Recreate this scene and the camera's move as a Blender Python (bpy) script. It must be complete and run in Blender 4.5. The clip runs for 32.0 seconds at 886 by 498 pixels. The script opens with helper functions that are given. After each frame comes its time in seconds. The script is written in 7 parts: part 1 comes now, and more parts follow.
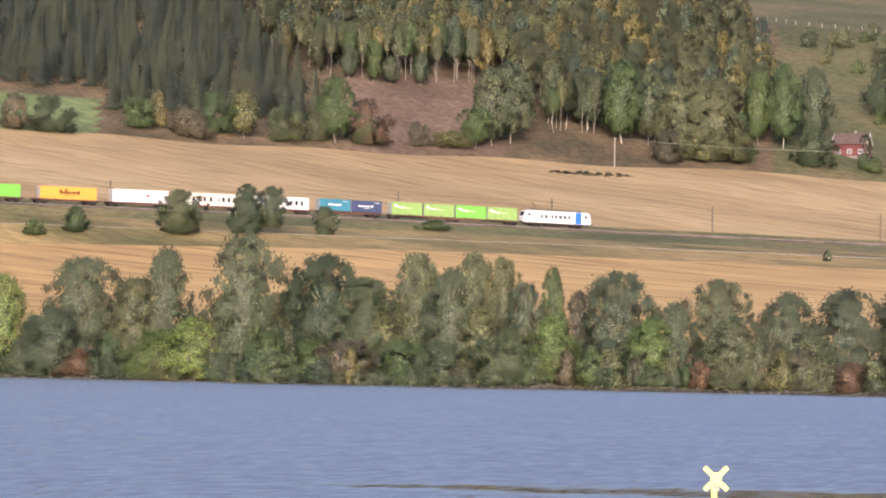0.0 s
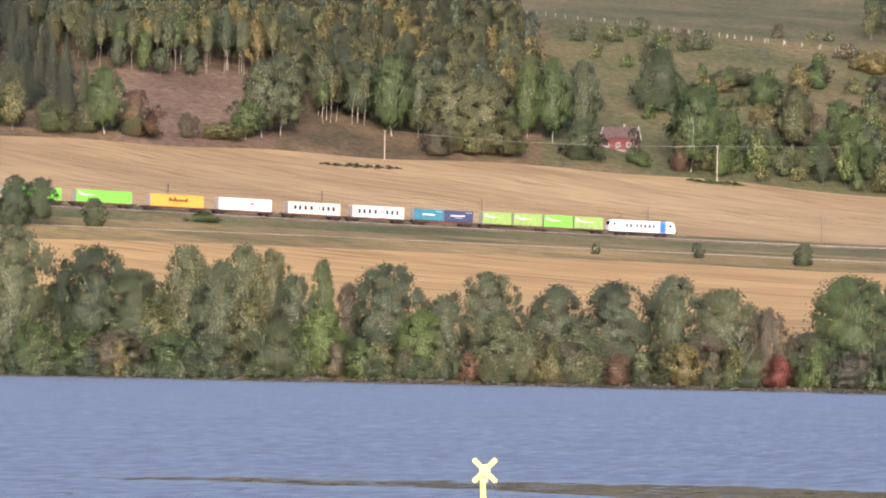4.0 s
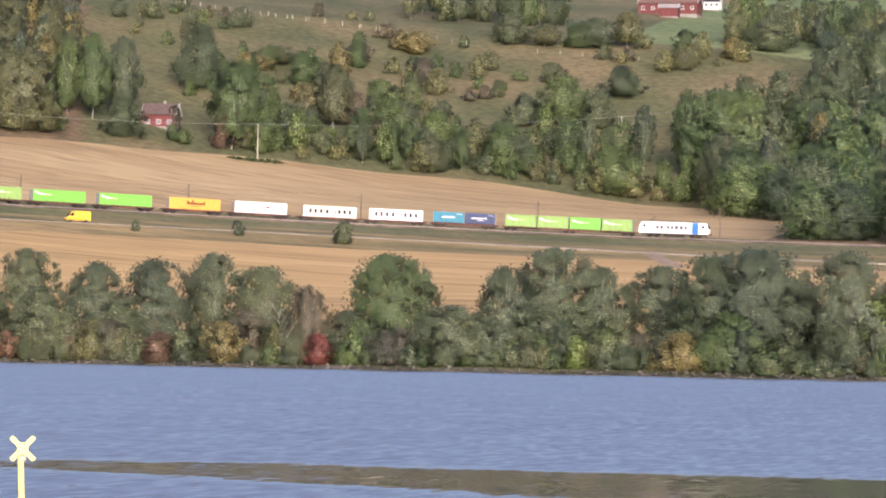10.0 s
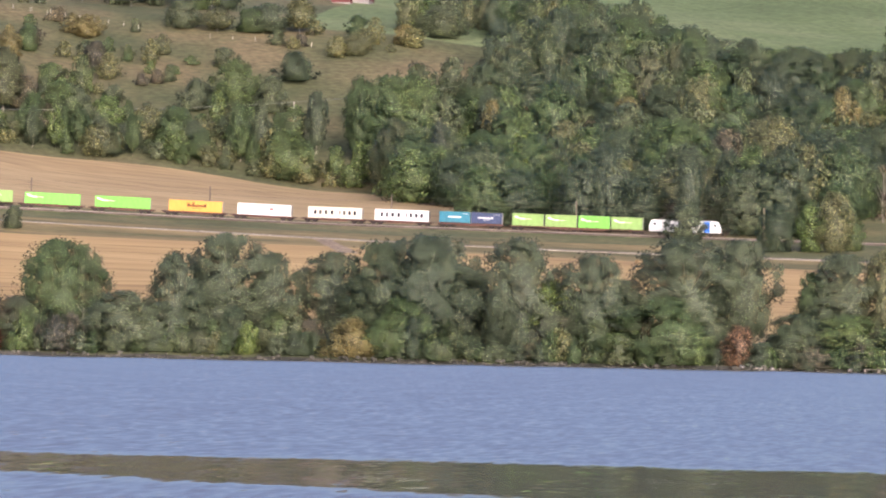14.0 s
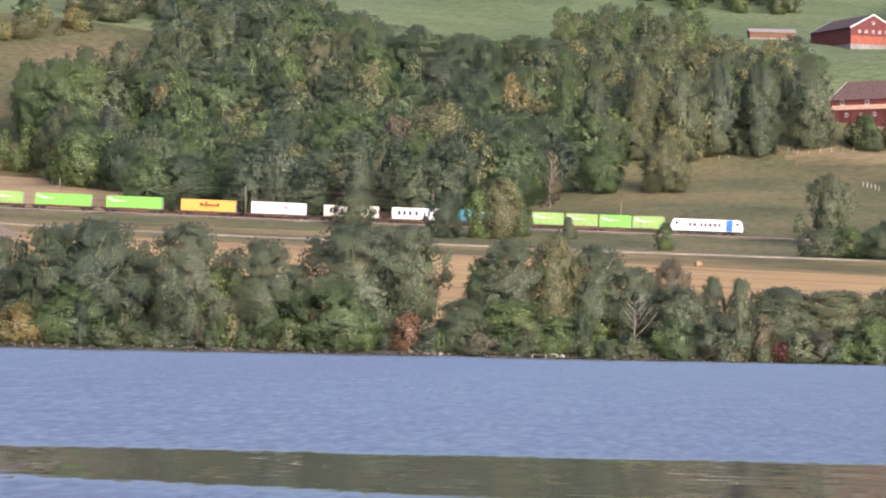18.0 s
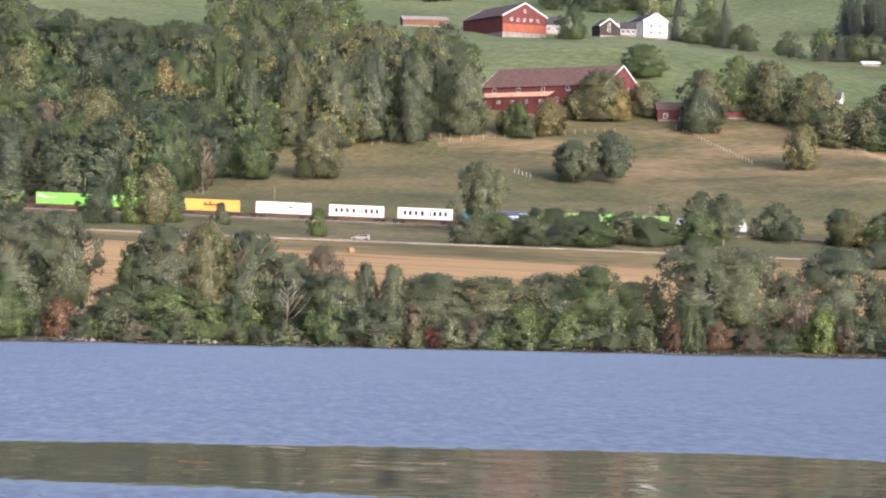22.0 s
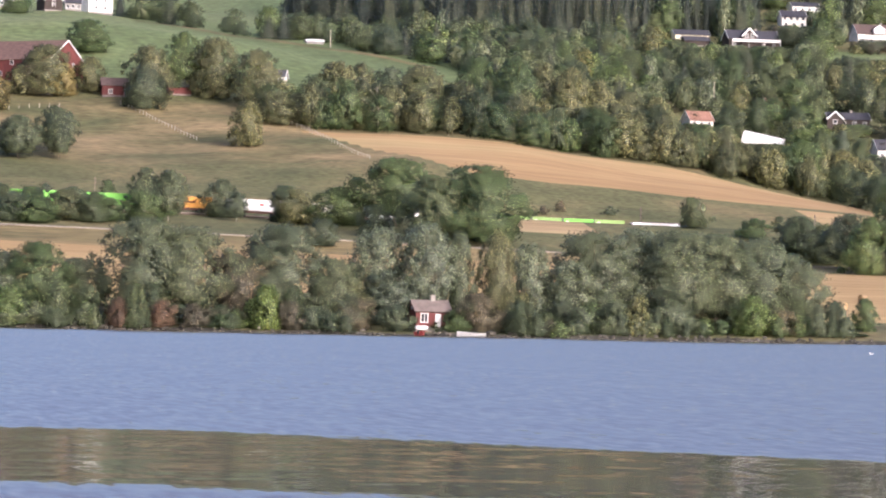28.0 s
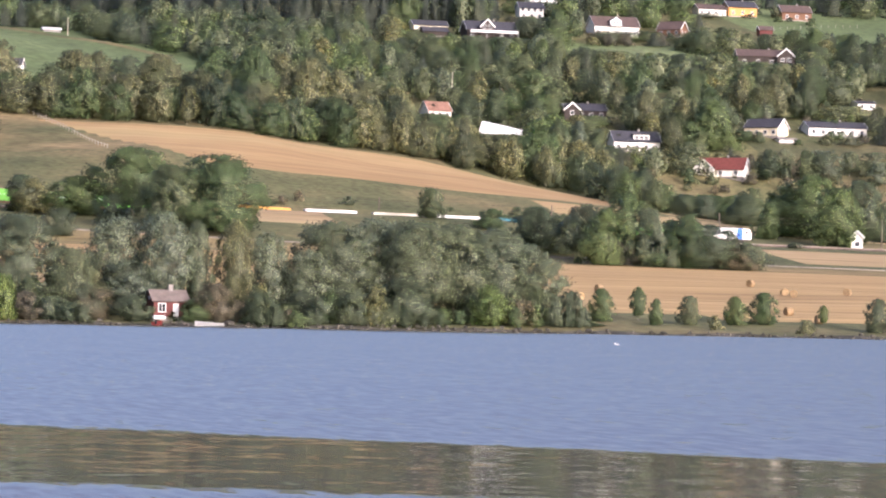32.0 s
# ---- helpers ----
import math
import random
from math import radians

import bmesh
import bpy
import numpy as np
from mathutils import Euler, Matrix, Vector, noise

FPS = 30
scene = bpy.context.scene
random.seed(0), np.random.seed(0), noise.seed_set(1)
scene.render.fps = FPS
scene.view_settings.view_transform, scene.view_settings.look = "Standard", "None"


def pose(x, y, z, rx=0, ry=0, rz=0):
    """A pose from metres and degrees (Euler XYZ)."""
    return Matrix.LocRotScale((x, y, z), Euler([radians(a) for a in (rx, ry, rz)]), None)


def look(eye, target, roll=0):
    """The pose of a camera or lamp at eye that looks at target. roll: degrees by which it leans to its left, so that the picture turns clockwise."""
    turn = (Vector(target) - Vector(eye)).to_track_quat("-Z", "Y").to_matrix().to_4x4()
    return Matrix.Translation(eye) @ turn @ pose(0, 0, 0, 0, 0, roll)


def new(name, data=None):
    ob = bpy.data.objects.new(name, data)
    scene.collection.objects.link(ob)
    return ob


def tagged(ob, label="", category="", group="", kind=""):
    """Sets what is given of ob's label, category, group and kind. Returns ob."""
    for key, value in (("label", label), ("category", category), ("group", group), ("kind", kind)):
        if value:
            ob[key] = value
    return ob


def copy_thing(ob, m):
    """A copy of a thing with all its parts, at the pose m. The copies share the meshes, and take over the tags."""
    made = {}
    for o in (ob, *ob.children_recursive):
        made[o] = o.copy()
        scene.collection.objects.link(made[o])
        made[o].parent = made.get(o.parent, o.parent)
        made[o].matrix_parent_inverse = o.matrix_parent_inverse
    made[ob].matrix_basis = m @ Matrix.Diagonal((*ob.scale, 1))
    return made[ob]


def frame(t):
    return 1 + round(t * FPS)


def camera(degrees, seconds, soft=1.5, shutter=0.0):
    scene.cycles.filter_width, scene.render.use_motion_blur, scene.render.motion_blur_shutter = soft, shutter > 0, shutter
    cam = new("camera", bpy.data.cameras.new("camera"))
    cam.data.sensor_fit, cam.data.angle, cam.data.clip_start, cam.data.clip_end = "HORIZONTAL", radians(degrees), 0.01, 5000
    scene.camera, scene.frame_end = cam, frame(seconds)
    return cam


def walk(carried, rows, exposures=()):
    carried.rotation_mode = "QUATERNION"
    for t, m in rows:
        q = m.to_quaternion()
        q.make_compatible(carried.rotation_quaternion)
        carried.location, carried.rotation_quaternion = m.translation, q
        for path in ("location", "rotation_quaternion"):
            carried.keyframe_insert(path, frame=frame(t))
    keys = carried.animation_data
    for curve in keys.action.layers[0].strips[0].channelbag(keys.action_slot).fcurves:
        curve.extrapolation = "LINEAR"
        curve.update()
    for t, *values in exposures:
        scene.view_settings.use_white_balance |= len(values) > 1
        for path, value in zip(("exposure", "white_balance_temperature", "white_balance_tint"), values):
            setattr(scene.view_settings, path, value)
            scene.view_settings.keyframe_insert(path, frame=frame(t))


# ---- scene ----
# The camera stands on the near shore of a lake and pans to the right after a train.
# World: x runs along the railway, y from the camera across the lake, z up from the water.
cam = camera(14.889, 32.0, soft=2.0)
EYE = 1.9
PAN = [
    (0.0, -26.000, 2.121), (0.5, -25.489, 2.118), (1.0, -25.147, 2.072), (1.5, -24.821, 2.105), (2.0, -24.560, 2.111), (2.5, -23.885, 2.099),
    (3.0, -23.199, 2.084), (3.5, -22.550, 2.074), (4.0, -22.108, 2.069), (4.5, -21.492, 2.066), (6.5, -19.444, 2.018), (7.0, -18.966, 1.999),
    (7.5, -18.236, 1.974), (8.0, -17.504, 1.959), (8.5, -16.717, 1.921), (9.0, -15.856, 1.902), (9.5, -15.040, 1.879), (10.0, -14.339, 1.847),
    (10.5, -13.759, 1.853), (11.0, -13.058, 1.833), (11.5, -12.379, 1.803), (12.0, -11.548, 1.763), (12.5, -10.546, 1.720), (13.0, -9.931, 1.730),
    (13.5, -9.411, 1.732), (15.5, -6.800, 1.661), (16.0, -6.163, 1.666), (16.5, -5.185, 1.639), (17.0, -4.533, 1.625), (17.5, -4.033, 1.604),
    (18.0, -3.203, 1.578), (18.5, -2.502, 1.586), (19.0, -1.842, 1.571), (19.5, -1.064, 1.538), (20.0, -0.395, 1.514), (20.5, 0.464, 1.494),
    (21.0, 1.105, 1.508), (21.5, 1.895, 1.499), (22.0, 2.664, 1.461), (22.5, 3.550, 1.426), (23.0, 4.343, 1.411), (23.5, 5.323, 1.365),
    (24.0, 5.982, 1.376), (24.5, 6.635, 1.374), (26.5, 9.633, 1.331), (27.0, 10.565, 1.288), (27.5, 11.158, 1.286), (28.0, 12.040, 1.251),
    (28.5, 13.035, 1.229), (29.0, 13.868, 1.225), (29.5, 14.740, 1.193), (30.0, 15.105, 1.194), (30.5, 15.402, 1.184), (31.0, 15.708, 1.182),
    (31.5, 16.122, 1.176), (32.0, 16.464, 1.169),
]
walk(cam, [(t, pose(0, 0, EYE, 90 + tilt, 0, -yaw) @ pose(0, 0, 0, 0, 0, 1.184)) for t, yaw, tilt in PAN],
     exposures=[(0.0, 1.41, 6020, 25.5), (21.0, 1.5, 5760, 25.5), (32.0, 1.6, 5780, 27.0)])

# ---- light ----
SUN_ELEV, SUN_SIDE = 17.0, 24.0      # degrees over the horizon; degrees to the right of straight behind the camera
world = bpy.data.worlds.new("sky")
scene.world = world
world.use_nodes = True
wn = world.node_tree
sky = wn.nodes.new("ShaderNodeTexSky")
sky.sky_type, sky.sun_disc = 'NISHITA', False
sky.sun_elevation = radians(SUN_ELEV)
sky.sun_rotation = radians(180 - SUN_SIDE)
sky.air_density, sky.dust_density, sky.ozone_density = 1.0, 8.5, 1.9
wn.links.new(sky.outputs[0], wn.nodes["Background"].inputs[0])
wn.nodes["Background"].inputs[1].default_value = 0.115
sun = new("sun", bpy.data.lights.new("sun", 'SUN'))
sun.data.energy, sun.data.angle, sun.data.color = 1.6, radians(26.0), (1.0, 0.92, 0.80)
sa, se = radians(SUN_SIDE), radians(SUN_ELEV)
sun.matrix_world = look((0, 0, 0), (-math.sin(sa) * math.cos(se), math.cos(sa) * math.cos(se), -math.sin(se)))


# ---- materials ----
def material(name, rough=0.9):
    m = bpy.data.materials.new(name)
    m.use_nodes = True
    b = m.node_tree.nodes["Principled BSDF"]
    b.inputs["Roughness"].default_value = rough
    b.inputs["Specular IOR Level"].default_value = 0.25
    return m, m.node_tree, b


def node(nt, kind, **values):
    n = nt.nodes.new(kind)
    for k, v in values.items():
        n.inputs[k].default_value = v
    return n


def noise_tex(nt, scale, detail=4.0, stretch=(1, 1, 1), world_space=True):
    src = nt.nodes.new("ShaderNodeNewGeometry" if world_space else "ShaderNodeTexCoord")
    mp = nt.nodes.new("ShaderNodeMapping")
    mp.inputs["Scale"].default_value = stretch
    nt.links.new(src.outputs["Position" if world_space else "Object"], mp.inputs[0])
    n = node(nt, "ShaderNodeTexNoise", Scale=scale, Detail=detail)
    nt.links.new(mp.outputs[0], n.inputs["Vector"])
    return n


def ramp(nt, fac, stops):
    r = nt.nodes.new("ShaderNodeValToRGB")
    while len(r.color_ramp.elements) < len(stops):
        r.color_ramp.elements.new(0.5)
    for e, (p, c) in zip(r.color_ramp.elements, stops):
        e.position, e.color = p, (*c, 1)
    nt.links.new(fac, r.inputs[0])
    return r


def mix(nt, fac, a, b, mode='MIX'):
    m = nt.nodes.new("ShaderNodeMix")
    m.data_type, m.blend_type = 'RGBA', mode
    if isinstance(fac, (int, float)):
        m.inputs[0].default_value = fac
    else:
        nt.links.new(fac, m.inputs[0])
    for s, v in ((m.inputs[6], a), (m.inputs[7], b)):
        if isinstance(v, tuple):
            s.default_value = (*v, 1)
        else:
            nt.links.new(v, s)
    return m.outputs[2]


def bump(nt, b, height, strength=0.4, distance=0.1):
    n = node(nt, "ShaderNodeBump", Strength=strength, Distance=distance)
    nt.links.new(height, n.inputs["Height"])
    nt.links.new(n.outputs[0], b.inputs["Normal"])


def earth(name, low, mid, high, big=0.02, small=0.5, stretch=(1, 1, 1), relief=0.5, grain=0.34, rows=0.0):
    """Ground cover: broad patches and a fine grain."""
    m, nt, b = material(name, 0.95)
    n1 = noise_tex(nt, big, 5, stretch)
    n2 = noise_tex(nt, small, 6, stretch)
    c1 = ramp(nt, n1.outputs[0], [(0.35, low), (0.5, mid), (0.66, high)])
    c2 = ramp(nt, n2.outputs[0], [(0.3, (1 - grain,) * 3), (0.7, (1 + grain,) * 3)])
    col = mix(nt, 1.0, c1.outputs[0], c2.outputs[0], 'MULTIPLY')
    if rows:      # tracks of the harvest along the slope
        n3 = noise_tex(nt, 0.35, 5, (0.045, 1, 1))
        c3 = ramp(nt, n3.outputs[0], [(0.36, (1 - rows, 1 - rows * 1.05, 1 - rows * 1.1)), (0.46, (1.0, 1.0, 1.0)), (0.62, (1 + rows * 0.35,) * 3)])
        col = mix(nt, 1.0, col, c3.outputs[0], 'MULTIPLY')
    nt.links.new(col, b.inputs["Base Color"])
    bump(nt, b, n2.outputs[0], relief, 0.5)
    return m


GAIN, DULL = 1.69, 0.1


def leaf(name, dark, light, warm=None):
    """Foliage: each clump and each tree a little different."""
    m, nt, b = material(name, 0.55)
    # gloss raised to lay a greyish veil over the leaves in place of haze
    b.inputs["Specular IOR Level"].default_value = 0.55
    # haze is put into the base colours: greyed by DULL, shifted to blue
    haze_tint = (1.03, 1.0, 1.23)
    dull = lambda c, k: tuple((v * (1 - k) + k * (c[0] * 0.35 + c[1] * 0.5 + c[2] * 0.15)) * q for v, q in zip(c, haze_tint))
    dark = tuple((a * 0.15 + b_ * 0.85) * GAIN for a, b_ in zip(dull(dark, DULL), dull(light, DULL)))
    light, warm = (tuple(v * GAIN for v in dull(c, DULL)) for c in (light, warm or light))
    geo = nt.nodes.new("ShaderNodeNewGeometry")
    obj = nt.nodes.new("ShaderNodeObjectInfo")
    c = ramp(nt, geo.outputs["Random Per Island"], [(0.0, dark), (0.62, light), (1.0, warm)])
    v = ramp(nt, obj.outputs["Random"], [(0.0, (0.84, 0.87, 0.91)), (0.5, (1.0, 1.0, 1.0)), (1.0, (1.17, 1.11, 1.0))])
    stand = noise_tex(nt, 0.085, 2)
    w = ramp(nt, stand.outputs[0], [(0.34, (0.9, 0.92, 0.94)), (0.66, (1.1, 1.08, 1.04))])
    spray = noise_tex(nt, 0.9, 3)
    g = ramp(nt, spray.outputs[0], [(0.34, (0.93, 0.94, 0.95)), (0.66, (1.08, 1.07, 1.05))])
    tint = mix(nt, 1.0, mix(nt, 1.0, v.outputs[0], w.outputs[0], 'MULTIPLY'), g.outputs[0], 'MULTIPLY')
    # each tree of a joined wood has its own tone
    own = nt.nodes.new("ShaderNodeAttribute")
    own.attribute_name = "tone"
    half = node(nt, "ShaderNodeMath")
    half.operation = 'MULTIPLY_ADD'
    half.inputs[1].default_value = half.inputs[2].default_value = 0.5
    nt.links.new(own.outputs["Fac"], half.inputs[0])
    tone = ramp(nt, half.outputs[0], [(0.0, (0.7, 0.75, 0.8)), (0.5, (1.0, 1.0, 1.0)), (1.0, (1.28, 1.22, 1.06))])
    tint = mix(nt, 1.0, tint, tone.outputs[0], 'MULTIPLY')
    nt.links.new(mix(nt, 1.0, c.outputs[0], tint, 'MULTIPLY'), b.inputs["Base Color"])
    # light passes through the leaves
    tr = nt.nodes.new("ShaderNodeBsdfTranslucent")
    nt.links.new(b.inputs["Base Color"].links[0].from_socket, tr.inputs[0])
    ms = nt.nodes.new("ShaderNodeMixShader")
    ms.inputs[0].default_value = 0.52
    nt.links.new(b.outputs[0], ms.inputs[1])
    nt.links.new(tr.outputs[0], ms.inputs[2])
    # a spray of leaves has gaps
    gap = nt.nodes.new("ShaderNodeBsdfTransparent")
    airy = nt.nodes.new("ShaderNodeMixShader")
    airy.inputs[0].default_value = 0.42
    nt.links.new(ms.outputs[0], airy.inputs[1])
    nt.links.new(gap.outputs[0], airy.inputs[2])
    nt.links.new(airy.outputs[0], nt.nodes["Material Output"].inputs[0])
    return m


def plain(name, colour, rough=0.5, metal=0.0, wear=0.12, scale=1.5):
    """Paint or metal with faint dirt."""
    m, nt, b = material(name, rough)
    n = noise_tex(nt, scale, 6, (1, 1, 0.35), False)
    d = tuple(c * (1 - wear * 2) for c in colour)
    c = ramp(nt, n.outputs[0], [(0.32, d), (0.6, colour)])
    nt.links.new(c.outputs[0], b.inputs["Base Color"])
    b.inputs["Metallic"].default_value = metal
    return m


STUBBLE = earth("stubble", (0.265, 0.187, 0.095), (0.312, 0.225, 0.116), (0.346, 0.256, 0.136), 0.03, 0.35, (0.12, 1, 1), 0.15, 0.16, 0.2)
STUBBLE_PALE = earth("pale_stubble", (0.285, 0.187, 0.088), (0.33, 0.23, 0.112), (0.34, 0.27, 0.13), 0.02, 0.3, (0.12, 1, 1), 0.15, 0.14, 0.12)
GRASS = earth("rough_grass", (0.07, 0.078, 0.032), (0.105, 0.106, 0.045), (0.155, 0.13, 0.06), 0.03, 0.5)
DRY_GRASS = earth("dry_grass", (0.062, 0.07, 0.031), (0.092, 0.09, 0.041), (0.138, 0.11, 0.056), 0.022, 0.4)
VERGE = earth("verge_grass", (0.09, 0.085, 0.035), (0.17, 0.135, 0.058), (0.26, 0.19, 0.085), 0.05, 0.6, (0.3, 1, 1))
PASTURE = earth("dry_pasture", (0.076, 0.084, 0.036), (0.135, 0.116, 0.054), (0.225, 0.172, 0.088), 0.04, 0.5, (0.55, 1, 1))
STUBBLE_LOW = earth("golden_stubble", (0.30, 0.197, 0.085), (0.355, 0.24, 0.104), (0.40, 0.275, 0.125), 0.03, 0.35, (0.12, 1, 1), 0.15, 0.16, 0.3)
MEADOW = earth("green_meadow", (0.086, 0.118, 0.046), (0.11, 0.146, 0.058), (0.14, 0.168, 0.074), 0.012, 0.3)
FOREST_FLOOR = earth("forest_floor", (0.06, 0.05, 0.028), (0.10, 0.075, 0.042), (0.15, 0.105, 0.06), 0.05, 0.5)
BRACKEN = earth("brown_bracken", (0.095, 0.065, 0.043), (0.13, 0.09, 0.062), (0.16, 0.112, 0.076), 0.05, 0.5)
SHORE_STONE = earth("shore_stone", (0.035, 0.034, 0.026), (0.055, 0.052, 0.04), (0.10, 0.092, 0.075), 0.2, 1.2)
ASPHALT = earth("asphalt", (0.10, 0.092, 0.085), (0.125, 0.115, 0.105), (0.15, 0.138, 0.125), 0.05, 1.0, relief=0.1)
BALLAST = earth("ballast", (0.05, 0.042, 0.036), (0.085, 0.068, 0.055), (0.12, 0.095, 0.075), 0.1, 2.0)
BARK = plain("bark", (0.12, 0.09, 0.065), 0.9, 0, 0.25)
BARK_PALE = plain("birch_bark", (0.52, 0.46, 0.38), 0.85, 0, 0.2, 2.5)
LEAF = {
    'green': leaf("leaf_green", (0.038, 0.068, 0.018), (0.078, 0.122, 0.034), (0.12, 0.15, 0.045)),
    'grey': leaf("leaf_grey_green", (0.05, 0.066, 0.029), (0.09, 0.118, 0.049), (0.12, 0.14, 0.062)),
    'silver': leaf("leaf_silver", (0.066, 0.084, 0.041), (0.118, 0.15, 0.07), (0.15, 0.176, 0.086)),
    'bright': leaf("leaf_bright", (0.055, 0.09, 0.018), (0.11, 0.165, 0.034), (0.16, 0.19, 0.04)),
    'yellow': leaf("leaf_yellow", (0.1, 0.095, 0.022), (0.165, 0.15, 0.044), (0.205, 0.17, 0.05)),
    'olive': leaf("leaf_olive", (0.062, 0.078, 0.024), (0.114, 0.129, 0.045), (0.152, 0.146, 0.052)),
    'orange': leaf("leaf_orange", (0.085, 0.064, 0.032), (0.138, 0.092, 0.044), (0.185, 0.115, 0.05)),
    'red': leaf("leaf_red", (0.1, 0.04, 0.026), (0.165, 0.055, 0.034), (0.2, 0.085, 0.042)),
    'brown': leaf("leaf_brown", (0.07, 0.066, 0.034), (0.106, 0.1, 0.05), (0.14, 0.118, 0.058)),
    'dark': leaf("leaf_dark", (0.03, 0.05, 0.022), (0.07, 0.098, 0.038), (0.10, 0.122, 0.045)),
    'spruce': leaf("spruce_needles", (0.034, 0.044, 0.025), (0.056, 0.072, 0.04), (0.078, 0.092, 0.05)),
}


# ---- the land: heights over the lake along lines that run beside the railway ----
def line(*pairs):
    xs, zs = [p[0] for p in pairs], [p[1] for p in pairs]
    return lambda x: np.interp(x, xs, zs)


rail_z = line((-800, 60), (-600, 52.3), (-450, 46.2), (-350, 41.4), (-250, 37.0), (-170, 34.1), (-80, 32.0), (0, 30.4), (60, 29.3), (125, 28.4), (210, 25.5), (260, 24.7), (340, 23.6), (450, 22), (800, 18))
road_z = line((-800, 47), (-500, 40), (-339, 34.6), (-279, 32.4), (-216, 30.0), (-130, 26.6), (-90, 25.3), (0, 23.3), (75, 22.0), (140, 20.5), (250, 17.2), (400, 15), (800, 12))
field_low_z = line((-800, 41), (-600, 36), (-486, 33.5), (-371, 32.0), (-312, 30.1), (-247, 27.8), (-207, 26.0), (-150, 24.6), (-44, 21.2), (14, 19.4), (78, 17.2), (140, 16.4), (200, 15.4), (326, 13.8), (500, 12), (800, 9))
field_top_z = line((-900, 100), (-668, 86), (-554, 78.2), (-449, 71.6), (-369, 67.8), (-315, 62.6), (-264, 57.7), (-225, 53.6), (-195, 50.0), (-149, 46.5), (-80, 48), (0, 53), (60, 55), (130, 56), (169, 59.5), (233, 58), (286, 51), (347, 40.3), (397, 32), (443, 27), (560, 28), (800, 30))
mid_z = line((-900, 80), (-554, 64.5), (-369, 54.8), (-264, 48.2), (-195, 42.5), (-149, 40), (-80, 40), (0, 41.5), (100, 41.5), (160, 44), (195, 46.5), (231, 41.9), (269, 39.2), (341, 34.5), (397, 29), (443, 23.8), (560, 21), (800, 20))
farm_z = line((-900, 165), (-500, 140), (-300, 122), (-150, 110), (-40, 100), (56, 103), (127, 106), (204, 97), (300, 89), (380, 87), (450, 90), (600, 93), (800, 93))
high_z = line((-900, 215), (-500, 185), (-223, 162), (0, 147), (120, 142), (200, 138), (350, 152), (500, 160), (800, 160))
slope_z = line((250, 76), (300, 66), (350, 59), (450, 59.5), (600, 60), (800, 60))
crest_z = line((-900, 0), (140, 0), (150, 0.5), (175, 4.0), (205, 4.5), (265, 4.5), (292, 0.5), (800, 0))   # bank in front of the cutting
bank_drop = line((-900, 0.06), (-340, 0.08), (-230, 0.18), (-150, 0.32), (0, 0.34), (100, 0.22), (300, 0.2), (800, 0.2))      # height of the road's gravel edge
SHORE = 480.0


def shore_y(x):
    return SHORE + 2.2 * np.sin(x * 0.021 + 1) + 1.2 * np.sin(x * 0.067) + 0.5 * np.sin(x * 0.23)


# each line: distance from the camera's shore, height
LINES = [
    (lambda x: shore_y(x) - 30, lambda x: -4.0 + 0 * x),
    (lambda x: shore_y(x) - 0.6, lambda x: -0.12 + 0 * x),
    (lambda x: shore_y(x) + 1.5, lambda x: 0.38 + 0.15 * np.sin(x * 0.31)),
    (lambda x: shore_y(x) + 9, lambda x: 0.9 + 0.3 * np.sin(x * 0.05)),
    (lambda x: 516 + 0 * x, lambda x: 1.6 + 0.11 * field_low_z(x)),
    (lambda x: 640 + 0 * x, lambda x: 2.2 + 0.55 * field_low_z(x)),
    (lambda x: 735 + 0 * x, field_low_z),
    (lambda x: 741 + 0 * x, lambda x: field_low_z(x) * 0.75 + road_z(x) * 0.25 - 0.3),
    (lambda x: 762.5 + 0 * x, lambda x: road_z(x) - bank_drop(x) - 0.12),
    (lambda x: 764.4 + 0 * x, lambda x: road_z(x) - bank_drop(x) - 0.05),
    (lambda x: 772 + 0 * x, lambda x: road_z(x)),
    (lambda x: 776 + 0 * x, lambda x: road_z(x) - 0.4),
    (lambda x: 838 + 0 * x, lambda x: rail_z(x) - 1.6 + crest_z(x)),
    (lambda x: 844 + 0 * x, lambda x: rail_z(x) - 1.2 + 0.5 * crest_z(x)),
    (lambda x: 847 + 0 * x, lambda x: rail_z(x) - 0.75),
    (lambda x: 853 + 0 * x, lambda x: rail_z(x) - 0.75),
    (lambda x: 862 + 0 * x, lambda x: rail_z(x) + 0.4),
    (lambda x: 935 + 0 * x, mid_z),
    (lambda x: 1010 + 0 * x, field_top_z),
    (lambda x: 1095 + 0 * x, lambda x: np.where(x < 270, 0.55 * field_top_z(x) + 0.45 * farm_z(x), slope_z(x))),
    (lambda x: 1200 + 0 * x, farm_z),
    (lambda x: 1500 + 0 * x, high_z),
    (lambda x: 2000 + 0 * x, lambda x: high_z(x) + 95),
    (lambda x: 3200 + 0 * x, lambda x: 410 + 30 * np.sin(x * 0.002)),
    (lambda x: 4600 + 0 * x, lambda x: 480 + 0 * x),
]


def roll_of(x, y):
    """Gentle unevenness of the ground away from road and rails."""
    far = np.clip((y - 870) / 120, 0, 1) + np.clip((y - 500) / 60, 0, 1) * np.clip((735 - y) / 60, 0, 1) * 0.35
    return far * (0.9 * np.sin(x * 0.031 + y * 0.013) * np.sin(y * 0.027 + 1.3) + 0.5 * np.sin(x * 0.083 - y * 0.05) * np.cos(y * 0.071))


def ground(x, y):
    """Height of the land at one place."""
    ys = [float(l[0](x)) for l in LINES]
    zs = [float(l[1](x)) for l in LINES]
    return float(np.interp(y, ys, zs) + roll_of(x, y))


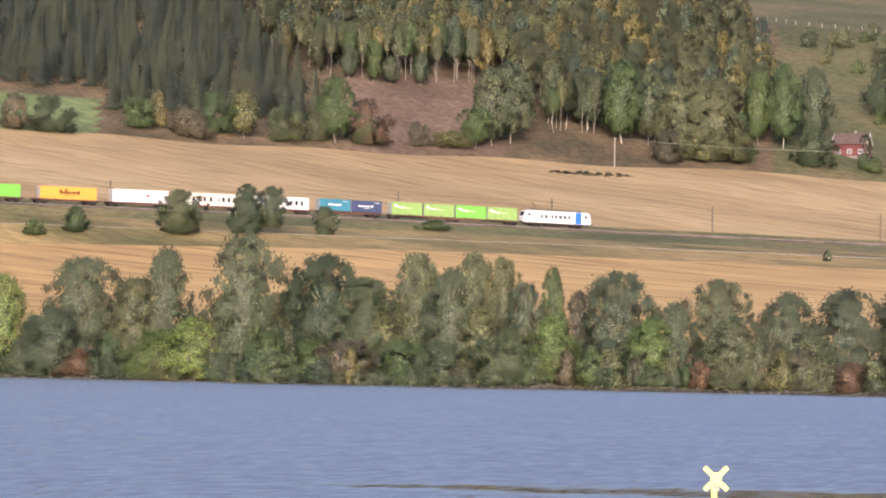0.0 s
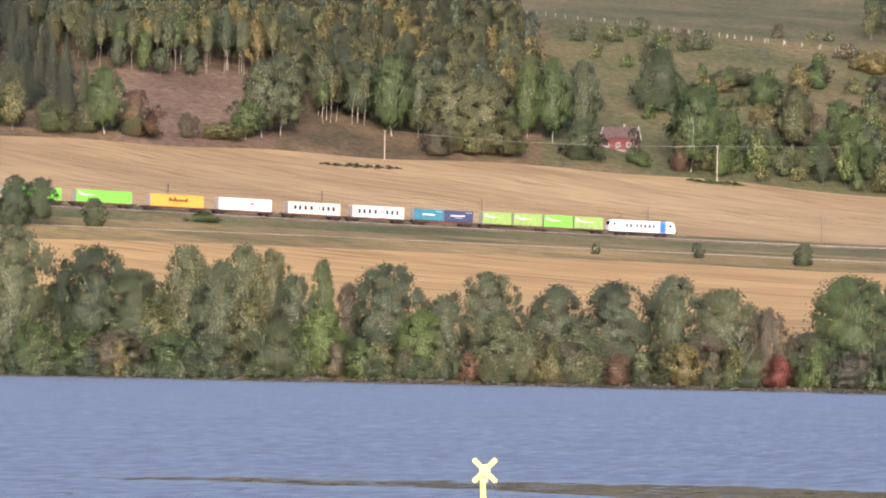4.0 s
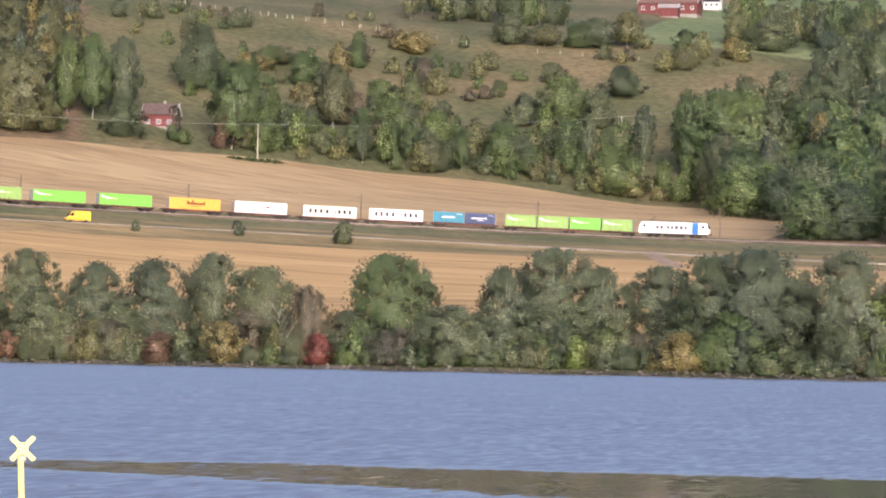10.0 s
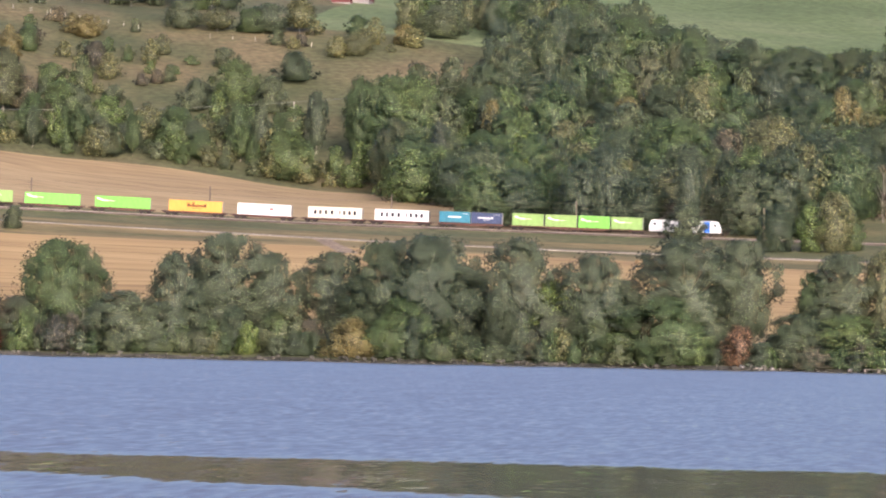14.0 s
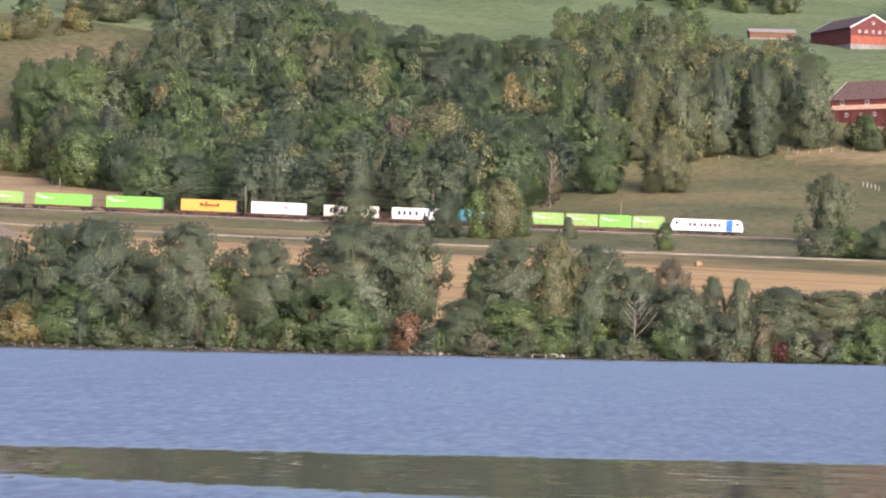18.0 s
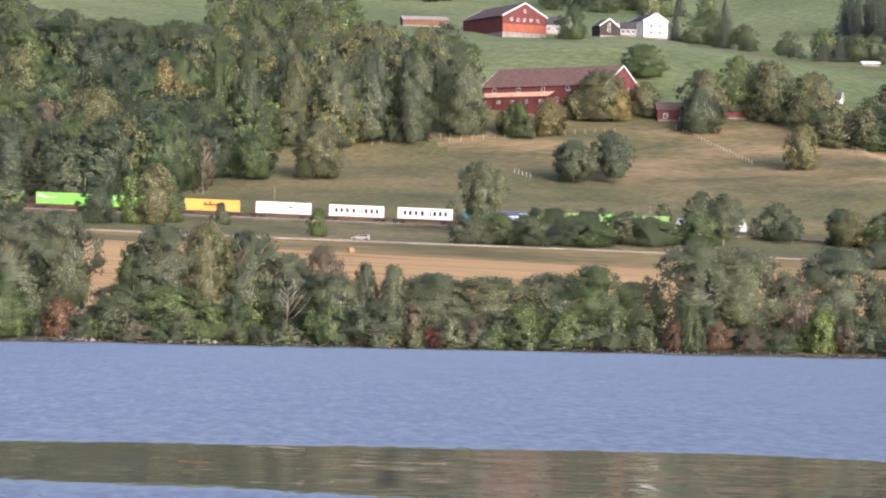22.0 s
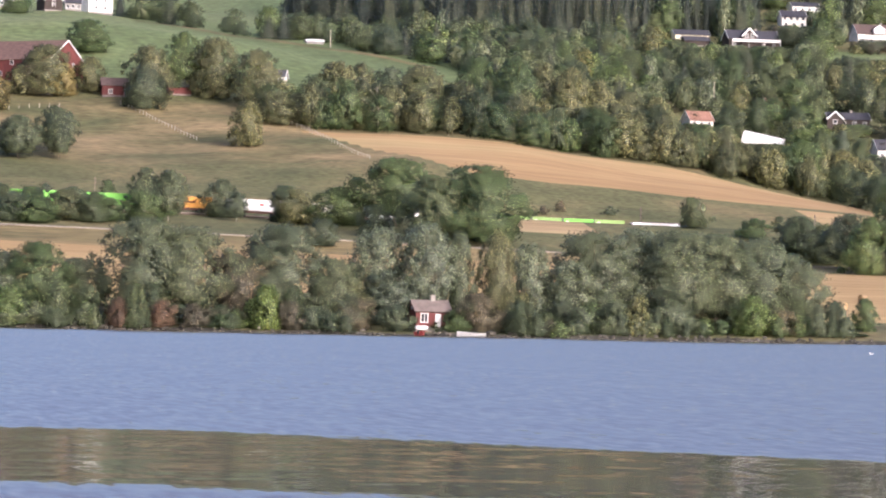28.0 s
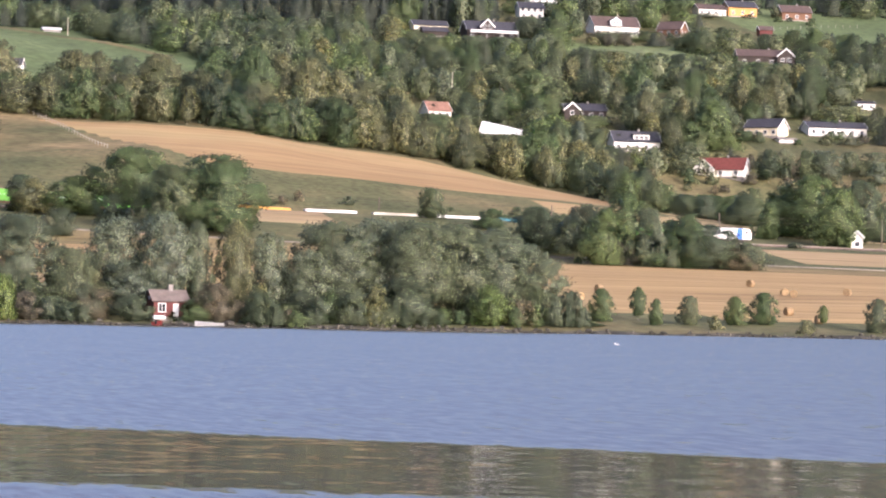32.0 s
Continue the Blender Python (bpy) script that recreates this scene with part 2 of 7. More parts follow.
def zone(x, y):
    """Which cover lies at a place."""
    w = 4 * math.sin(x * 0.05) + 2 * math.sin(x * 0.17 + y * 0.1)
    if y < shore_y(x) + 1.2:
        return 'shore_stone'
    if y < 512 + 0.6 * w:
        return 'rough_grass'
    if y < 735:
        return 'golden_stubble'
    if y < 772:
        return 'verge_grass'
    if y < 862:
        if 182 < x < 216 and 812 < y < 836:
            return 'stubble'
        if x > 330 and 795 < y < 830:
            return 'stubble'
        return 'rough_grass' if y > 815 or x > -60 else 'verge_grass'
    if x < (-158 if y > 960 else -136) and y < 1010:
        return 'stubble' if y > 866 else 'rough_grass'
    if x > 300 and 884 < y < 928 + 0.5 * w:
        return 'pale_stubble'
    if y < 935 + 0.4 * w and x < 470:
        return 'rough_grass' if x > -60 else 'forest_floor'
    if y < 1010:
        if x > 169 + (1010 - y) * 0.48:
            return 'pale_stubble'
        return 'dry_pasture' if x > 42 + (1010 - y) * 0.9 + 1.5 * w and y > 952 else 'rough_grass' if x > -22 else 'forest_floor'
    if y < 1200:
        if x * 1010 / y < -376:
            u = x * 1010 / y
            return 'brown_bracken' if -530 < u < -470 and y < 1100 else 'green_meadow' if u < -628 and y < 1056 else 'forest_floor'
        if x < -165 + w:
            return 'dry_grass'
        if x < -10:
            return 'forest_floor'
        if x > 300:
            return 'dry_grass' if 440 < x < 520 and y < 1120 else 'rough_grass'
        return 'dry_pasture' if y < 1060 and x > 45 + 2 * w else 'rough_grass' if y < 1085 else 'green_meadow'
    if y < 1560:
        return 'dry_grass' if x < -250 else 'rough_grass' if 320 < x < 540 and not (430 < x < 500 and y < 1310) else 'green_meadow'
    return 'forest_floor' if x < -200 or y > 2100 else 'green_meadow'


ZONES = {'shore_stone': SHORE_STONE, 'rough_grass': GRASS, 'stubble': STUBBLE, 'pale_stubble': STUBBLE_PALE, 'dry_grass': DRY_GRASS, 'dry_pasture': PASTURE, 'golden_stubble': STUBBLE_LOW, 'verge_grass': VERGE,
         'green_meadow': MEADOW, 'forest_floor': FOREST_FLOOR, 'brown_bracken': BRACKEN}


def mesh_object(name, verts, faces, mats, index=None, smooth=False):
    me = bpy.data.meshes.new(name)
    me.from_pydata([tuple(v) for v in verts], [], [tuple(f) for f in faces])
    for m in mats:
        me.materials.append(m)
    if index is not None:
        me.polygons.foreach_set("material_index", index)
    if smooth:
        me.polygons.foreach_set("use_smooth", [True] * len(me.polygons))
    me.update()
    return new(name, me)


def build_ground():
    xs = np.concatenate([np.arange(-2600, -820, 60), np.arange(-820, 620, 2.6), np.arange(620, 2400, 60)])
    steps = [2, 2, 3, 3, 8, 7, 2, 4, 2, 2, 2, 8, 3, 2, 2, 4, 12, 14, 12, 12, 24, 10, 8, 4]
    rows = []
    for i, n in enumerate(steps):
        for k in range(n):
            f = k / n
            y = LINES[i][0](xs) * (1 - f) + LINES[i + 1][0](xs) * f
            z = LINES[i][1](xs) * (1 - f) + LINES[i + 1][1](xs) * f
            rows.append(np.stack([xs, y, z + roll_of(xs, y)], 1))
    rows.append(np.stack([xs, LINES[-1][0](xs), LINES[-1][1](xs)], 1))
    nx, ny = len(xs), len(rows)
    verts = np.concatenate(rows)
    names = list(ZONES)
    faces, index = [], []
    for j in range(ny - 1):
        for i in range(nx - 1):
            a = j * nx + i
            faces.append((a, a + 1, a + nx + 1, a + nx))
            c = (verts[a] + verts[a + nx + 1]) / 2
            index.append(names.index(zone(c[0], c[1])))
    return mesh_object("ground", verts, faces, [ZONES[n] for n in names], index, True)


tagged(build_ground(), "rolling farmland rising from the lake to wooded hills", "ground", kind="structure")


# ---- the lake ----
def build_water():
    m, nt, b = material("lake_water", 0.06)
    b.inputs["Base Color"].default_value = (0.088, 0.079, 0.078, 1)
    b.inputs["Specular IOR Level"].default_value = 0.5
    b.inputs["IOR"].default_value = 1.333
    geo = nt.nodes.new("ShaderNodeNewGeometry")
    sep = nt.nodes.new("ShaderNodeSeparateXYZ")
    nt.links.new(geo.outputs["Position"], sep.inputs[0])
    # a slick of calm water lies a stone's throw out, with a wavering edge
    def calc(op, a, b, c=0.0):
        m_ = nt.nodes.new("ShaderNodeMath")
        m_.operation = op
        for k, val in enumerate((a, b, c)):
            if isinstance(val, (int, float)):
                m_.inputs[k].default_value = val
            else:
                nt.links.new(val, m_.inputs[k])
        return m_.outputs[0]

    edge = noise_tex(nt, 0.35, 7, (1, 0.6, 1))
    away = calc('MULTIPLY_ADD', edge.outputs[0], 2.6, calc('SUBTRACT', sep.outputs[1], 1.3))
    cast = calc('MAXIMUM', calc('SUBTRACT', sep.outputs[0], 7.5), 0.0)
    west = calc('MAXIMUM', calc('SUBTRACT', -18.0, sep.outputs[0]), 0.0)
    outer = calc('ADD', calc('MULTIPLY_ADD', cast, 1.1, calc('MULTIPLY_ADD', calc('MAXIMUM', calc('SUBTRACT', -26.0, sep.outputs[0]), 0.0), 1.2, calc('MULTIPLY_ADD', west, 0.55, away))), -57.3)      # over 0 past the slick
    inner = calc('SUBTRACT', calc('MINIMUM', calc('MULTIPLY_ADD', sep.outputs[0], -0.55, 40.2), 50.3), away)      # over 0 before it
    both = nt.nodes.new("ShaderNodeMath"); both.operation = 'MAXIMUM'
    for k, val in enumerate((outer, inner)):
        r_ = nt.nodes.new("ShaderNodeMapRange"); r_.inputs[1].default_value, r_.inputs[2].default_value = -1.0, 1.3
        nt.links.new(val, r_.inputs[0])
        nt.links.new(r_.outputs[0], both.inputs[k])
    amp = nt.nodes.new("ShaderNodeMath"); amp.operation = 'MULTIPLY_ADD'
    nt.links.new(both.outputs[0], amp.inputs[0]); amp.inputs[1].default_value = 0.87
    # the slick is less calm towards the west
    nt.links.new(calc('MINIMUM', calc('MULTIPLY_ADD', calc('MAXIMUM', calc('SUBTRACT', -3.0, sep.outputs[0]), 0.0), 0.016, 0.13), 0.42), amp.inputs[2])
    # wavelets: the faces that lean towards the near shore are the ones that show
    def wavelet(scale, detail, stretch):
        n = noise_tex(nt, scale, detail, stretch)
        sp = nt.nodes.new("ShaderNodeSeparateColor")
        nt.links.new(n.outputs["Color"], sp.inputs[0])
        return sp

    small, broad = wavelet(4.6, 3, (1, 0.2, 1)), wavelet(0.6, 3, (1, 0.35, 1))
    lean = calc('MULTIPLY_ADD', small.outputs[1], -0.24, 0.04)
    lean = calc('MULTIPLY_ADD', broad.outputs[1], -0.06, lean)
    side = calc('MULTIPLY_ADD', small.outputs[0], 0.5, -0.25)
    comb = nt.nodes.new("ShaderNodeCombineXYZ")
    nt.links.new(calc('MULTIPLY', side, amp.outputs[0]), comb.inputs[0])
    # faint long swells cross the slick
    swell = calc('MULTIPLY', calc('MULTIPLY_ADD', wavelet(0.8, 4, (1.2, 2.4, 1)).outputs[1], -0.075, 0.036), calc('SUBTRACT', 1.0, both.outputs[0]))
    nt.links.new(calc('MULTIPLY_ADD', lean, amp.outputs[0], swell), comb.inputs[1])
    comb.inputs[2].default_value = 1.0
    unit = nt.nodes.new("ShaderNodeVectorMath")
    unit.operation = 'NORMALIZE'
    nt.links.new(comb.outputs[0], unit.inputs[0])
    nt.links.new(unit.outputs[0], b.inputs["Normal"])
    v = [(-2600, -3, 0), (2600, -3, 0), (2600, 500, 0), (-2600, 500, 0)]
    return mesh_object("water", v, [(0, 1, 2, 3)], [m])


tagged(build_water(), "wind-rippled blue lake with a calm slick", "lake", kind="structure")
bank = mesh_object("near_bank", [(-400, -400, 6), (400, -400, 6), (400, -14, 0.9), (-400, -14, 0.9), (400, -1.5, 0.2), (-400, -1.5, 0.2), (400, 4, -0.6), (-400, 4, -0.6)],
                   [(0, 1, 2, 3), (3, 2, 4, 5), (5, 4, 6, 7)], [GRASS])
tagged(bank, "grassy near shore behind the camera", "shore", kind="structure")


# ---- trees ----
def leaf_bits(pts, nrm, size, rng, lean=0.4):
    """Small leaf sprays at the points, facing roughly outwards, with soft normals."""
    n = len(pts)
    face = nrm + rng.normal(0, 0.6, (n, 3))
    face /= np.linalg.norm(face, axis=1)[:, None] + 1e-9
    a = np.cross(face, rng.normal(0, 1, (n, 3)))
    a /= np.linalg.norm(a, axis=1)[:, None] + 1e-9
    b = np.cross(face, a)
    s = size * rng.uniform(0.6, 1.35, (n, 1))
    tip = rng.uniform(0.7, 1.4, (n, 1))
    v = np.stack([pts + a * s * tip, pts - a * s * 0.5 + b * s * 0.87, pts - a * s * 0.5 - b * s * 0.87], 1).reshape(-1, 3)
    soft = nrm * (1 - lean) + face * lean
    return v, np.arange(3 * n).reshape(-1, 3), np.repeat(soft, 3, 0)


def loose(V, F, N, rng):
    """Cut a mesh into single leafy facets, each leaning its own way."""
    n = len(F)
    tilt = np.repeat(rng.normal(0, 0.15, (n, 3)), 3, 0)
    return V[F.ravel()], np.arange(3 * n).reshape(-1, 3), N[F.ravel()] + tilt


def tube(path, radii, sides=6):
    v, f = [], []
    for (x, y, z), r in zip(path, radii):
        for k in range(sides):
            t = 2 * math.pi * k / sides
            v.append((x + r * math.cos(t), y + r * math.sin(t), z))
    for i in range(len(path) - 1):
        for k in range(sides):
            a, b = i * sides + k, i * sides + (k + 1) % sides
            f.append((a, b, b + sides, a + sides))
    return v, f


def wood_mesh(rng, height, radius, limbs, spread, lean=0.03):
    v, f = tube([(lean * height * math.sin(i), lean * height * math.cos(i * 1.7), height * i / 5 - 0.4) for i in range(6)], [radius * (1.12 - i * 0.19) for i in range(6)])
    v, f = list(v), list(f)
    for _ in range(limbs):
        a, z0 = rng.uniform(0, 6.28), height * rng.uniform(0.3, 0.8)
        ln = spread * rng.uniform(0.5, 0.9)
        path = [(ln * t * math.cos(a), ln * t * math.sin(a), z0 + ln * (0.9 * t + 0.25 * t * t)) for t in (0, 0.35, 0.7, 1)]
        v2, f2 = tube(path, [radius * 0.42, radius * 0.3, radius * 0.18, radius * 0.06], 4)
        n = len(v)
        v += v2
        f += [tuple(i + n for i in q) for q in f2]
    return v, f


# where the foliage begins, how wide it is there, where it is widest, billows, their size, half width, height over width
FORMS = {'full': (0.0, 0.78, 0.42, 84, 0.088, 0.47, 1.4), 'high': (0.16, 0.5, 0.5, 74, 0.085, 0.47, 1.4), 'birch': (0.15, 0.45, 0.4, 76, 0.066, 0.38, 1.1),
         'stand': (0.5, 0.5, 0.45, 46, 0.066, 0.32, 1.1), 'pine': (0.42, 0.55, 0.5, 34, 0.085, 0.38, 1.7), 'bush': (0.0, 0.9, 0.3, 52, 0.10, 0.47, 1.0)}


def spruce_crown(rng, dense):
    """A spire one metre high: tiers of drooping boughs set with hanging twigs round a thin heart."""
    tiers = 17
    P, N, S = [], [], []
    lop = rng.uniform(0.75, 1.2, 9)
    for k in range(tiers):
        t = (k + 0.4) / tiers
        reach = 0.5 * (1 - t) ** 0.8 * rng.uniform(0.82, 1.1)
        n = int(1500 * dense / tiers * (1 - 0.75 * t) * 1.55)
        arm = rng.integers(0, 9, n)
        ang = arm * 6.283 / 9 + k * 1.1 + rng.normal(0, 0.17, n)
        q = rng.uniform(0.12, 1.0, n) ** 0.6
        r = reach * q * lop[arm]
        z = 0.06 + 0.94 * t - 0.11 * q ** 1.5 * (1.2 - t) + rng.normal(0, 0.007, n)
        P.append(np.stack([r * np.cos(ang), r * np.sin(ang), np.clip(z, 0.02, 1)], 1))
        N.append(np.stack([np.cos(ang), np.sin(ang), 1.5 * q ** 2 - 0.3], 1))
        S.append(np.full(n, 1.0 - 0.45 * t))
    P, N, S = np.concatenate(P), np.concatenate(N), np.concatenate(S)
    N /= np.linalg.norm(N, axis=1)[:, None]
    v, f, nn = leaf_bits(P, N, 0.034 / math.sqrt(dense) * S[:, None], rng, 0.25)
    k = 7
    ring = np.arange(k) * 6.283 / k
    core = np.concatenate([np.stack([0.2 * (1 - z) * np.cos(ring), 0.2 * (1 - z) * np.sin(ring), z + 0 * ring], 1) for z in (0.04, 0.25, 0.5, 0.75, 0.97)])
    cn = core * (1, 1, 0) / (np.linalg.norm(core[:, :2], axis=1)[:, None] + 1e-9) + (0, 0, 0.5)
    cf = np.array([q for i in range(0, 4 * k, k) for j in range(k) for q in ((i + j, i + (j + 1) % k, i + k + j), (i + (j + 1) % k, i + k + (j + 1) % k, i + k + j))])
    core, cf, cn = loose(core, cf, cn, rng)
    return np.concatenate([v, core]), np.concatenate([f, cf + len(v)]), np.concatenate([nn, cn])


def crown_mesh(form, rng, dense):
    """A crown one metre high and about one wide: boughs of leaf sprays round small hearts of loose leaves. Returns points, triangles, normals."""
    if form == 'spruce':
        return spruce_crown(rng, dense)
    low, base, egg, billows, size, half, tall = FORMS[form]
    far = dense < 0.5
    if far:
        billows = int(billows * 0.6)
        size *= 1.2
    w1, w2, w3 = rng.uniform(0, 6.28, 3)
    bulge = rng.uniform(0.18, 0.32) if form == 'bush' else rng.uniform(0.06, 0.16)
    peak = rng.uniform(1.7, 2.5)

    def girth(t):
        return np.where(t < egg, base + (1 - base) * np.sin(np.clip(t / egg, 0, 1) * 1.5708), np.clip(1 - (np.clip(t - egg, 0, 1) / (1 - egg)) ** peak, 0, 1) ** 0.62)

    # the boughs: most of them near the outline, a few in the middle
    k = np.arange(billows)
    t = np.clip((k + rng.uniform(0.1, 0.9, billows)) / billows, 0.02, 0.98)
    ang = k * 2.4 + rng.uniform(-0.5, 0.5, billows)
    rh = size * rng.uniform(0.55, 1.45, billows) * (1.1 - 0.3 * t)
    rv = rh / tall * rng.uniform(0.85, 1.35, billows)
    swell = 1 + bulge * np.sin(ang + w1 + 3 * t) + 0.11 * np.sin(2 * ang + w2 + 9 * t) + 0.08 * np.sin(5 * t + w3)
    off = np.maximum(girth(t) * half * swell * rng.uniform(0.58 if form == 'bush' else 0.78, 1.12, billows) - rh * 0.6, 0) * np.where(k % 6 == 0, 0.4, 1.0)
    C = np.stack([off * np.cos(ang), off * np.sin(ang), np.clip(low + t * (1 - low), low + 0.5 * rv, 1 - rv)], 1)
    # larger boughs up the middle, so that little light falls through
    m = 5 if form != 'bush' else 2
    ct = np.linspace(0.15, 0.82, m)
    C = np.concatenate([C, np.stack([rng.normal(0, 0.03, m), rng.normal(0, 0.03, m), low + ct * (1 - low)], 1)])
    rh = np.concatenate([rh, girth(ct) * half * 0.74])
    rv = np.concatenate([rv, np.full(m, (1 - low) * 0.15 if form != 'bush' else 0.26)])
    R = np.stack([rh, rh, rv], 1)
    # leaf sprays through the outer shell of the boughs
    count = int({'birch': 3900, 'stand': 2800, 'pine': 2600, 'bush': 2900}.get(form, 4700) * dense)
    area = rh * (rh + 2 * rv)
    area[-m:] *= 0.6
    own = rng.choice(len(C), int(count * 2.2), p=area / area.sum())
    D = rng.normal(0, 1, (len(own), 3))
    D /= np.linalg.norm(D, axis=1)[:, None]
    lumps = 1 + 0.12 * np.sin(7 * D[:, 0] + own) * np.sin(6 * D[:, 1] + 2 * own) + 0.08 * np.sin(13 * D[:, 2] + own * 1.7) + rng.normal(0, 0.13, len(own))
    P = C[own] + D * R[own] * lumps[:, None]
    inside = np.zeros(len(own), bool)
    for j in range(len(C)):
        inside |= (((P - C[j]) / (R[j] * 0.68)) ** 2).sum(1) < 1
    good = ~inside & (P[:, 2] > 0.004) & (P[:, 2] < 1.03)
    P, D, own = P[good][:count], D[good][:count], own[good][:count]
    N = D / R[own] * R[own].mean(1)[:, None]
    N /= np.linalg.norm(N, axis=1)[:, None] + 1e-9
    out = (P - (0, 0, 0.38)) * (1, 1, 0.62)
    N = N * 0.16 + 0.84 * out / (np.linalg.norm(out, axis=1)[:, None] + 1e-9)
    N /= np.linalg.norm(N, axis=1)[:, None] + 1e-9
    v, f, nn = leaf_bits(P, N, 1.45 * math.sqrt(half / 0.47) / math.sqrt(count), rng, 0.12 if far else 0.15)
    # the heart of each bough
    rings, spokes = (3, 4) if far else (4, 5)
    lat = np.repeat(np.linspace(-1.35, 1.45, rings), spokes)
    lon = np.tile(np.arange(spokes) * 6.283 / spokes, rings)
    S = np.stack([np.cos(lat) * np.cos(lon), np.cos(lat) * np.sin(lon), np.sin(lat)], 1)
    cf = np.array([q for i in range(rings - 1) for j in range(spokes) for q in
                   ((i * spokes + j, i * spokes + (j + 1) % spokes, (i + 1) * spokes + j), (i * spokes + (j + 1) % spokes, (i + 1) * spokes + (j + 1) % spokes, (i + 1) * spokes + j))])
    V, F, NN, n = [v], [f], [nn], len(v)
    for c, r in list(zip(C, R))[::-2 if far else -1]:
        hv = np.maximum(c + S * r * 0.74 * rng.uniform(0.8, 1.1, (len(S), 1)), (-9, -9, 0.0))
        out = (hv - (0, 0, 0.38)) * (1, 1, 0.62)
        hv, hf, hn = loose(hv, cf, S * 0.16 + 0.84 * out / (np.linalg.norm(out, axis=1)[:, None] + 1e-9), rng)
        V.append(hv), F.append(hf + n), NN.append(hn)
        n += len(hv)
    return np.concatenate(V), np.concatenate(F), np.concatenate(NN)


def soft_mesh(name, V, F, N, mats, slot=None, tone=None):
    """A mesh of triangles from arrays, shaded by the normals given."""
    me = bpy.data.meshes.new(name)
    me.vertices.add(len(V))
    me.vertices.foreach_set("co", V.astype(np.float32).ravel())
    me.loops.add(F.size)
    me.loops.foreach_set("vertex_index", F.astype(np.int32).ravel())
    me.polygons.add(len(F))
    me.polygons.foreach_set("loop_start", np.arange(0, F.size, 3, dtype=np.int32))
    for c in mats:
        me.materials.append(c)
    if slot is not None:
        me.polygons.foreach_set("material_index", slot.astype(np.int32))
    if tone is not None:
        me.attributes.new("tone", 'FLOAT', 'POINT').data.foreach_set("value", tone.astype(np.float32))
    me.update(calc_edges=True)
    N = N / (np.linalg.norm(N, axis=1)[:, None] + 1e-9)
    me.normals_split_custom_set_from_vertices(N.tolist())
    return me


TREE_MESHES = {}


def tree_meshes(form, variant, dense):
    key = (form, variant, dense)
    if key not in TREE_MESHES:
        rng = np.random.default_rng(17 + 7 * variant + len(form) * 101 + int(dense * 10))
        crown = soft_mesh("crown", *crown_mesh(form, rng, dense), [LEAF['green']])
        limbs = {'spruce': 0, 'bush': 0, 'birch': 5, 'pine': 5}.get(form, 7)
        v, f = wood_mesh(rng, 0.97 if form == 'spruce' else 0.2 if form == 'bush' else 0.86, {'birch': 0.011, 'stand': 0.015}.get(form, 0.016), limbs, 0.3)
        trunk = bpy.data.meshes.new("trunk")
        trunk.from_pydata(v, [], f)
        trunk.materials.append(BARK)
        TREE_MESHES[key] = crown, trunk
    return TREE_MESHES[key]


LABELS = {'green': "mid-green broadleaf", 'grey': "dull grey-green broadleaf", 'silver': "silvery willow-like", 'bright': "bright green broadleaf", 'yellow': "yellowing autumn",
          'olive': "olive autumn-tinged", 'orange': "orange autumn", 'red': "deep red autumn", 'brown': "brownish thinning", 'dark': "dark green", 'spruce': "dark spruce"}
tree_count = [0]


def tree(x, y, high, wide, colour, form='full', where="on the lake shore", group="shore trees", dense=1.0, sink=0.0, pale=False):
    """One tree: a tapered trunk with limbs and a crown of leaf clumps, on the ground at x, y."""
    tree_count[0] += 1
    k = tree_count[0]
    crown, trunk = tree_meshes(form, k % 5, dense)
    bushy = form == 'bush'
    ob = new("bush" if bushy else "tree")
    kind = "shrub" if bushy else {'spruce': "spruce", 'pine': "pine", 'birch': "birch", 'stand': "birch"}.get(form, "tree")
    tagged(ob, f"{LABELS[colour]} {kind} {where}" if kind != "spruce" else f"dark green spruce {where}", "bush" if bushy else "tree", group)
    ob.matrix_basis = pose(x, y, ground(x, y) - sink, 0, 0, (k * 73) % 360)
    ob.scale = (wide / 0.92, wide / 0.92, high)
    for name, me, mat in (("trunk", trunk, BARK_PALE if pale or form in ('birch', 'stand') else BARK), ("crown", crown, LEAF[colour])):
        o = new("stem" if bushy and name == "trunk" else name, me)
        o.parent = ob
        o.material_slots[0].link = 'OBJECT'
        o.material_slots[0].material = mat
    return ob


# ---- the belt of trees along the far shore ----
tree(-323.1, 491.0, 16.5, 9.2, 'bright', 'high', dense=1.4)
tree(-309.9, 485.9, 11.2, 10.3, 'grey', dense=1.4)
tree(-312.6, 499.6, 18.5, 13.8, 'grey', 'high', dense=1.4)
tree(-297.1, 491.1, 16.5, 9.6, 'olive', dense=1.4)
tree(-293.6, 495.2, 21.1, 10.3, 'grey', dense=1.4)
tree(-289.9, 486.9, 7.9, 11.4, 'bright', 'bush')
tree(-282.2, 485.6, 10.2, 11.3, 'bright', dense=1.4)
tree(-276.2, 491.4, 24.2, 15.1, 'grey', dense=1.4)
tree(-278.3, 494.7, 14.4, 11.4, 'bright', 'high', dense=1.4)
tree(-269.5, 496.2, 14.0, 8.8, 'olive', 'birch', dense=1.4)
tree(-263.2, 495.2, 20.3, 16.3, 'dark', 'birch', dense=1.4)
tree(-256.2, 497.0, 16.1, 12.5, 'dark', 'high', dense=1.4)
tree(-253.9, 498.9, 11.2, 10.0, 'olive', dense=1.4)
tree(-249.1, 501.5, 19.3, 9.4, 'grey', 'high', dense=1.4)
tree(-239.0, 493.4, 17.8, 11.0, 'grey', dense=1.4)
tree(-237.0, 497.8, 20.0, 9.2, 'grey', dense=1.4)
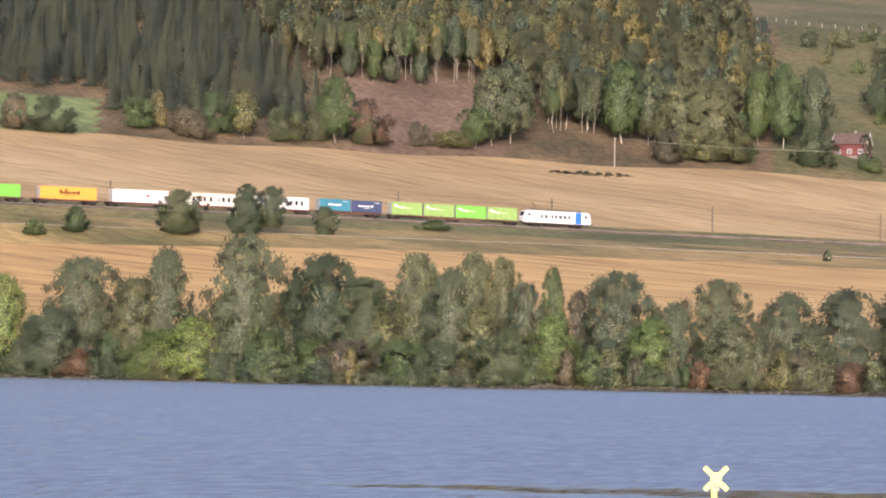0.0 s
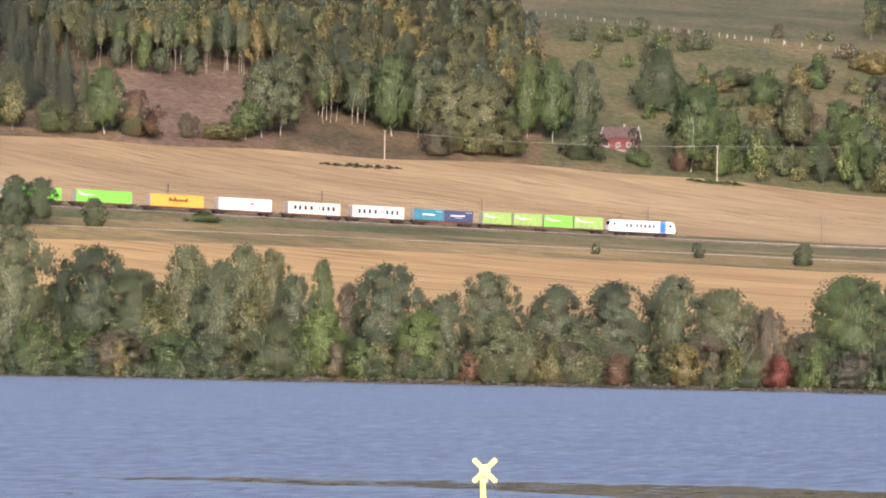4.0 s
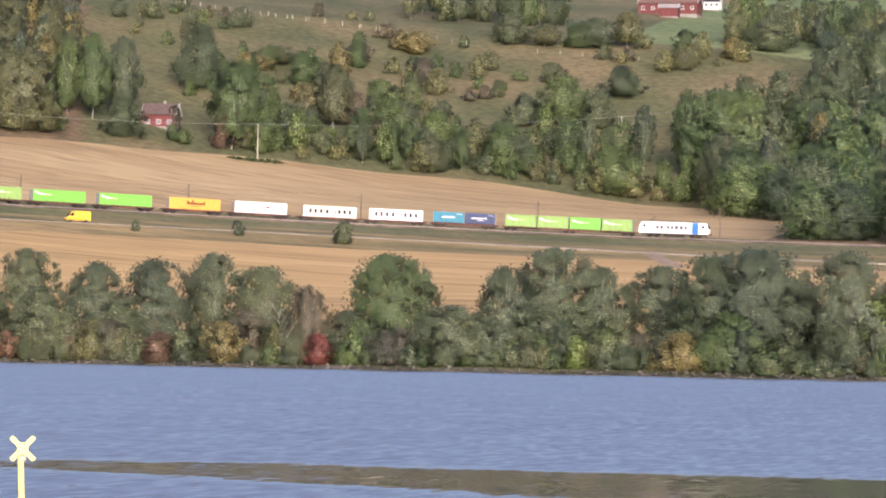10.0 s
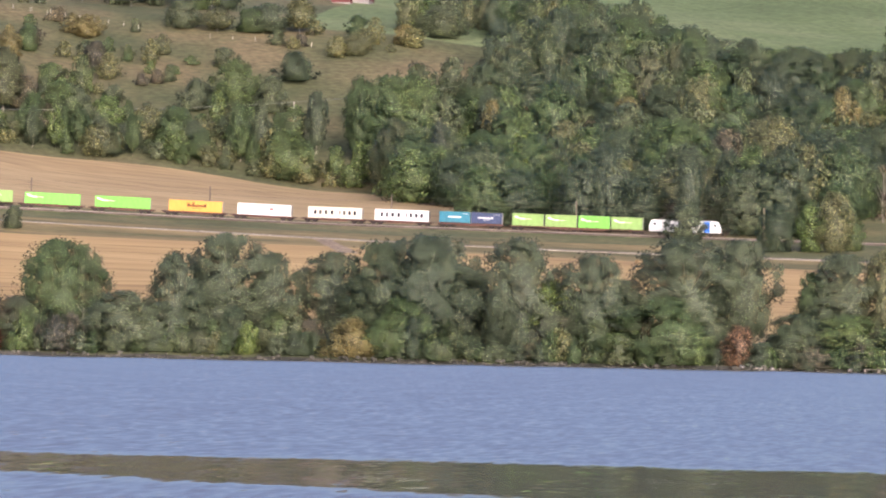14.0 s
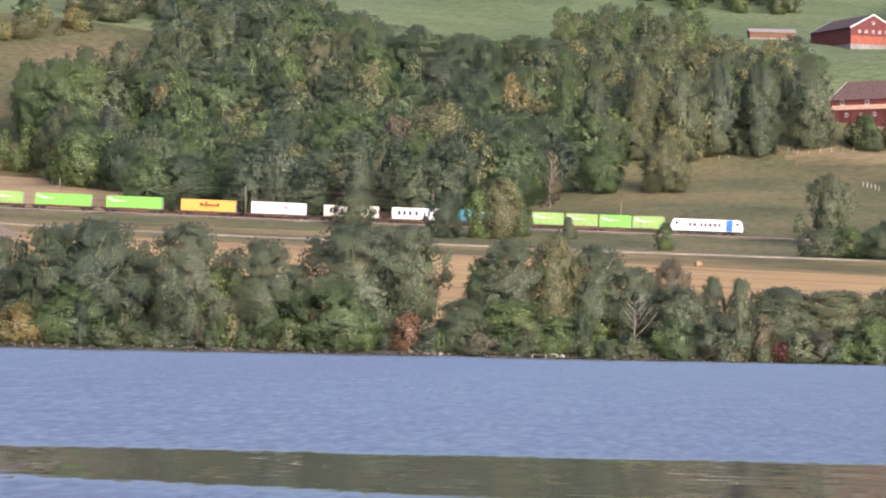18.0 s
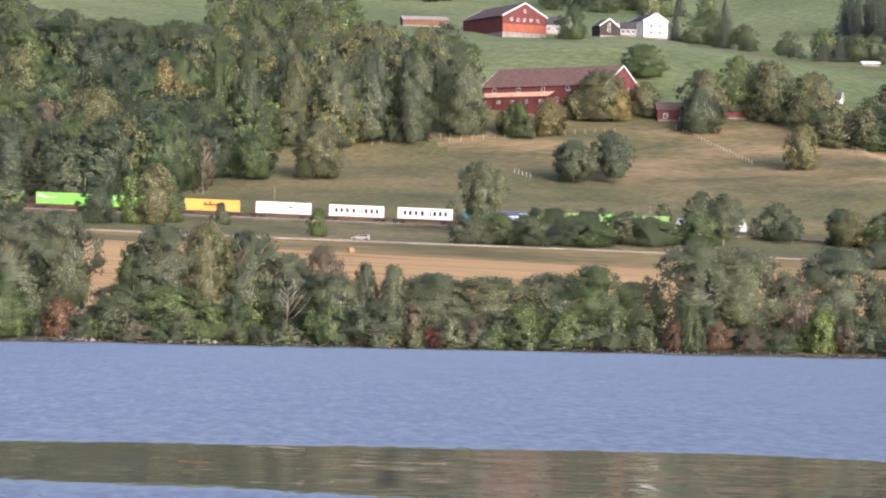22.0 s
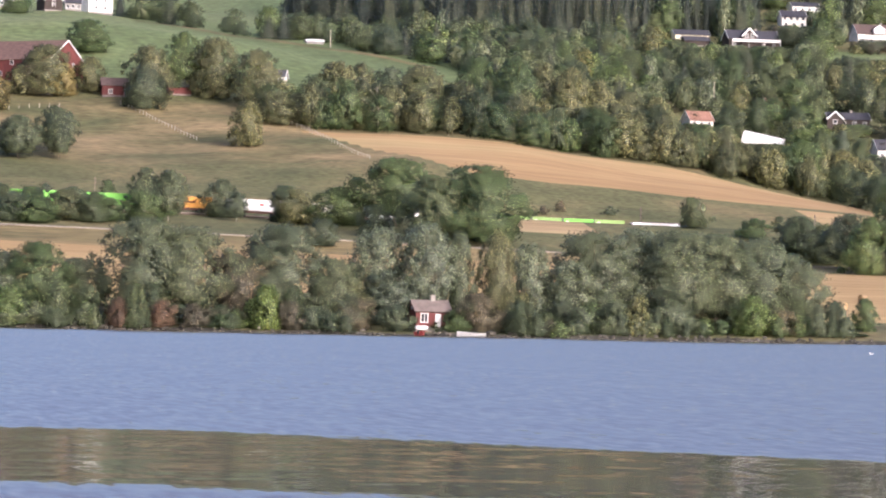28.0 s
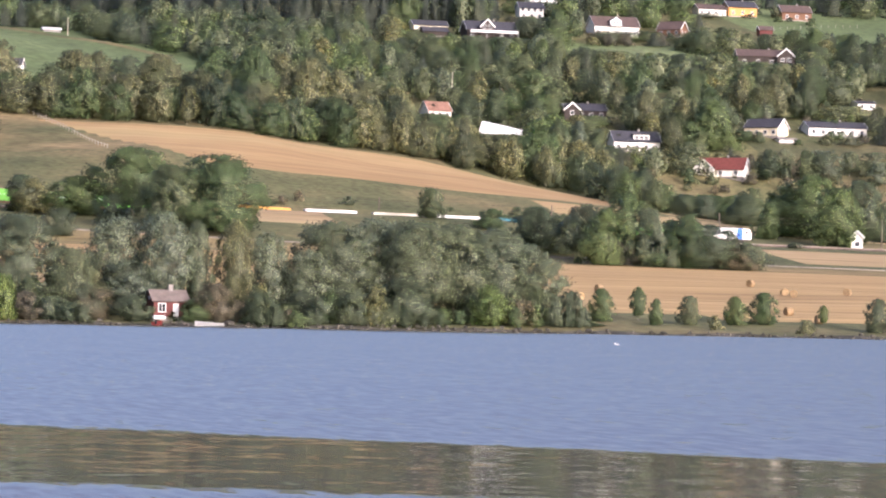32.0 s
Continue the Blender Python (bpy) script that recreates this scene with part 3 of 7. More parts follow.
tree(-232.2, 498.4, 19.0, 7.4, 'olive', 'high', dense=1.4)
tree(-233.8, 493.5, 11.7, 8.5, 'olive', dense=1.4)
tree(-224.3, 490.0, 15.5, 7.2, 'grey', dense=1.4)
tree(-224.6, 501.7, 17.0, 5.6, 'green', 'birch', dense=1.4)
tree(-218.0, 486.2, 10.5, 8.3, 'bright', dense=1.4)
tree(-225.4, 486.3, 8.7, 10.8, 'dark', dense=1.4)
tree(-219.6, 500.7, 13.2, 6.1, 'brown', dense=1.4)
tree(-211.2, 497.0, 16.8, 13.9, 'grey', dense=1.4)
tree(-201.6, 488.1, 10.5, 9.4, 'bright', dense=1.4)
tree(-198.7, 490.4, 12.6, 7.1, 'grey', dense=1.4)
tree(-194.5, 498.5, 15.5, 10.8, 'grey', 'high', dense=1.4)
tree(-187.4, 486.5, 11.1, 10.5, 'grey', dense=1.4)
tree(-187.7, 487.6, 3.2, 8.2, 'brown', 'bush')
tree(-184.1, 501.2, 13.5, 11.3, 'grey', dense=1.4)
tree(-179.7, 485.8, 6.0, 6.9, 'brown', 'bush')
tree(-175.8, 487.5, 9.1, 9.3, 'grey', dense=1.4)
tree(-171.7, 493.6, 14.9, 13.4, 'grey', dense=1.4)
tree(-315.1, 487.9, 9.6, 9.1, 'grey', 'bush')
tree(-244.1, 485.9, 7.0, 9.7, 'green', 'bush')
tree(-260.8, 488.3, 6.7, 11.1, 'green', 'bush')
tree(-255.2, 487.6, 6.7, 11.1, 'brown', 'bush')
tree(-268.9, 487.7, 8.2, 8.7, 'green', 'bush')
tree(-299.6, 488.3, 8.0, 10.2, 'green', 'bush')
tree(-279.0, 486.7, 6.9, 7.5, 'brown', 'bush')
tree(-238.1, 488.0, 6.8, 8.5, 'grey', 'bush')
tree(-208.8, 488.5, 6.9, 9.5, 'grey', 'bush')
tree(-182.7, 485.4, 7.8, 7.0, 'grey', 'bush')
tree(-164.3, 500.2, 15.4, 10.6, 'grey', dense=1.4)
tree(-154.3, 494.7, 13.9, 12.2, 'grey', 'high', dense=1.4)
tree(-144.8, 485.6, 11.8, 6.8, 'brown', dense=1.4)
tree(-148.0, 486.2, 7.1, 9.1, 'dark', 'bush')
tree(-138.6, 488.5, 7.8, 9.1, 'grey', dense=1.4)
tree(-134.4, 493.3, 16.0, 14.8, 'green', dense=1.4)
tree(-154.7, 486.6, 7.9, 9.1, 'brown', 'bush')
tree(-131.8, 497.4, 14.6, 8.0, 'grey', dense=1.4)
tree(-122.5, 485.8, 8.8, 12.3, 'grey', dense=1.4)
tree(-116.0, 492.2, 14.1, 10.2, 'grey', dense=1.4)
tree(-110.2, 499.0, 16.3, 14.8, 'grey', 'high', dense=1.4)
tree(-103.1, 499.0, 13.8, 11.8, 'grey', 'birch', dense=1.4)
tree(-110.5, 496.8, 9.2, 17.0, 'grey', dense=1.4)
tree(-94.2, 501.1, 13.8, 10.8, 'grey', 'high', dense=1.4)
tree(-84.6, 492.0, 16.3, 13.4, 'dark', 'high', dense=1.4)
tree(-78.2, 501.6, 16.7, 14.7, 'grey', dense=1.4)
tree(-84.1, 497.5, 9.3, 15.8, 'dark', dense=1.4)
tree(-94.8, 487.4, 4.8, 5.5, 'brown', 'bush')
tree(-139.9, 488.9, 7.7, 9.1, 'brown', 'bush')
tree(-117.0, 488.1, 6.9, 10.1, 'grey', 'bush')
tree(-99.2, 488.2, 7.2, 10.0, 'grey', 'bush')
tree(-78.7, 490.6, 17.5, 19.1, 'grey', 'birch', dense=1.4)
tree(-73.3, 494.4, 12.4, 11.2, 'grey', 'high', dense=1.4)
tree(-64.6, 491.0, 17.4, 13.3, 'grey', dense=1.4)
tree(-59.6, 492.3, 11.3, 10.0, 'bright', dense=1.4)
tree(-81.1, 485.9, 8.7, 13.2, 'green', 'bush')
tree(-69.0, 500.3, 7.0, 12.4, 'grey', dense=1.4)
tree(-53.8, 491.5, 15.3, 12.1, 'grey', 'high', dense=1.4)
tree(-51.4, 493.6, 9.8, 15.5, 'dark', dense=1.4)
tree(-40.6, 495.9, 17.6, 20.0, 'grey', dense=1.4)
tree(-33.1, 500.2, 17.0, 11.8, 'grey', 'high', dense=1.4)
tree(-59.9, 488.9, 6.7, 6.6, 'brown', 'bush')
tree(-42.5, 485.9, 9.7, 16.3, 'green', 'bush')
tree(-24.0, 487.2, 7.6, 9.8, 'dark', dense=1.4)
tree(-22.2, 498.5, 12.8, 7.8, 'green', 'birch', dense=1.4)
tree(-24.7, 485.2, 6.2, 7.6, 'dark', dense=1.4)
tree(-18.1, 498.2, 15.6, 16.6, 'grey', 'birch', dense=1.4)
tree(-11.3, 494.4, 16.6, 8.8, 'olive', dense=1.4)
tree(-5.6, 497.1, 15.0, 15.3, 'grey', 'birch', dense=1.4)
tree(-15.9, 487.7, 7.4, 16.3, 'green', 'bush')
tree(-5.5, 498.0, 9.1, 8.9, 'bright', dense=1.4)
tree(0.7, 496.3, 11.9, 8.9, 'grey', 'high', dense=1.4)
tree(5.7, 496.7, 13.3, 6.7, 'brown', dense=1.4)
tree(6.9, 492.4, 9.6, 11.0, 'grey', dense=1.4)
tree(11.9, 495.9, 10.9, 4.7, 'grey', dense=1.4)
tree(15.7, 491.5, 11.1, 4.6, 'grey', dense=1.4)
tree(21.8, 495.8, 9.4, 12.2, 'grey', dense=1.4)
tree(30.1, 496.4, 9.1, 16.7, 'grey', dense=1.4)
tree(39.3, 499.3, 9.5, 12.9, 'grey', dense=1.4)
tree(45.5, 494.7, 11.1, 12.2, 'green', dense=1.4)
tree(-10.1, 487.1, 5.1, 8.7, 'green', 'bush')
tree(-20.6, 485.8, 2.5, 6.5, 'green', 'bush')
tree(13.4, 488.0, 6.0, 9.8, 'grey', 'bush')
tree(34.4, 486.6, 6.2, 9.8, 'green', 'bush')
tree(22.4, 494.6, 9.5, 12.2, 'grey', dense=1.4)
tree(52.1, 500.9, 8.4, 10.1, 'grey', dense=1.4)
tree(60.9, 494.7, 15.0, 15.0, 'grey', 'high', dense=1.4)
tree(67.1, 494.2, 14.0, 14.5, 'grey', 'high', dense=1.4)
tree(73.9, 494.2, 10.4, 8.9, 'brown', dense=1.4)
tree(81.6, 495.8, 14.7, 16.3, 'grey', dense=1.4)
tree(88.5, 491.1, 10.4, 8.9, 'grey', dense=1.4)
tree(77.5, 487.2, 4.5, 7.7, 'bright', dense=1.4)
tree(97.0, 501.1, 14.3, 10.8, 'silver', 'high', dense=1.4)
tree(98.0, 496.8, 8.3, 10.2, 'silver', dense=1.4)
tree(69.9, 488.4, 2.5, 8.8, 'brown', 'bush')
tree(84.8, 488.3, 4.6, 10.0, 'grey', 'bush')
tree(90.6, 488.3, 4.8, 7.8, 'brown', 'bush')
tree(40.9, 486.0, 3.7, 8.7, 'grey', 'bush')
tree(103.2, 495.8, 15.5, 10.2, 'silver', dense=1.4)
tree(108.0, 494.1, 14.5, 5.6, 'grey', dense=1.4)
tree(113.4, 493.1, 14.8, 8.1, 'olive', 'birch', dense=1.4)
tree(119.5, 496.9, 12.7, 8.6, 'silver', dense=1.4)
tree(125.0, 493.8, 10.4, 9.1, 'silver', dense=1.4)
tree(129.3, 497.4, 14.5, 14.9, 'grey', dense=1.4)
tree(136.3, 497.0, 15.0, 14.4, 'silver', dense=1.4)
tree(140.9, 491.3, 15.0, 14.3, 'grey', 'high', dense=1.4)
tree(148.3, 495.3, 14.4, 14.4, 'grey', 'high', dense=1.4)
tree(154.4, 494.7, 14.1, 13.3, 'grey', 'high', dense=1.4)
tree(161.0, 498.5, 11.5, 11.1, 'grey', dense=1.4)
tree(152.1, 485.4, 4.0, 6.8, 'bright', 'bush')
tree(158.0, 485.7, 2.8, 6.8, 'grey', dense=1.4)
tree(172.4, 496.2, 5.2, 4.2, 'green', dense=1.4)
tree(109.5, 486.6, 5.7, 6.7, 'brown', 'bush')
tree(123.0, 498.0, 6.7, 6.9, 'silver', 'high', dense=1.4)
tree(131.2, 494.0, 7.0, 11.4, 'grey', dense=1.4)
tree(137.7, 485.8, 7.0, 11.3, 'grey', 'bush')
tree(150.2, 501.2, 4.1, 11.7, 'grey', dense=1.4)
tree(163.4, 486.0, 1.2, 6.9, 'green', 'bush')
tree(166.9, 485.6, 0.5, 5.7, 'green', 'bush')
tree(91.3, 493.4, 7.5, 6.7, 'olive', dense=1.4)
tree(106.0, 486.4, 3.3, 5.8, 'green', 'bush')
tree(108.4, 485.9, 3.1, 4.4, 'brown', 'bush')
tree(97.0, 487.1, 3.9, 5.5, 'grey', 'bush')
tree(180.2, 501.2, 5.3, 3.4, 'green', 'birch', dense=1.4)
tree(179.7, 491.5, 4.2, 2.2, 'green', dense=1.4)
tree(186.4, 495.0, 4.6, 3.6, 'grey', dense=1.4)
tree(195.3, 498.0, 4.6, 3.8, 'green', dense=1.4)
tree(201.1, 500.6, 5.2, 5.1, 'green', dense=1.4)
tree(211.9, 502.0, 3.3, 2.2, 'green', 'birch', dense=1.4)
tree(216.9, 491.7, 5.5, 4.1, 'grey', dense=1.4)

# autumn shrubs at the water's edge: place, height, width, colour
ACCENTS = [(-302.8, 4.6, 6.5, 'orange'), (-279.6, 3.4, 3.8, 'yellow'), (-251.6, 5.5, 2.6, 'yellow'), (-213.8, 5.4, 4.4, 'brown'), (-191.4, 4.2, 4.2, 'orange'), (-178.0, 6.0, 5.0, 'olive'),
           (-167.6, 4.8, 5.4, 'orange'), (-157.0, 6.2, 6.4, 'yellow'), (-142.3, 4.7, 5.2, 'red'), (-103.2, 4.8, 3.4, 'bright'), (-87.8, 5.7, 8.2, 'yellow'), (-32.0, 5.8, 5.2, 'orange'),
           (21.6, 3.0, 3.2, 'red'), (55.9, 4.4, 3.4, 'orange'), (62.0, 3.9, 4.6, 'orange'), (66.8, 3.4, 4.8, 'brown'), (77.1, 6.6, 4.9, 'bright'), (80.7, 4.2, 4.6, 'brown'), (150.1, 6.0, 5.3, 'bright')]
for x, high, wide, colour in ACCENTS:
    tree(x, 483.0, high, wide, colour, 'bush')


def plain_edge(x):
    """No other scrub in front of the autumn shrubs."""
    return all(abs(x - a) > 0.42 * w + 0.6 for a, h, w, c in ACCENTS)


# ---- single trees and scrub between the road and the railway ----
tree(-444.7, 756.0, 11.6, 12.3, 'dark', where="beside the road and railway", group="trees by the railway")
tree(-427.0, 760.0, 13.1, 8.8, 'dark', where="beside the road and railway", group="trees by the railway")
tree(-420.8, 762.0, 12.3, 8.8, 'dark', 'high', where="beside the road and railway", group="trees by the railway")
tree(-411.4, 774.0, 8.0, 6.1, 'dark', where="beside the road and railway", group="trees by the railway")
tree(-474.7, 754.0, 6.8, 7.0, 'green', 'bush', where="beside the road and railway", group="trees by the railway")
tree(-483.8, 748.0, 3.8, 6.2, 'green', 'bush', where="beside the road and railway", group="trees by the railway")
tree(-403.5, 822.0, 2.8, 9.6, 'green', 'bush', where="beside the road and railway", group="trees by the railway")
tree(-215.0, 748.0, 5.1, 4.5, 'grey', 'bush', where="beside the road and railway", group="trees by the railway")
tree(-241.6, 752.0, 3.6, 3.0, 'grey', 'bush', where="beside the road and railway", group="trees by the railway")
tree(-265.9, 750.0, 2.7, 2.2, 'grey', 'bush', where="beside the road and railway", group="trees by the railway")
tree(-214.3, 746.0, 5.1, 4.3, 'grey', 'bush', where="beside the road and railway", group="trees by the railway")
tree(-68.8, 838.0, 9.2, 10.5, 'grey', where="beside the road and railway", group="trees by the railway")
tree(-44.6, 808.0, 11.4, 9.4, 'dark', 'full', where="beside the road and railway", group="trees by the railway")
tree(-37.1, 812.0, 11.2, 6.5, 'bright', where="beside the road and railway", group="trees by the railway")
tree(-31.5, 812.0, 14.8, 10.8, 'olive', 'full', where="beside the road and railway", group="trees by the railway")
tree(-27.2, 822.0, 5.7, 6.0, 'green', 'bush', where="beside the road and railway", group="trees by the railway")
tree(-15.5, 822.0, 5.4, 4.3, 'grey', 'bush', where="beside the road and railway", group="trees by the railway")
tree(7.5, 794.0, 6.6, 4.7, 'green', 'bush', where="beside the road and railway", group="trees by the railway")
tree(47.1, 820.0, 18.2, 10.8, 'grey', 'high', where="beside the road and railway", group="trees by the railway")
tree(64.8, 826.0, 6.9, 14.5, 'green', 'bush', where="beside the road and railway", group="trees by the railway")
tree(74.9, 832.0, 6.2, 12.4, 'dark', 'bush', where="beside the road and railway", group="trees by the railway")
tree(64.7, 808.0, 8.1, 9.9, 'dark', 'bush', where="beside the road and railway", group="trees by the railway")
tree(71.3, 806.0, 7.8, 9.9, 'green', 'bush', where="beside the road and railway", group="trees by the railway")
tree(80.3, 808.0, 7.4, 9.9, 'olive', where="beside the road and railway", group="trees by the railway")
tree(87.3, 810.0, 6.9, 10.7, 'dark', 'bush', where="beside the road and railway", group="trees by the railway")
tree(103.7, 844.0, 11.9, 10.4, 'grey', 'birch', where="beside the road and railway", group="trees by the railway")
tree(110.1, 844.0, 10.7, 8.9, 'grey', 'birch', where="beside the road and railway", group="trees by the railway")
tree(123.0, 844.0, 9.8, 10.4, 'grey', 'bush', where="beside the road and railway", group="trees by the railway")
tree(139.7, 832.0, 8.7, 11.8, 'olive', where="beside the road and railway", group="trees by the railway")
tree(132.4, 750.0, 6.2, 8.0, 'grey', 'bush', where="beside the road and railway", group="trees by the railway")
tree(162.8, 822.0, 16.8, 20.5, 'green', 'high', where="beside the road and railway", group="trees by the railway")
tree(177.0, 790.0, 18.8, 25.0, 'green', where="beside the road and railway", group="trees by the railway")
tree(165.8, 788.0, 16.0, 15.5, 'dark', where="beside the road and railway", group="trees by the railway")
tree(137.4, 834.0, 9.2, 10.4, 'dark', 'bush', where="beside the road and railway", group="trees by the railway")
tree(154.0, 801.0, 7.4, 9.0, 'dark', 'bush', where="beside the road and railway", group="trees by the railway")
tree(150.6, 828.0, 9.9, 16.2, 'green', where="beside the road and railway", group="trees by the railway")
tree(106.5, 820.0, 12.6, 12.5, 'grey', 'birch', where="beside the road and railway", group="trees by the railway")
tree(124.7, 830.0, 7.3, 7.3, 'grey', 'birch', where="beside the road and railway", group="trees by the railway")
tree(243.3, 836.0, 7.8, 8.4, 'dark', 'bush', where="beside the road and railway", group="trees by the railway")
tree(261.2, 800.0, 8.3, 11.0, 'dark', 'bush', where="beside the road and railway", group="trees by the railway")
tree(90.4, 810.0, 5.7, 11.4, 'green', 'bush', where="beside the road and railway", group="trees by the railway")
tree(82.0, 808.0, 8.1, 9.9, 'grey', 'birch', where="beside the road and railway", group="trees by the railway")
tree(71.4, 794.0, 6.5, 13.3, 'green', 'bush', where="beside the road and railway", group="trees by the railway")
tree(98.7, 812.0, 7.6, 12.2, 'green', 'bush', where="beside the road and railway", group="trees by the railway")
tree(139.6, 834.0, 6.5, 8.9, 'grey', 'bush', where="beside the road and railway", group="trees by the railway")
tree(66.3, 796.0, 6.8, 11.2, 'grey', 'bush', where="beside the road and railway", group="trees by the railway")
tree(85.7, 804.0, 6.5, 9.9, 'dark', 'bush', where="beside the road and railway", group="trees by the railway")
tree(49.7, 782.0, 7.9, 12.3, 'green', 'bush', where="beside the road and railway", group="trees by the railway")
tree(55.1, 768.0, 7.4, 10.8, 'dark', 'bush', where="beside the road and railway", group="trees by the railway")
tree(43.0, 776.0, 7.5, 10.9, 'grey', 'bush', where="beside the road and railway", group="trees by the railway")
tree(255.6, 822.0, 5.1, 9.0, 'green', 'bush', where="beside the road and railway", group="trees by the railway")
tree(257.9, 792.0, 10.4, 12.4, 'dark', where="beside the road and railway", group="trees by the railway")
tree(260.1, 760.0, 13.1, 16.2, 'grey', 'birch', where="beside the road and railway", group="trees by the railway")
tree(264.3, 744.0, 17.0, 13.1, 'green', 'birch', where="beside the road and railway", group="trees by the railway")
tree(275.6, 746.0, 10.8, 11.8, 'grey', 'birch', where="beside the road and railway", group="trees by the railway")
tree(282.5, 740.0, 10.4, 16.6, 'dark', where="beside the road and railway", group="trees by the railway")
tree(290.4, 740.0, 5.1, 9.7, 'brown', 'bush', where="beside the road and railway", group="trees by the railway")
tree(265.9, 794.0, 5.6, 10.3, 'green', 'bush', where="beside the road and railway", group="trees by the railway")
tree(344.9, 838.0, 1.5, 4.8, 'grey', 'bush', where="beside the road and railway", group="trees by the railway")
tree(262.5, 784.0, 9.8, 13.0, 'grey', 'bush', where="beside the road and railway", group="trees by the railway")
tree(257.4, 740.0, 13.0, 12.3, 'green', 'bush', where="beside the road and railway", group="trees by the railway")
tree(268.5, 740.0, 13.5, 12.4, 'grey', 'bush', where="beside the road and railway", group="trees by the railway")
tree(278.3, 740.0, 12.5, 12.5, 'green', 'bush', where="beside the road and railway", group="trees by the railway")
tree(292.5, 740.0, 6.5, 9.7, 'grey', 'bush', where="beside the road and railway", group="trees by the railway")
tree(261.0, 742.0, 6.5, 11.0, 'brown', 'bush', where="beside the road and railway", group="trees by the railway")
tree(271.4, 740.0, 5.7, 11.0, 'green', 'bush', where="beside the road and railway", group="trees by the railway")


# ---- open ground round the houses ----
CLEARINGS = []      # x, y, radius kept open round houses, with their yards and the slope below
CLEARINGS.append((-360, 1038, 8))
CLEARINGS.append((84, 1334, 13))
CLEARINGS.append((86, 1087, 23))
CLEARINGS.append((146, 1372, 8))
CLEARINGS.append((124, 1328, 7))
CLEARINGS.append((136, 1356, 7))
CLEARINGS.append((106, 1348, 8))
CLEARINGS.append((54, 1369, 12))
CLEARINGS.append((121, 1065, 8))
CLEARINGS.append((405, 1063, 11))
CLEARINGS.append((400, 1049, 9))
CLEARINGS.append((142, 1071, 7))
CLEARINGS.append((-257, 1374, 15))
CLEARINGS.append((-254, 1358, 7))
CLEARINGS.append((-250, 1438, 7))
CLEARINGS.append((332, 1136, 8))
CLEARINGS.append((349, 1114, 9))
CLEARINGS.append((389, 1336, 6))
CLEARINGS.append((395, 1106, 11))
CLEARINGS.append((420, 1078, 10))
CLEARINGS.append((455, 1132, 10))
CLEARINGS.append((482, 1136, 14))
CLEARINGS.append((511, 1176, 7))
CLEARINGS.append((391, 1150, 10))
CLEARINGS.append((468, 1340, 13))
CLEARINGS.append((496, 1342, 9))
CLEARINGS.append((410, 1328, 14))
CLEARINGS.append((445, 1381, 8))
CLEARINGS.append((464, 1426, 9))
CLEARINGS.append((390, 1348, 10))
CLEARINGS.append((553, 1412, 10))
CLEARINGS.append((538, 1411, 10))
CLEARINGS.append((507, 1268, 15))
CLEARINGS.append((539, 1346, 7))
CLEARINGS.append((577, 1408, 10))
CLEARINGS.append((458, 1122, 7))
CLEARINGS.append((178.5, 1100, 4))
CLEARINGS.append((219.5, 1266, 6))


def built(x, y):
    """Near a house, or on the sight line just below it."""
    for cx, cy, r in CLEARINGS:
        if abs(x - cx * y / cy) < r and cy - 62 < y < cy + r:
            return True
    return False


OPEN = [(462, 1276, 34, 28), (470, 1101, 44, 17), (555, 1352, 42, 40)]      # lawns and rough slopes without trees: x, y, half sizes


def open_height(x, y, high, wide):
    """How high a tree may stand so that it leaves the view of the hillside houses free."""
    for cx, cy, r in CLEARINGS:
        if cx > 300 and y < cy - 3 and abs(x - cx * y / cy) < r * 0.8 + wide * 0.4:
            high = min(high, (ground(cx, cy) + 1.0) * y / cy - ground(x, y))
    for cx, cy, a, b in OPEN:
        if ((x - cx) / a) ** 2 + ((y - cy) / b) ** 2 < 1:
            high = min(high, 1.5)
        elif cy - 60 < y < cy and abs(x - cx * y / cy) < a:
            high = min(high, max(5.0, (ground(cx, cy) + 2.0) * y / cy - ground(x, y)))
    return high


# ---- single trees and bushes on the hillside ----
def hill(x, y, high, wide, colour, form='full'):
    high = open_height(x, y, high, wide)
    if form == 'bush' and wide > 1.45 * high > 3:
        n = int(wide / high + 0.7)
        for k in range(n):
            f = (k + 0.5) / n - 0.5
            tree(x + wide * f, y + 2.5 * math.sin(k * 2.1 + x), high * (1 - 0.5 * abs(f) + 0.12 * math.sin(k * 3 + x)), wide / n * 1.35, colour, form, "on the hillside", "hillside trees", 0.6)
    elif high > 2:
        tree(x, y, high, wide, colour, form, "on the hillside", "hillside trees", 0.6)


hill(-647, 1008, 12.9, 15.7, 'dark', 'bush')
hill(-664, 1011, 12.6, 11.6, 'brown', 'bush')
hill(-611, 1023, 12.9, 6.3, 'yellow')
hill(-618, 1020, 11.1, 12.5, 'green', 'bush')
hill(-575, 1020, 16.5, 12.3, 'olive', 'birch')
hill(-589, 1023, 14.9, 12.4, 'green', 'bush')
hill(-594, 1017, 11.1, 16.5, 'brown', 'bush')
hill(-558, 1017, 11.6, 14.2, 'dark', 'bush')
hill(-538, 1017, 22.6, 18.1, 'green', 'birch')
hill(-526, 1017, 15.6, 14.0, 'orange', 'bush')
hill(-545, 1017, 9.8, 9.1, 'olive')
hill(-495, 1020, 6.0, 13.9, 'olive')
hill(-508, 1020, 8.4, 8.0, 'brown', 'bush')
hill(-482, 1023, 26.2, 17.8, 'grey', 'birch')
hill(-476, 1026, 27.4, 19.8, 'grey', 'birch')
hill(-486, 1020, 13.7, 15.8, 'green', 'birch')
hill(-472, 1050, 21.4, 12.1, 'grey', 'birch')
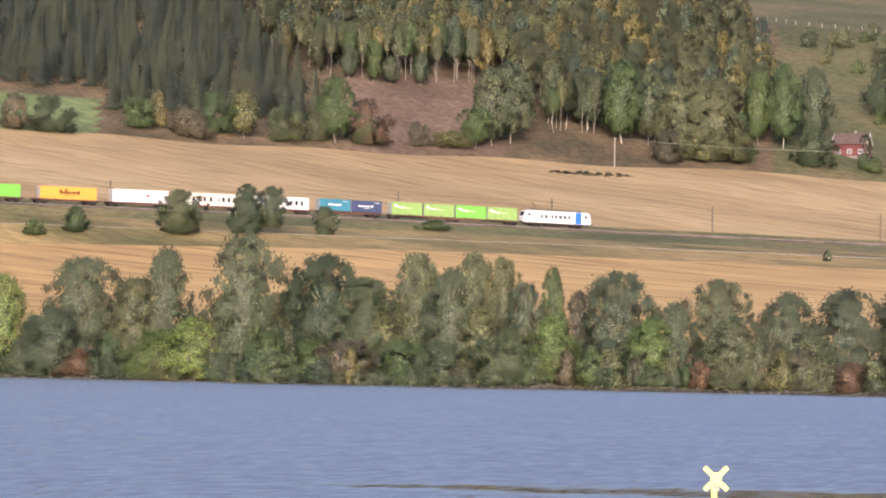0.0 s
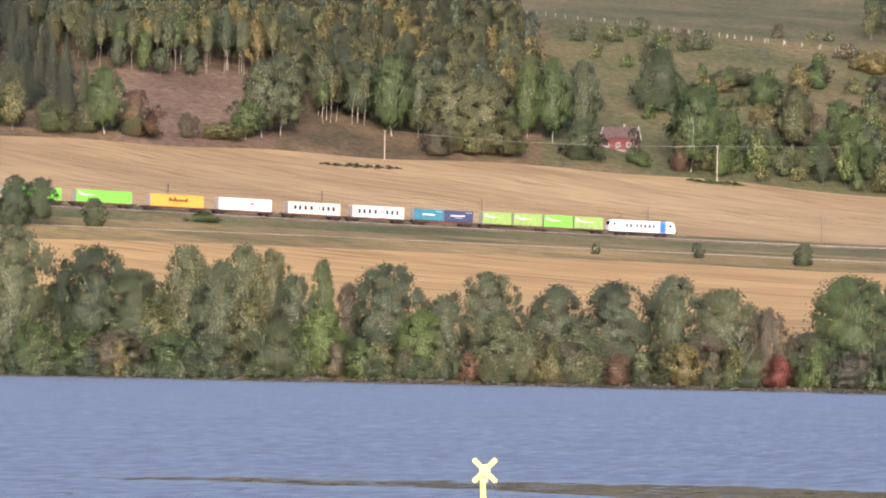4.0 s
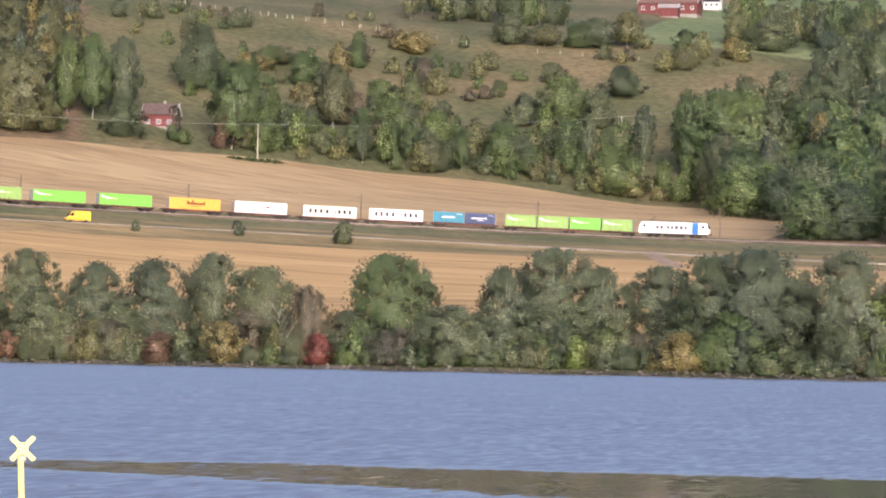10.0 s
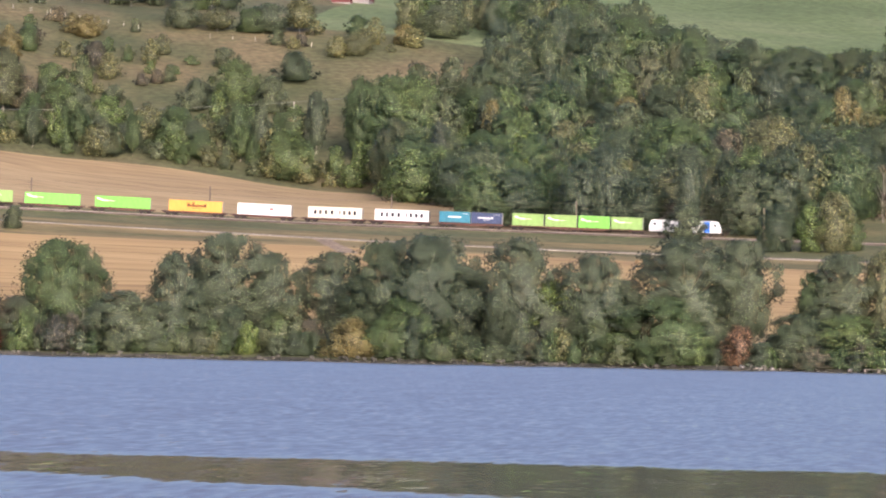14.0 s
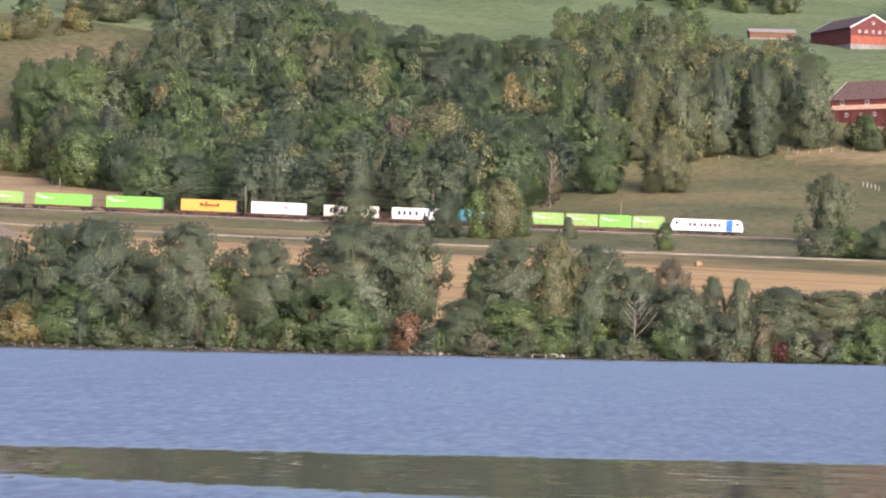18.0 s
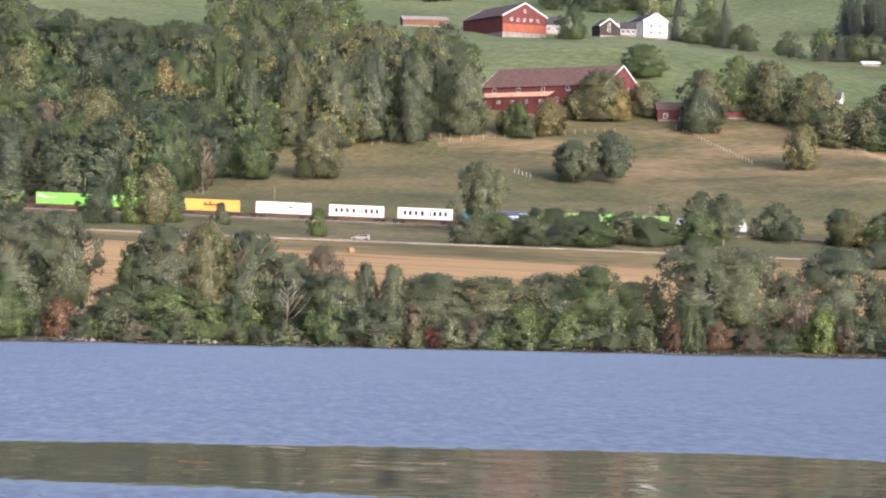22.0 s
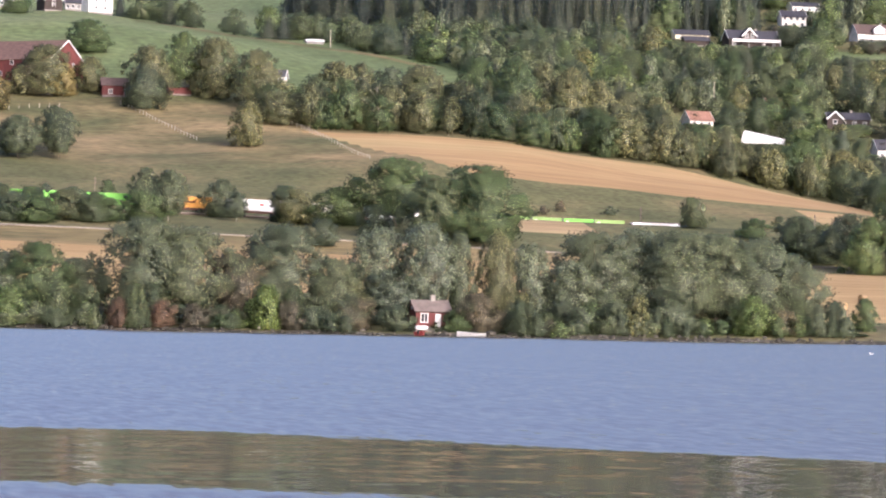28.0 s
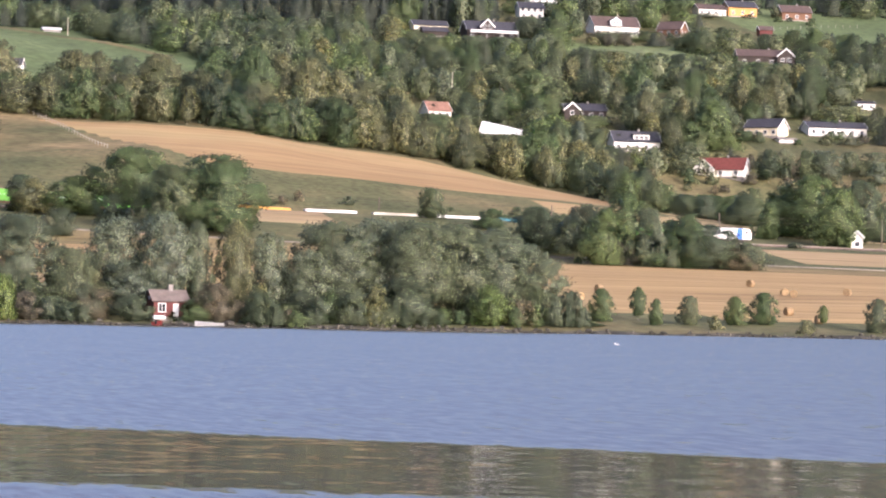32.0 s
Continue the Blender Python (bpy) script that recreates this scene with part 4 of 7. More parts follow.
hill(-459, 1050, 20.7, 20.1, 'grey', 'birch')
hill(-440, 1035, 28.0, 17.7, 'green', 'birch')
hill(-430, 1035, 26.0, 13.7, 'grey', 'birch')
hill(-414, 1023, 26.0, 17.4, 'olive')
hill(-401, 1020, 26.7, 21.1, 'olive')
hill(-392, 1020, 15.9, 9.6, 'green', 'bush')
hill(-416, 1017, 10.7, 11.5, 'brown', 'bush')
hill(-368, 1020, 12.8, 13.3, 'dark', 'bush')
hill(-354, 1033, 8.5, 4.6, 'brown', 'birch')
hill(-385, 1041, 28.0, 15.5, 'green', 'birch')
hill(-377, 1047, 25.8, 15.6, 'grey', 'birch')
hill(-395, 1044, 25.6, 11.7, 'green', 'birch')
hill(-555, 1092, 10.0, 8.6, 'grey', 'birch')
hill(-562, 1092, 15.9, 8.6, 'green', 'birch')
hill(-574, 1095, 12.6, 8.7, 'grey', 'birch')
hill(-543, 1092, 11.6, 8.5, 'grey', 'birch')
hill(-479, 1032, 23.9, 8.0, 'green', 'birch')
hill(-527, 1017, 10.7, 12.0, 'green', 'bush')
hill(-329, 1017, 28.0, 21.5, 'green', 'birch')
hill(-363, 1086, 21.4, 18.0, 'dark', 'bush')
hill(-332, 1101, 11.0, 12.1, 'green', 'bush')
hill(-328, 1131, 9.4, 6.2, 'yellow')
hill(-317, 1056, 12.3, 9.6, 'yellow', 'bush')
hill(-307, 1053, 20.4, 15.4, 'olive', 'birch')
hill(-301, 1056, 11.2, 13.5, 'brown', 'bush')
hill(-349, 1023, 5.6, 9.5, 'green', 'bush')
hill(-283, 1035, 15.9, 16.9, 'green', 'bush')
hill(-350, 1128, 6.2, 16.5, 'olive')
hill(-355, 1119, 5.9, 12.3, 'yellow', 'bush')
hill(-324, 1143, 7.5, 10.4, 'brown')
hill(-333, 1017, 11.4, 7.5, 'orange', 'bush')
hill(-309, 1164, 7.8, 12.6, 'yellow')
hill(-287, 1035, 8.3, 11.3, 'brown', 'bush')
hill(-325, 1122, 8.7, 8.2, 'yellow')
hill(-322, 1134, 9.8, 8.3, 'green', 'bush')
hill(-331, 1098, 10.1, 10.0, 'green', 'bush')
hill(-327, 1080, 6.1, 5.9, 'yellow', 'bush')
hill(-306, 1050, 18.8, 15.3, 'olive', 'birch')
hill(-298, 1077, 10.2, 13.7, 'green', 'bush')
hill(-291, 1032, 12.6, 11.3, 'green', 'bush')
hill(-279, 1035, 14.9, 15.0, 'grey', 'bush')
hill(-269, 1038, 12.4, 11.3, 'bright')
hill(-262, 1017, 9.1, 9.2, 'dark', 'bush')
hill(-259, 1038, 7.2, 9.4, 'green', 'bush')
hill(-245, 1032, 13.0, 14.8, 'green', 'bush')
hill(-238, 1026, 10.7, 11.1, 'grey', 'bush')
hill(-238, 1086, 16.4, 15.6, 'green')
hill(-226, 1125, 10.4, 14.1, 'dark', 'bush')
hill(-253, 1134, 7.1, 10.2, 'grey', 'bush')
hill(-217, 1029, 19.0, 7.4, 'grey', 'birch')
hill(-227, 1041, 14.9, 7.5, 'green', 'birch')
hill(-203, 1047, 20.2, 9.3, 'grey', 'birch')
hill(-207, 1020, 14.4, 20.0, 'green', 'bush')
hill(-179, 1044, 28.0, 27.8, 'green')
hill(-159, 1020, 22.3, 16.3, 'spruce', 'spruce')
hill(-188, 1041, 28.0, 11.1, 'green', 'birch')
hill(-312, 1164, 7.3, 12.7, 'yellow', 'bush')
hill(-294, 1173, 5.1, 4.2, 'grey', 'bush')
hill(-294, 1119, 9.5, 10.1, 'brown', 'bush')
hill(-226, 1086, 12.2, 11.6, 'grey', 'bush')
hill(-249, 1077, 10.6, 11.6, 'grey', 'bush')
hill(-271, 1101, 5.2, 7.9, 'brown', 'bush')
hill(-266, 1182, 8.6, 14.8, 'olive', 'birch')
hill(-279, 1182, 11.6, 12.8, 'grey')
hill(-249, 1188, 10.7, 17.0, 'grey')
hill(-238, 1191, 12.8, 14.9, 'olive', 'birch')
hill(-255, 1185, 8.8, 12.7, 'green', 'bush')
hill(-199, 1188, 7.4, 8.4, 'yellow')
hill(-190, 1212, 12.1, 19.3, 'grey')
hill(-218, 1197, 6.6, 8.5, 'green', 'bush')
hill(-160, 1020, 21.7, 14.5, 'spruce', 'spruce')
hill(-147, 1023, 19.4, 10.9, 'spruce', 'spruce')
hill(-148, 1053, 20.8, 7.4, 'yellow')
hill(-133, 1014, 21.2, 16.1, 'bright')
hill(-119, 1002, 25.2, 14.1, 'olive')
hill(-155, 1029, 13.8, 9.1, 'spruce', 'spruce')
hill(-105, 975, 17.1, 15.4, 'dark')
hill(-79, 933, 27.3, 24.6, 'green')
hill(-68, 960, 24.0, 13.5, 'brown')
hill(-53, 948, 28.0, 16.6, 'olive')
hill(-73, 879, 7.9, 12.3, 'brown', 'bush')
hill(-108, 1077, 15.2, 11.4, 'yellow')
hill(-58, 915, 18.1, 9.6, 'grey', 'birch')
hill(-172, 1047, 28.0, 22.3, 'green')
hill(-39, 864, 9.9, 10.6, 'green', 'bush')
hill(-88, 972, 26.0, 18.8, 'green')
hill(-107, 939, 20.4, 11.6, 'olive')
hill(-128, 981, 18.8, 15.6, 'bright')
hill(-60, 993, 24.7, 20.9, 'olive')
hill(-45, 975, 11.3, 10.2, 'brown')
hill(-37, 1002, 15.7, 8.8, 'green', 'birch')
hill(-24, 945, 13.9, 8.3, 'brown')
hill(-9, 960, 15.0, 12.6, 'green')
hill(9, 960, 16.5, 14.3, 'olive')
hill(-39, 1056, 23.7, 11.1, 'yellow')
hill(-12, 1017, 28.0, 10.7, 'grey', 'birch')
hill(-21, 1029, 27.2, 10.8, 'green', 'birch')
hill(2, 1035, 28.0, 12.7, 'olive')
hill(14, 1032, 28.0, 14.4, 'grey')
hill(26, 1041, 28.0, 14.6, 'grey')
hill(38, 1038, 28.0, 14.5, 'grey')
hill(54, 1047, 26.1, 16.5, 'grey')
hill(48, 1101, 20.1, 15.4, 'grey')
hill(71, 1044, 10.7, 9.2, 'green', 'bush')
hill(80, 1044, 11.4, 10.1, 'yellow')
hill(66, 1047, 7.6, 4.6, 'olive', 'birch')
hill(80, 960, 9.6, 10.1, 'grey', 'high')
hill(93, 972, 13.4, 10.3, 'grey', 'high')
hill(73, 1041, 6.8, 9.1, 'dark', 'bush')
hill(81, 954, 12.4, 13.4, 'grey', 'high')
hill(93, 957, 14.4, 10.4, 'grey', 'high')
hill(99, 1068, 15.1, 16.0, 'olive')
hill(91, 1068, 9.8, 9.4, 'olive')
hill(72, 1044, 9.3, 7.3, 'dark', 'bush')
hill(81, 1053, 10.2, 10.2, 'yellow')
hill(68, 1044, 7.6, 4.6, 'olive', 'birch')
hill(120, 1143, 11.4, 16.1, 'green')
hill(113, 1071, 11.5, 11.3, 'olive')
hill(130, 1056, 17.7, 15.8, 'olive')
hill(143, 1074, 19.5, 17.1, 'green')
hill(152, 1065, 19.7, 16.9, 'olive')
hill(164, 1053, 18.3, 16.8, 'olive')
hill(150, 981, 13.7, 10.4, 'olive')
hill(188, 1044, 17.3, 16.7, 'olive')
hill(127, 1044, 13.9, 12.9, 'grey')
hill(140, 1107, 7.2, 11.7, 'brown', 'bush')
hill(52, 1185, 3.9, 10.4, 'green', 'bush')
hill(62, 1191, 4.8, 10.4, 'green', 'bush')
hill(110, 1305, 13.4, 11.5, 'green', 'bush')
hill(174, 1395, 14.1, 14.8, 'green', 'bush')
hill(185, 1410, 10.6, 17.4, 'grey', 'bush')
hill(209, 1065, 14.3, 15.2, 'grey')
hill(219, 1059, 16.0, 15.1, 'grey')
hill(175, 1047, 7.0, 9.3, 'green', 'bush')
hill(201, 1050, 10.4, 11.2, 'dark', 'bush')
hill(99, 1068, 16.0, 17.3, 'olive')
hill(94, 1068, 11.2, 9.4, 'brown')
hill(104, 1065, 10.6, 9.4, 'yellow')
hill(188, 1041, 17.5, 15.7, 'olive')
hill(198, 1059, 15.8, 11.3, 'olive')
hill(213, 1038, 19.2, 16.7, 'olive')
hill(225, 1044, 14.1, 13.1, 'olive')
hill(236, 1059, 21.6, 14.2, 'green')
hill(246, 1047, 24.1, 15.1, 'green')
hill(257, 1056, 22.6, 15.2, 'olive')
hill(263, 1044, 23.1, 14.1, 'olive')
hill(273, 1047, 19.7, 13.3, 'olive')
hill(284, 1053, 17.0, 13.4, 'olive')
hill(295, 1056, 17.0, 13.4, 'olive')
hill(298, 1044, 16.0, 11.4, 'olive')
hill(303, 1032, 14.1, 10.4, 'olive')
hill(313, 1038, 14.3, 10.4, 'olive')
hill(325, 1047, 10.6, 9.6, 'olive')
hill(334, 1032, 15.2, 11.4, 'bright')
hill(344, 1038, 14.3, 11.5, 'olive')
hill(351, 1035, 14.4, 11.5, 'olive')
hill(360, 1038, 12.4, 9.6, 'olive')
hill(270, 1041, 5.1, 7.5, 'yellow', 'bush')
hill(203, 1044, 4.3, 5.6, 'green', 'bush')
hill(207, 1047, 8.6, 13.1, 'green')
hill(327, 1026, 8.8, 11.3, 'green', 'bush')
hill(385, 1200, 13.2, 7.7, 'olive', 'birch')
hill(401, 1194, 13.2, 8.8, 'olive', 'birch')
hill(421, 1128, 13.7, 8.4, 'olive', 'birch')
hill(407, 1128, 15.3, 12.6, 'olive')
hill(423, 1104, 18.0, 16.6, 'green', 'bush')
hill(488, 1251, 12.0, 16.5, 'dark')
hill(469, 1161, 16.5, 13.1, 'olive')
hill(481, 1158, 17.1, 13.2, 'dark', 'bush')
hill(397, 1083, 6.0, 9.0, 'green', 'bush')
hill(366, 1035, 9.1, 17.3, 'green', 'bush')
hill(383, 1029, 6.1, 15.4, 'green', 'bush')
hill(392, 1023, 7.9, 11.5, 'bright')
hill(353, 876, 10.0, 8.3, 'green', 'bush')
hill(369, 885, 18.2, 20.1, 'green')
hill(385, 888, 17.6, 16.9, 'dark')
hill(367, 861, 16.8, 14.7, 'green')
hill(365, 891, 14.3, 11.8, 'green', 'bush')
hill(365, 927, 13.2, 12.2, 'dark', 'bush')
hill(374, 1083, 6.4, 10.0, 'brown', 'bush')
hill(356, 1074, 12.1, 7.9, 'green')
hill(360, 1065, 9.3, 7.9, 'olive')
hill(455, 1158, 16.9, 10.9, 'olive', 'birch')
hill(546, 1272, 11.1, 12.1, 'green', 'bush')
hill(526, 1260, 9.9, 14.3, 'green', 'bush')
hill(557, 1272, 4.5, 9.7, 'green', 'bush')
hill(-537, 1110, 18.6, 6.7, 'olive', 'stand')
hill(-592, 1105, 18.0, 6.1, 'grey', 'stand')
hill(-596, 1112, 19.3, 6.6, 'green', 'stand')
hill(-566, 1112, 20.5, 8.1, 'olive', 'stand')
hill(-567, 1106, 19.4, 6.2, 'grey', 'stand')
hill(-553, 1104, 20.4, 6.2, 'green', 'stand')
hill(-547, 1111, 17.1, 8.2, 'olive', 'stand')
hill(-528, 1101, 19.5, 6.0, 'grey', 'stand')
hill(-558, 1106, 17.0, 6.8, 'green', 'stand')
hill(-534, 1104, 16.7, 7.7, 'olive', 'stand')
hill(-564, 1110, 17.2, 6.8, 'grey', 'stand')
hill(-536, 1107, 18.5, 6.6, 'green', 'stand')
hill(-599, 1111, 16.4, 8.1, 'olive', 'stand')
hill(-571, 1111, 18.0, 8.3, 'grey', 'stand')
hill(-553, 1104, 19.7, 7.7, 'green', 'stand')
hill(-544, 1106, 17.1, 7.6, 'olive', 'stand')
hill(-590, 1109, 19.2, 6.9, 'grey', 'stand')
hill(-534, 1103, 18.0, 8.0, 'green', 'stand')
hill(-569, 1109, 19.1, 8.4, 'olive', 'stand')
hill(-522, 1109, 20.0, 6.4, 'grey', 'stand')
hill(-544, 1110, 18.0, 7.4, 'green', 'stand')
hill(-563, 1112, 17.6, 7.0, 'olive', 'stand')
hill(-485, 1043, 18.2, 8.3, 'grey', 'stand')
hill(-414, 1043, 19.9, 6.5, 'olive', 'stand')
hill(-421, 1041, 17.0, 6.2, 'green', 'stand')
hill(-420, 1047, 15.7, 7.3, 'grey', 'stand')
hill(-466, 1044, 17.8, 6.3, 'olive', 'stand')
hill(-418, 1042, 17.2, 6.1, 'green', 'stand')
hill(-484, 1042, 16.7, 8.3, 'grey', 'stand')
hill(-417, 1044, 17.3, 7.7, 'olive', 'stand')
hill(-419, 1043, 19.0, 7.0, 'green', 'stand')
hill(-441, 1046, 17.5, 7.7, 'grey', 'stand')
hill(-430, 1040, 15.2, 6.4, 'olive', 'stand')
hill(-468, 1042, 15.2, 6.5, 'green', 'stand')
hill(-441, 1047, 16.7, 6.9, 'grey', 'stand')
hill(-454, 1045, 18.9, 8.4, 'olive', 'stand')
hill(-457, 1046, 16.7, 8.1, 'green', 'stand')
hill(-469, 1047, 17.5, 7.8, 'grey', 'stand')
hill(-444, 1043, 17.5, 6.1, 'olive', 'stand')
hill(-483, 1044, 17.4, 8.1, 'green', 'stand')

# pale-stemmed birches along the upper edge of the bracken clearing
for k in range(17):
    hill(-584 + 4.6 * k + 1.2 * math.sin(k * 2.3), 1100 + 3 * math.sin(k * 1.7), 18.5 + 2.5 * math.sin(k * 3.1), 7.2 + math.sin(k * 1.3), ('olive', 'grey', 'green', 'olive', 'yellow')[k % 5], 'stand')


def shared(name, me, parent, m):
    ob = new(name, me)
    ob.parent = parent
    ob.matrix_basis = m
    return ob


# ---- leafless trees ----
DEAD_WOOD = plain("grey_dead_wood", (0.2, 0.175, 0.15), 0.9, 0, 0.2, 2.5)


def bare_tree(x, y, high, spread, seed, where):
    """A thin grey tree without leaves: trunk and rising, forked branches."""
    rng = np.random.default_rng(seed)
    ob = tagged(new("bare_tree"), f"thin grey leafless tree {where}", "tree", "leafless trees")
    ob.matrix_basis = pose(x, y, ground(x, y), 0, 0, seed * 50)
    v, f = wood_mesh(rng, high, 0.011 * high, 0, 1.0, 0.02)
    me = bpy.data.meshes.new("trunk")
    me.from_pydata(v, [], f)
    me.materials.append(DEAD_WOOD)
    shared("trunk", me, ob, pose(0, 0, 0))
    for k in range(15):
        z0 = high * rng.uniform(0.28, 0.92)
        a, ln = rng.uniform(0, 6.28), spread * rng.uniform(0.5, 1.0) * (1.25 - z0 / high)
        v, f = tube([(ln * t * math.cos(a), ln * t * math.sin(a), z0 + ln * (0.8 * t + 0.3 * t * t)) for t in (0, 0.35, 0.7, 1)], [0.0055 * high, 0.004 * high, 0.003 * high, 0.001 * high], 4)
        for fork in (0.45, 0.7):
            b = a + rng.uniform(-1.1, 1.1)
            sx, sy, sz = ln * fork * math.cos(a), ln * fork * math.sin(a), z0 + ln * (0.8 * fork + 0.3 * fork * fork)
            v2, f2 = tube([(sx + 0.5 * ln * t * math.cos(b), sy + 0.5 * ln * t * math.sin(b), sz + 0.55 * ln * t) for t in (0, 0.5, 1)], [0.003 * high, 0.0022 * high, 0.0008 * high], 4)
            f = list(f) + [tuple(i + len(v) for i in q) for q in f2]
            v = list(v) + v2
        me = bpy.data.meshes.new("branch")
        me.from_pydata(v, [], f)
        me.materials.append(DEAD_WOOD)
        shared("branch", me, ob, pose(0, 0, 0))
    return ob


for k, (x, y, high, spread, where) in enumerate(((-22.6, 922, 14, 5.5, "at the foot of the wood"), (-11, 1024, 21, 6, "before the grove"), (-92, 1000, 17, 7, "in the wood above the railway"), (195, 1014, 15, 5, "in the field hedge"),
                                                 (-148.5, 483.5, 8.5, 4.5, "among the shore trees"), (-128, 484, 7, 3.5, "among the shore trees"), (0.5, 483.5, 8.5, 4, "among the shore trees"), (-227, 484, 7, 3, "among the shore trees"))):
    bare_tree(x, y, high, spread, 40 + k, where)


# ---- woods: crowns beyond counting, joined wood by wood ----
PROTOS = {}


def crown_arrays(form, variant, fine=1.0):
    if (form, variant, fine) not in PROTOS:
        rng = np.random.default_rng(500 + variant * 13 + len(form))
        v, f, nn = crown_mesh(form, rng, {'spruce': 0.5, 'bush': 0.11}.get(form, 0.17) * fine)
        tv, tf = wood_mesh(rng, 0.8, 0.012, 0, 0.3)
        tv = np.array(tv)
        PROTOS[form, variant, fine] = v, f, nn, tv, np.array([q for a, b, c, d in tf for q in ((a, b, c), (a, c, d))]), tv * (30, 30, 0) + (0.01, 0, 0)
    return PROTOS[form, variant, fine]


def wood(name, label, spots, fine=1.0, front=0):
    """spots: x, y, height, width, colour, form of each tree; those before front are finer."""
    colours = sorted({s[4] for s in spots})
    V, F, N, M, T, n = [], [], [], [], [], 0
    rng = np.random.default_rng(len(spots))
    for x, y, h, w, colour, form in spots:
        cv, cf, cn, tv, tf, tn = crown_arrays(form, int(rng.integers(5)), fine * 2.0 if y < front else fine)
        a = rng.uniform(0, 6.28)
        rot = np.array([[math.cos(a), -math.sin(a)], [math.sin(a), math.cos(a)]])
        base = np.array([x, y, ground(x, y)])
        tone = rng.uniform(-1, 1)
        for v, f, nn, mi in ((cv, cf, cn, colours.index(colour)), (tv, tf, tn, len(colours) + (form != 'pine')))[:2 if form in ('birch', 'stand', 'pine', 'high') else 1]:
            q, nn = v.copy(), nn.copy()
            q[:, :2] = q[:, :2] @ rot.T * (w / 0.92)
            q[:, 2] *= h
            nn[:, :2] = nn[:, :2] @ rot.T
            V.append(q + base), F.append(f + n), N.append(nn), M.append(np.full(len(f), mi)), T.append(np.full(len(q), tone))
            n += len(q)
    me = soft_mesh(name, np.concatenate(V), np.concatenate(F), np.concatenate(N), [LEAF[c] for c in colours] + [BARK, BARK_PALE], np.concatenate(M), np.concatenate(T))
    return tagged(new(name, me), label, "trees", kind="stuff")


def cx_free(x, y):
    """Not on a house, nor on the sight line to those low on the slope."""
    for cx, cy, r in CLEARINGS:
        if abs(x - cx * y / cy) < r and (cy - 62 if cx < 300 else cy - r) < y < cy + r:
            return False
    return True


def scatter(seed, x0, x1, y0, y1, step, pick, keep=lambda x, y: True, high=(14, 20), wide=(7, 11), yards=False):
    rng = np.random.default_rng(seed)
    spots = []
    for y in np.arange(y0, y1, step):
        for x in np.arange(x0, x1, step):
            px, py = x + rng.uniform(-0.45, 0.45) * step, y + rng.uniform(-0.45, 0.45) * step
            colour, form = pick[int(rng.integers(len(pick)))]
            h, w = rng.uniform(*high), rng.uniform(*wide)
            if form == 'spruce':
                w *= 0.86
                h *= 1.12
            if form in ('birch', 'stand'):
                w *= 0.75 if form == 'birch' else 0.95
            if form == 'bush':
                h *= 0.5
                w *= 0.62
            h = open_height(px, py, h, w)
            if h > 2.0 and keep(px, py) and (built(px, py) if yards else cx_free(px, py)):
                spots.append((px, py, h, w, colour, form))
    return spots


def under(spots):
    """The tops of the wood sink to the east and leave the meadow behind it in sight."""
    out = []
    for x, y, h, w, colour, form in spots:
        rise = float(np.interp(math.degrees(math.atan2(x, y)), (-11.0, -6.5, -4.7, -3.0), (0.106, 0.1027, 0.0966, 0.0905)))
        h = min(h, rise * y + EYE - ground(x, y) + 1.2 * math.sin(x * 0.3))
        if h > 6:
            out.append((x, y, h, w, colour, form))
    return out


BROAD = [('green', 'full'), ('dark', 'full'), ('green', 'full'), ('dark', 'full'), ('grey', 'full'), ('dark', 'high'), ('green', 'full'), ('olive', 'full')]
wood("spruce_wood", "dense dark spruce wood above the stubble field",
     scatter(1, -860, -490, 1042, 1225, 8.0, [('spruce', 'spruce')], lambda x, y: x * 1010 / y < -541 - (y - 1042) * 0.21 and not (x * 1010 / y < -628 and y < 1062), (9, 17), (10, 14)))
wood("birch_wood", "tall autumn birch and pine wood on the slope",
     scatter(2, -700, -318, 1030, 1225, 8.0, [('olive', 'stand'), ('silver', 'birch'), ('olive', 'stand'), ('yellow', 'birch'), ('olive', 'birch'), ('olive', 'pine'), ('olive', 'stand'), ('yellow', 'stand')],
             lambda x, y: -541 - (y - 1042) * 0.21 < x * 1010 / y < -372 - max(0, y - 1060) * 0.12 and (y > 1102 or (x * 1010 / y > -470 and y > 1045)), (16, 22), (10, 13)))
wood("pasture_scrub", "scattered bushes and young trees on rough pasture",
     scatter(3, -345, -150, 1016, 1082, 6.4, [('green', 'bush'), ('grey', 'bush'), ('olive', 'bush'), ('green', 'birch'), ('olive', 'full'), ('grey', 'birch'), ('dark', 'bush'), ('green', 'full')],
             lambda x, y: math.sin(x * 0.06) * math.sin(y * 0.07 + 1) + (1044 - y) * 0.02 > -0.2 and x * 1010 / y > -322, (7, 14), (7, 11)) +
     scatter(23, -330, -150, 1085, 1190, 11.0, [('green', 'bush'), ('brown', 'bush'), ('olive', 'bush'), ('dark', 'bush'), ('olive', 'full')], lambda x, y: math.sin(x * 0.05) * math.sin(y * 0.06) > 0.3, (6, 12), (6, 11)) +
     scatter(24, -445, -330, 1062, 1215, 12.0, [('green', 'bush'), ('brown', 'bush'), ('olive', 'birch'), ('olive', 'bush'), ('grey', 'bush'), ('grey', 'full'), ('green', 'birch')], lambda x, y: math.sin(x * 0.045 + 1) * math.sin(y * 0.05) > 0.1 and x * 1010 / y > -368, (6, 11), (6, 9)))
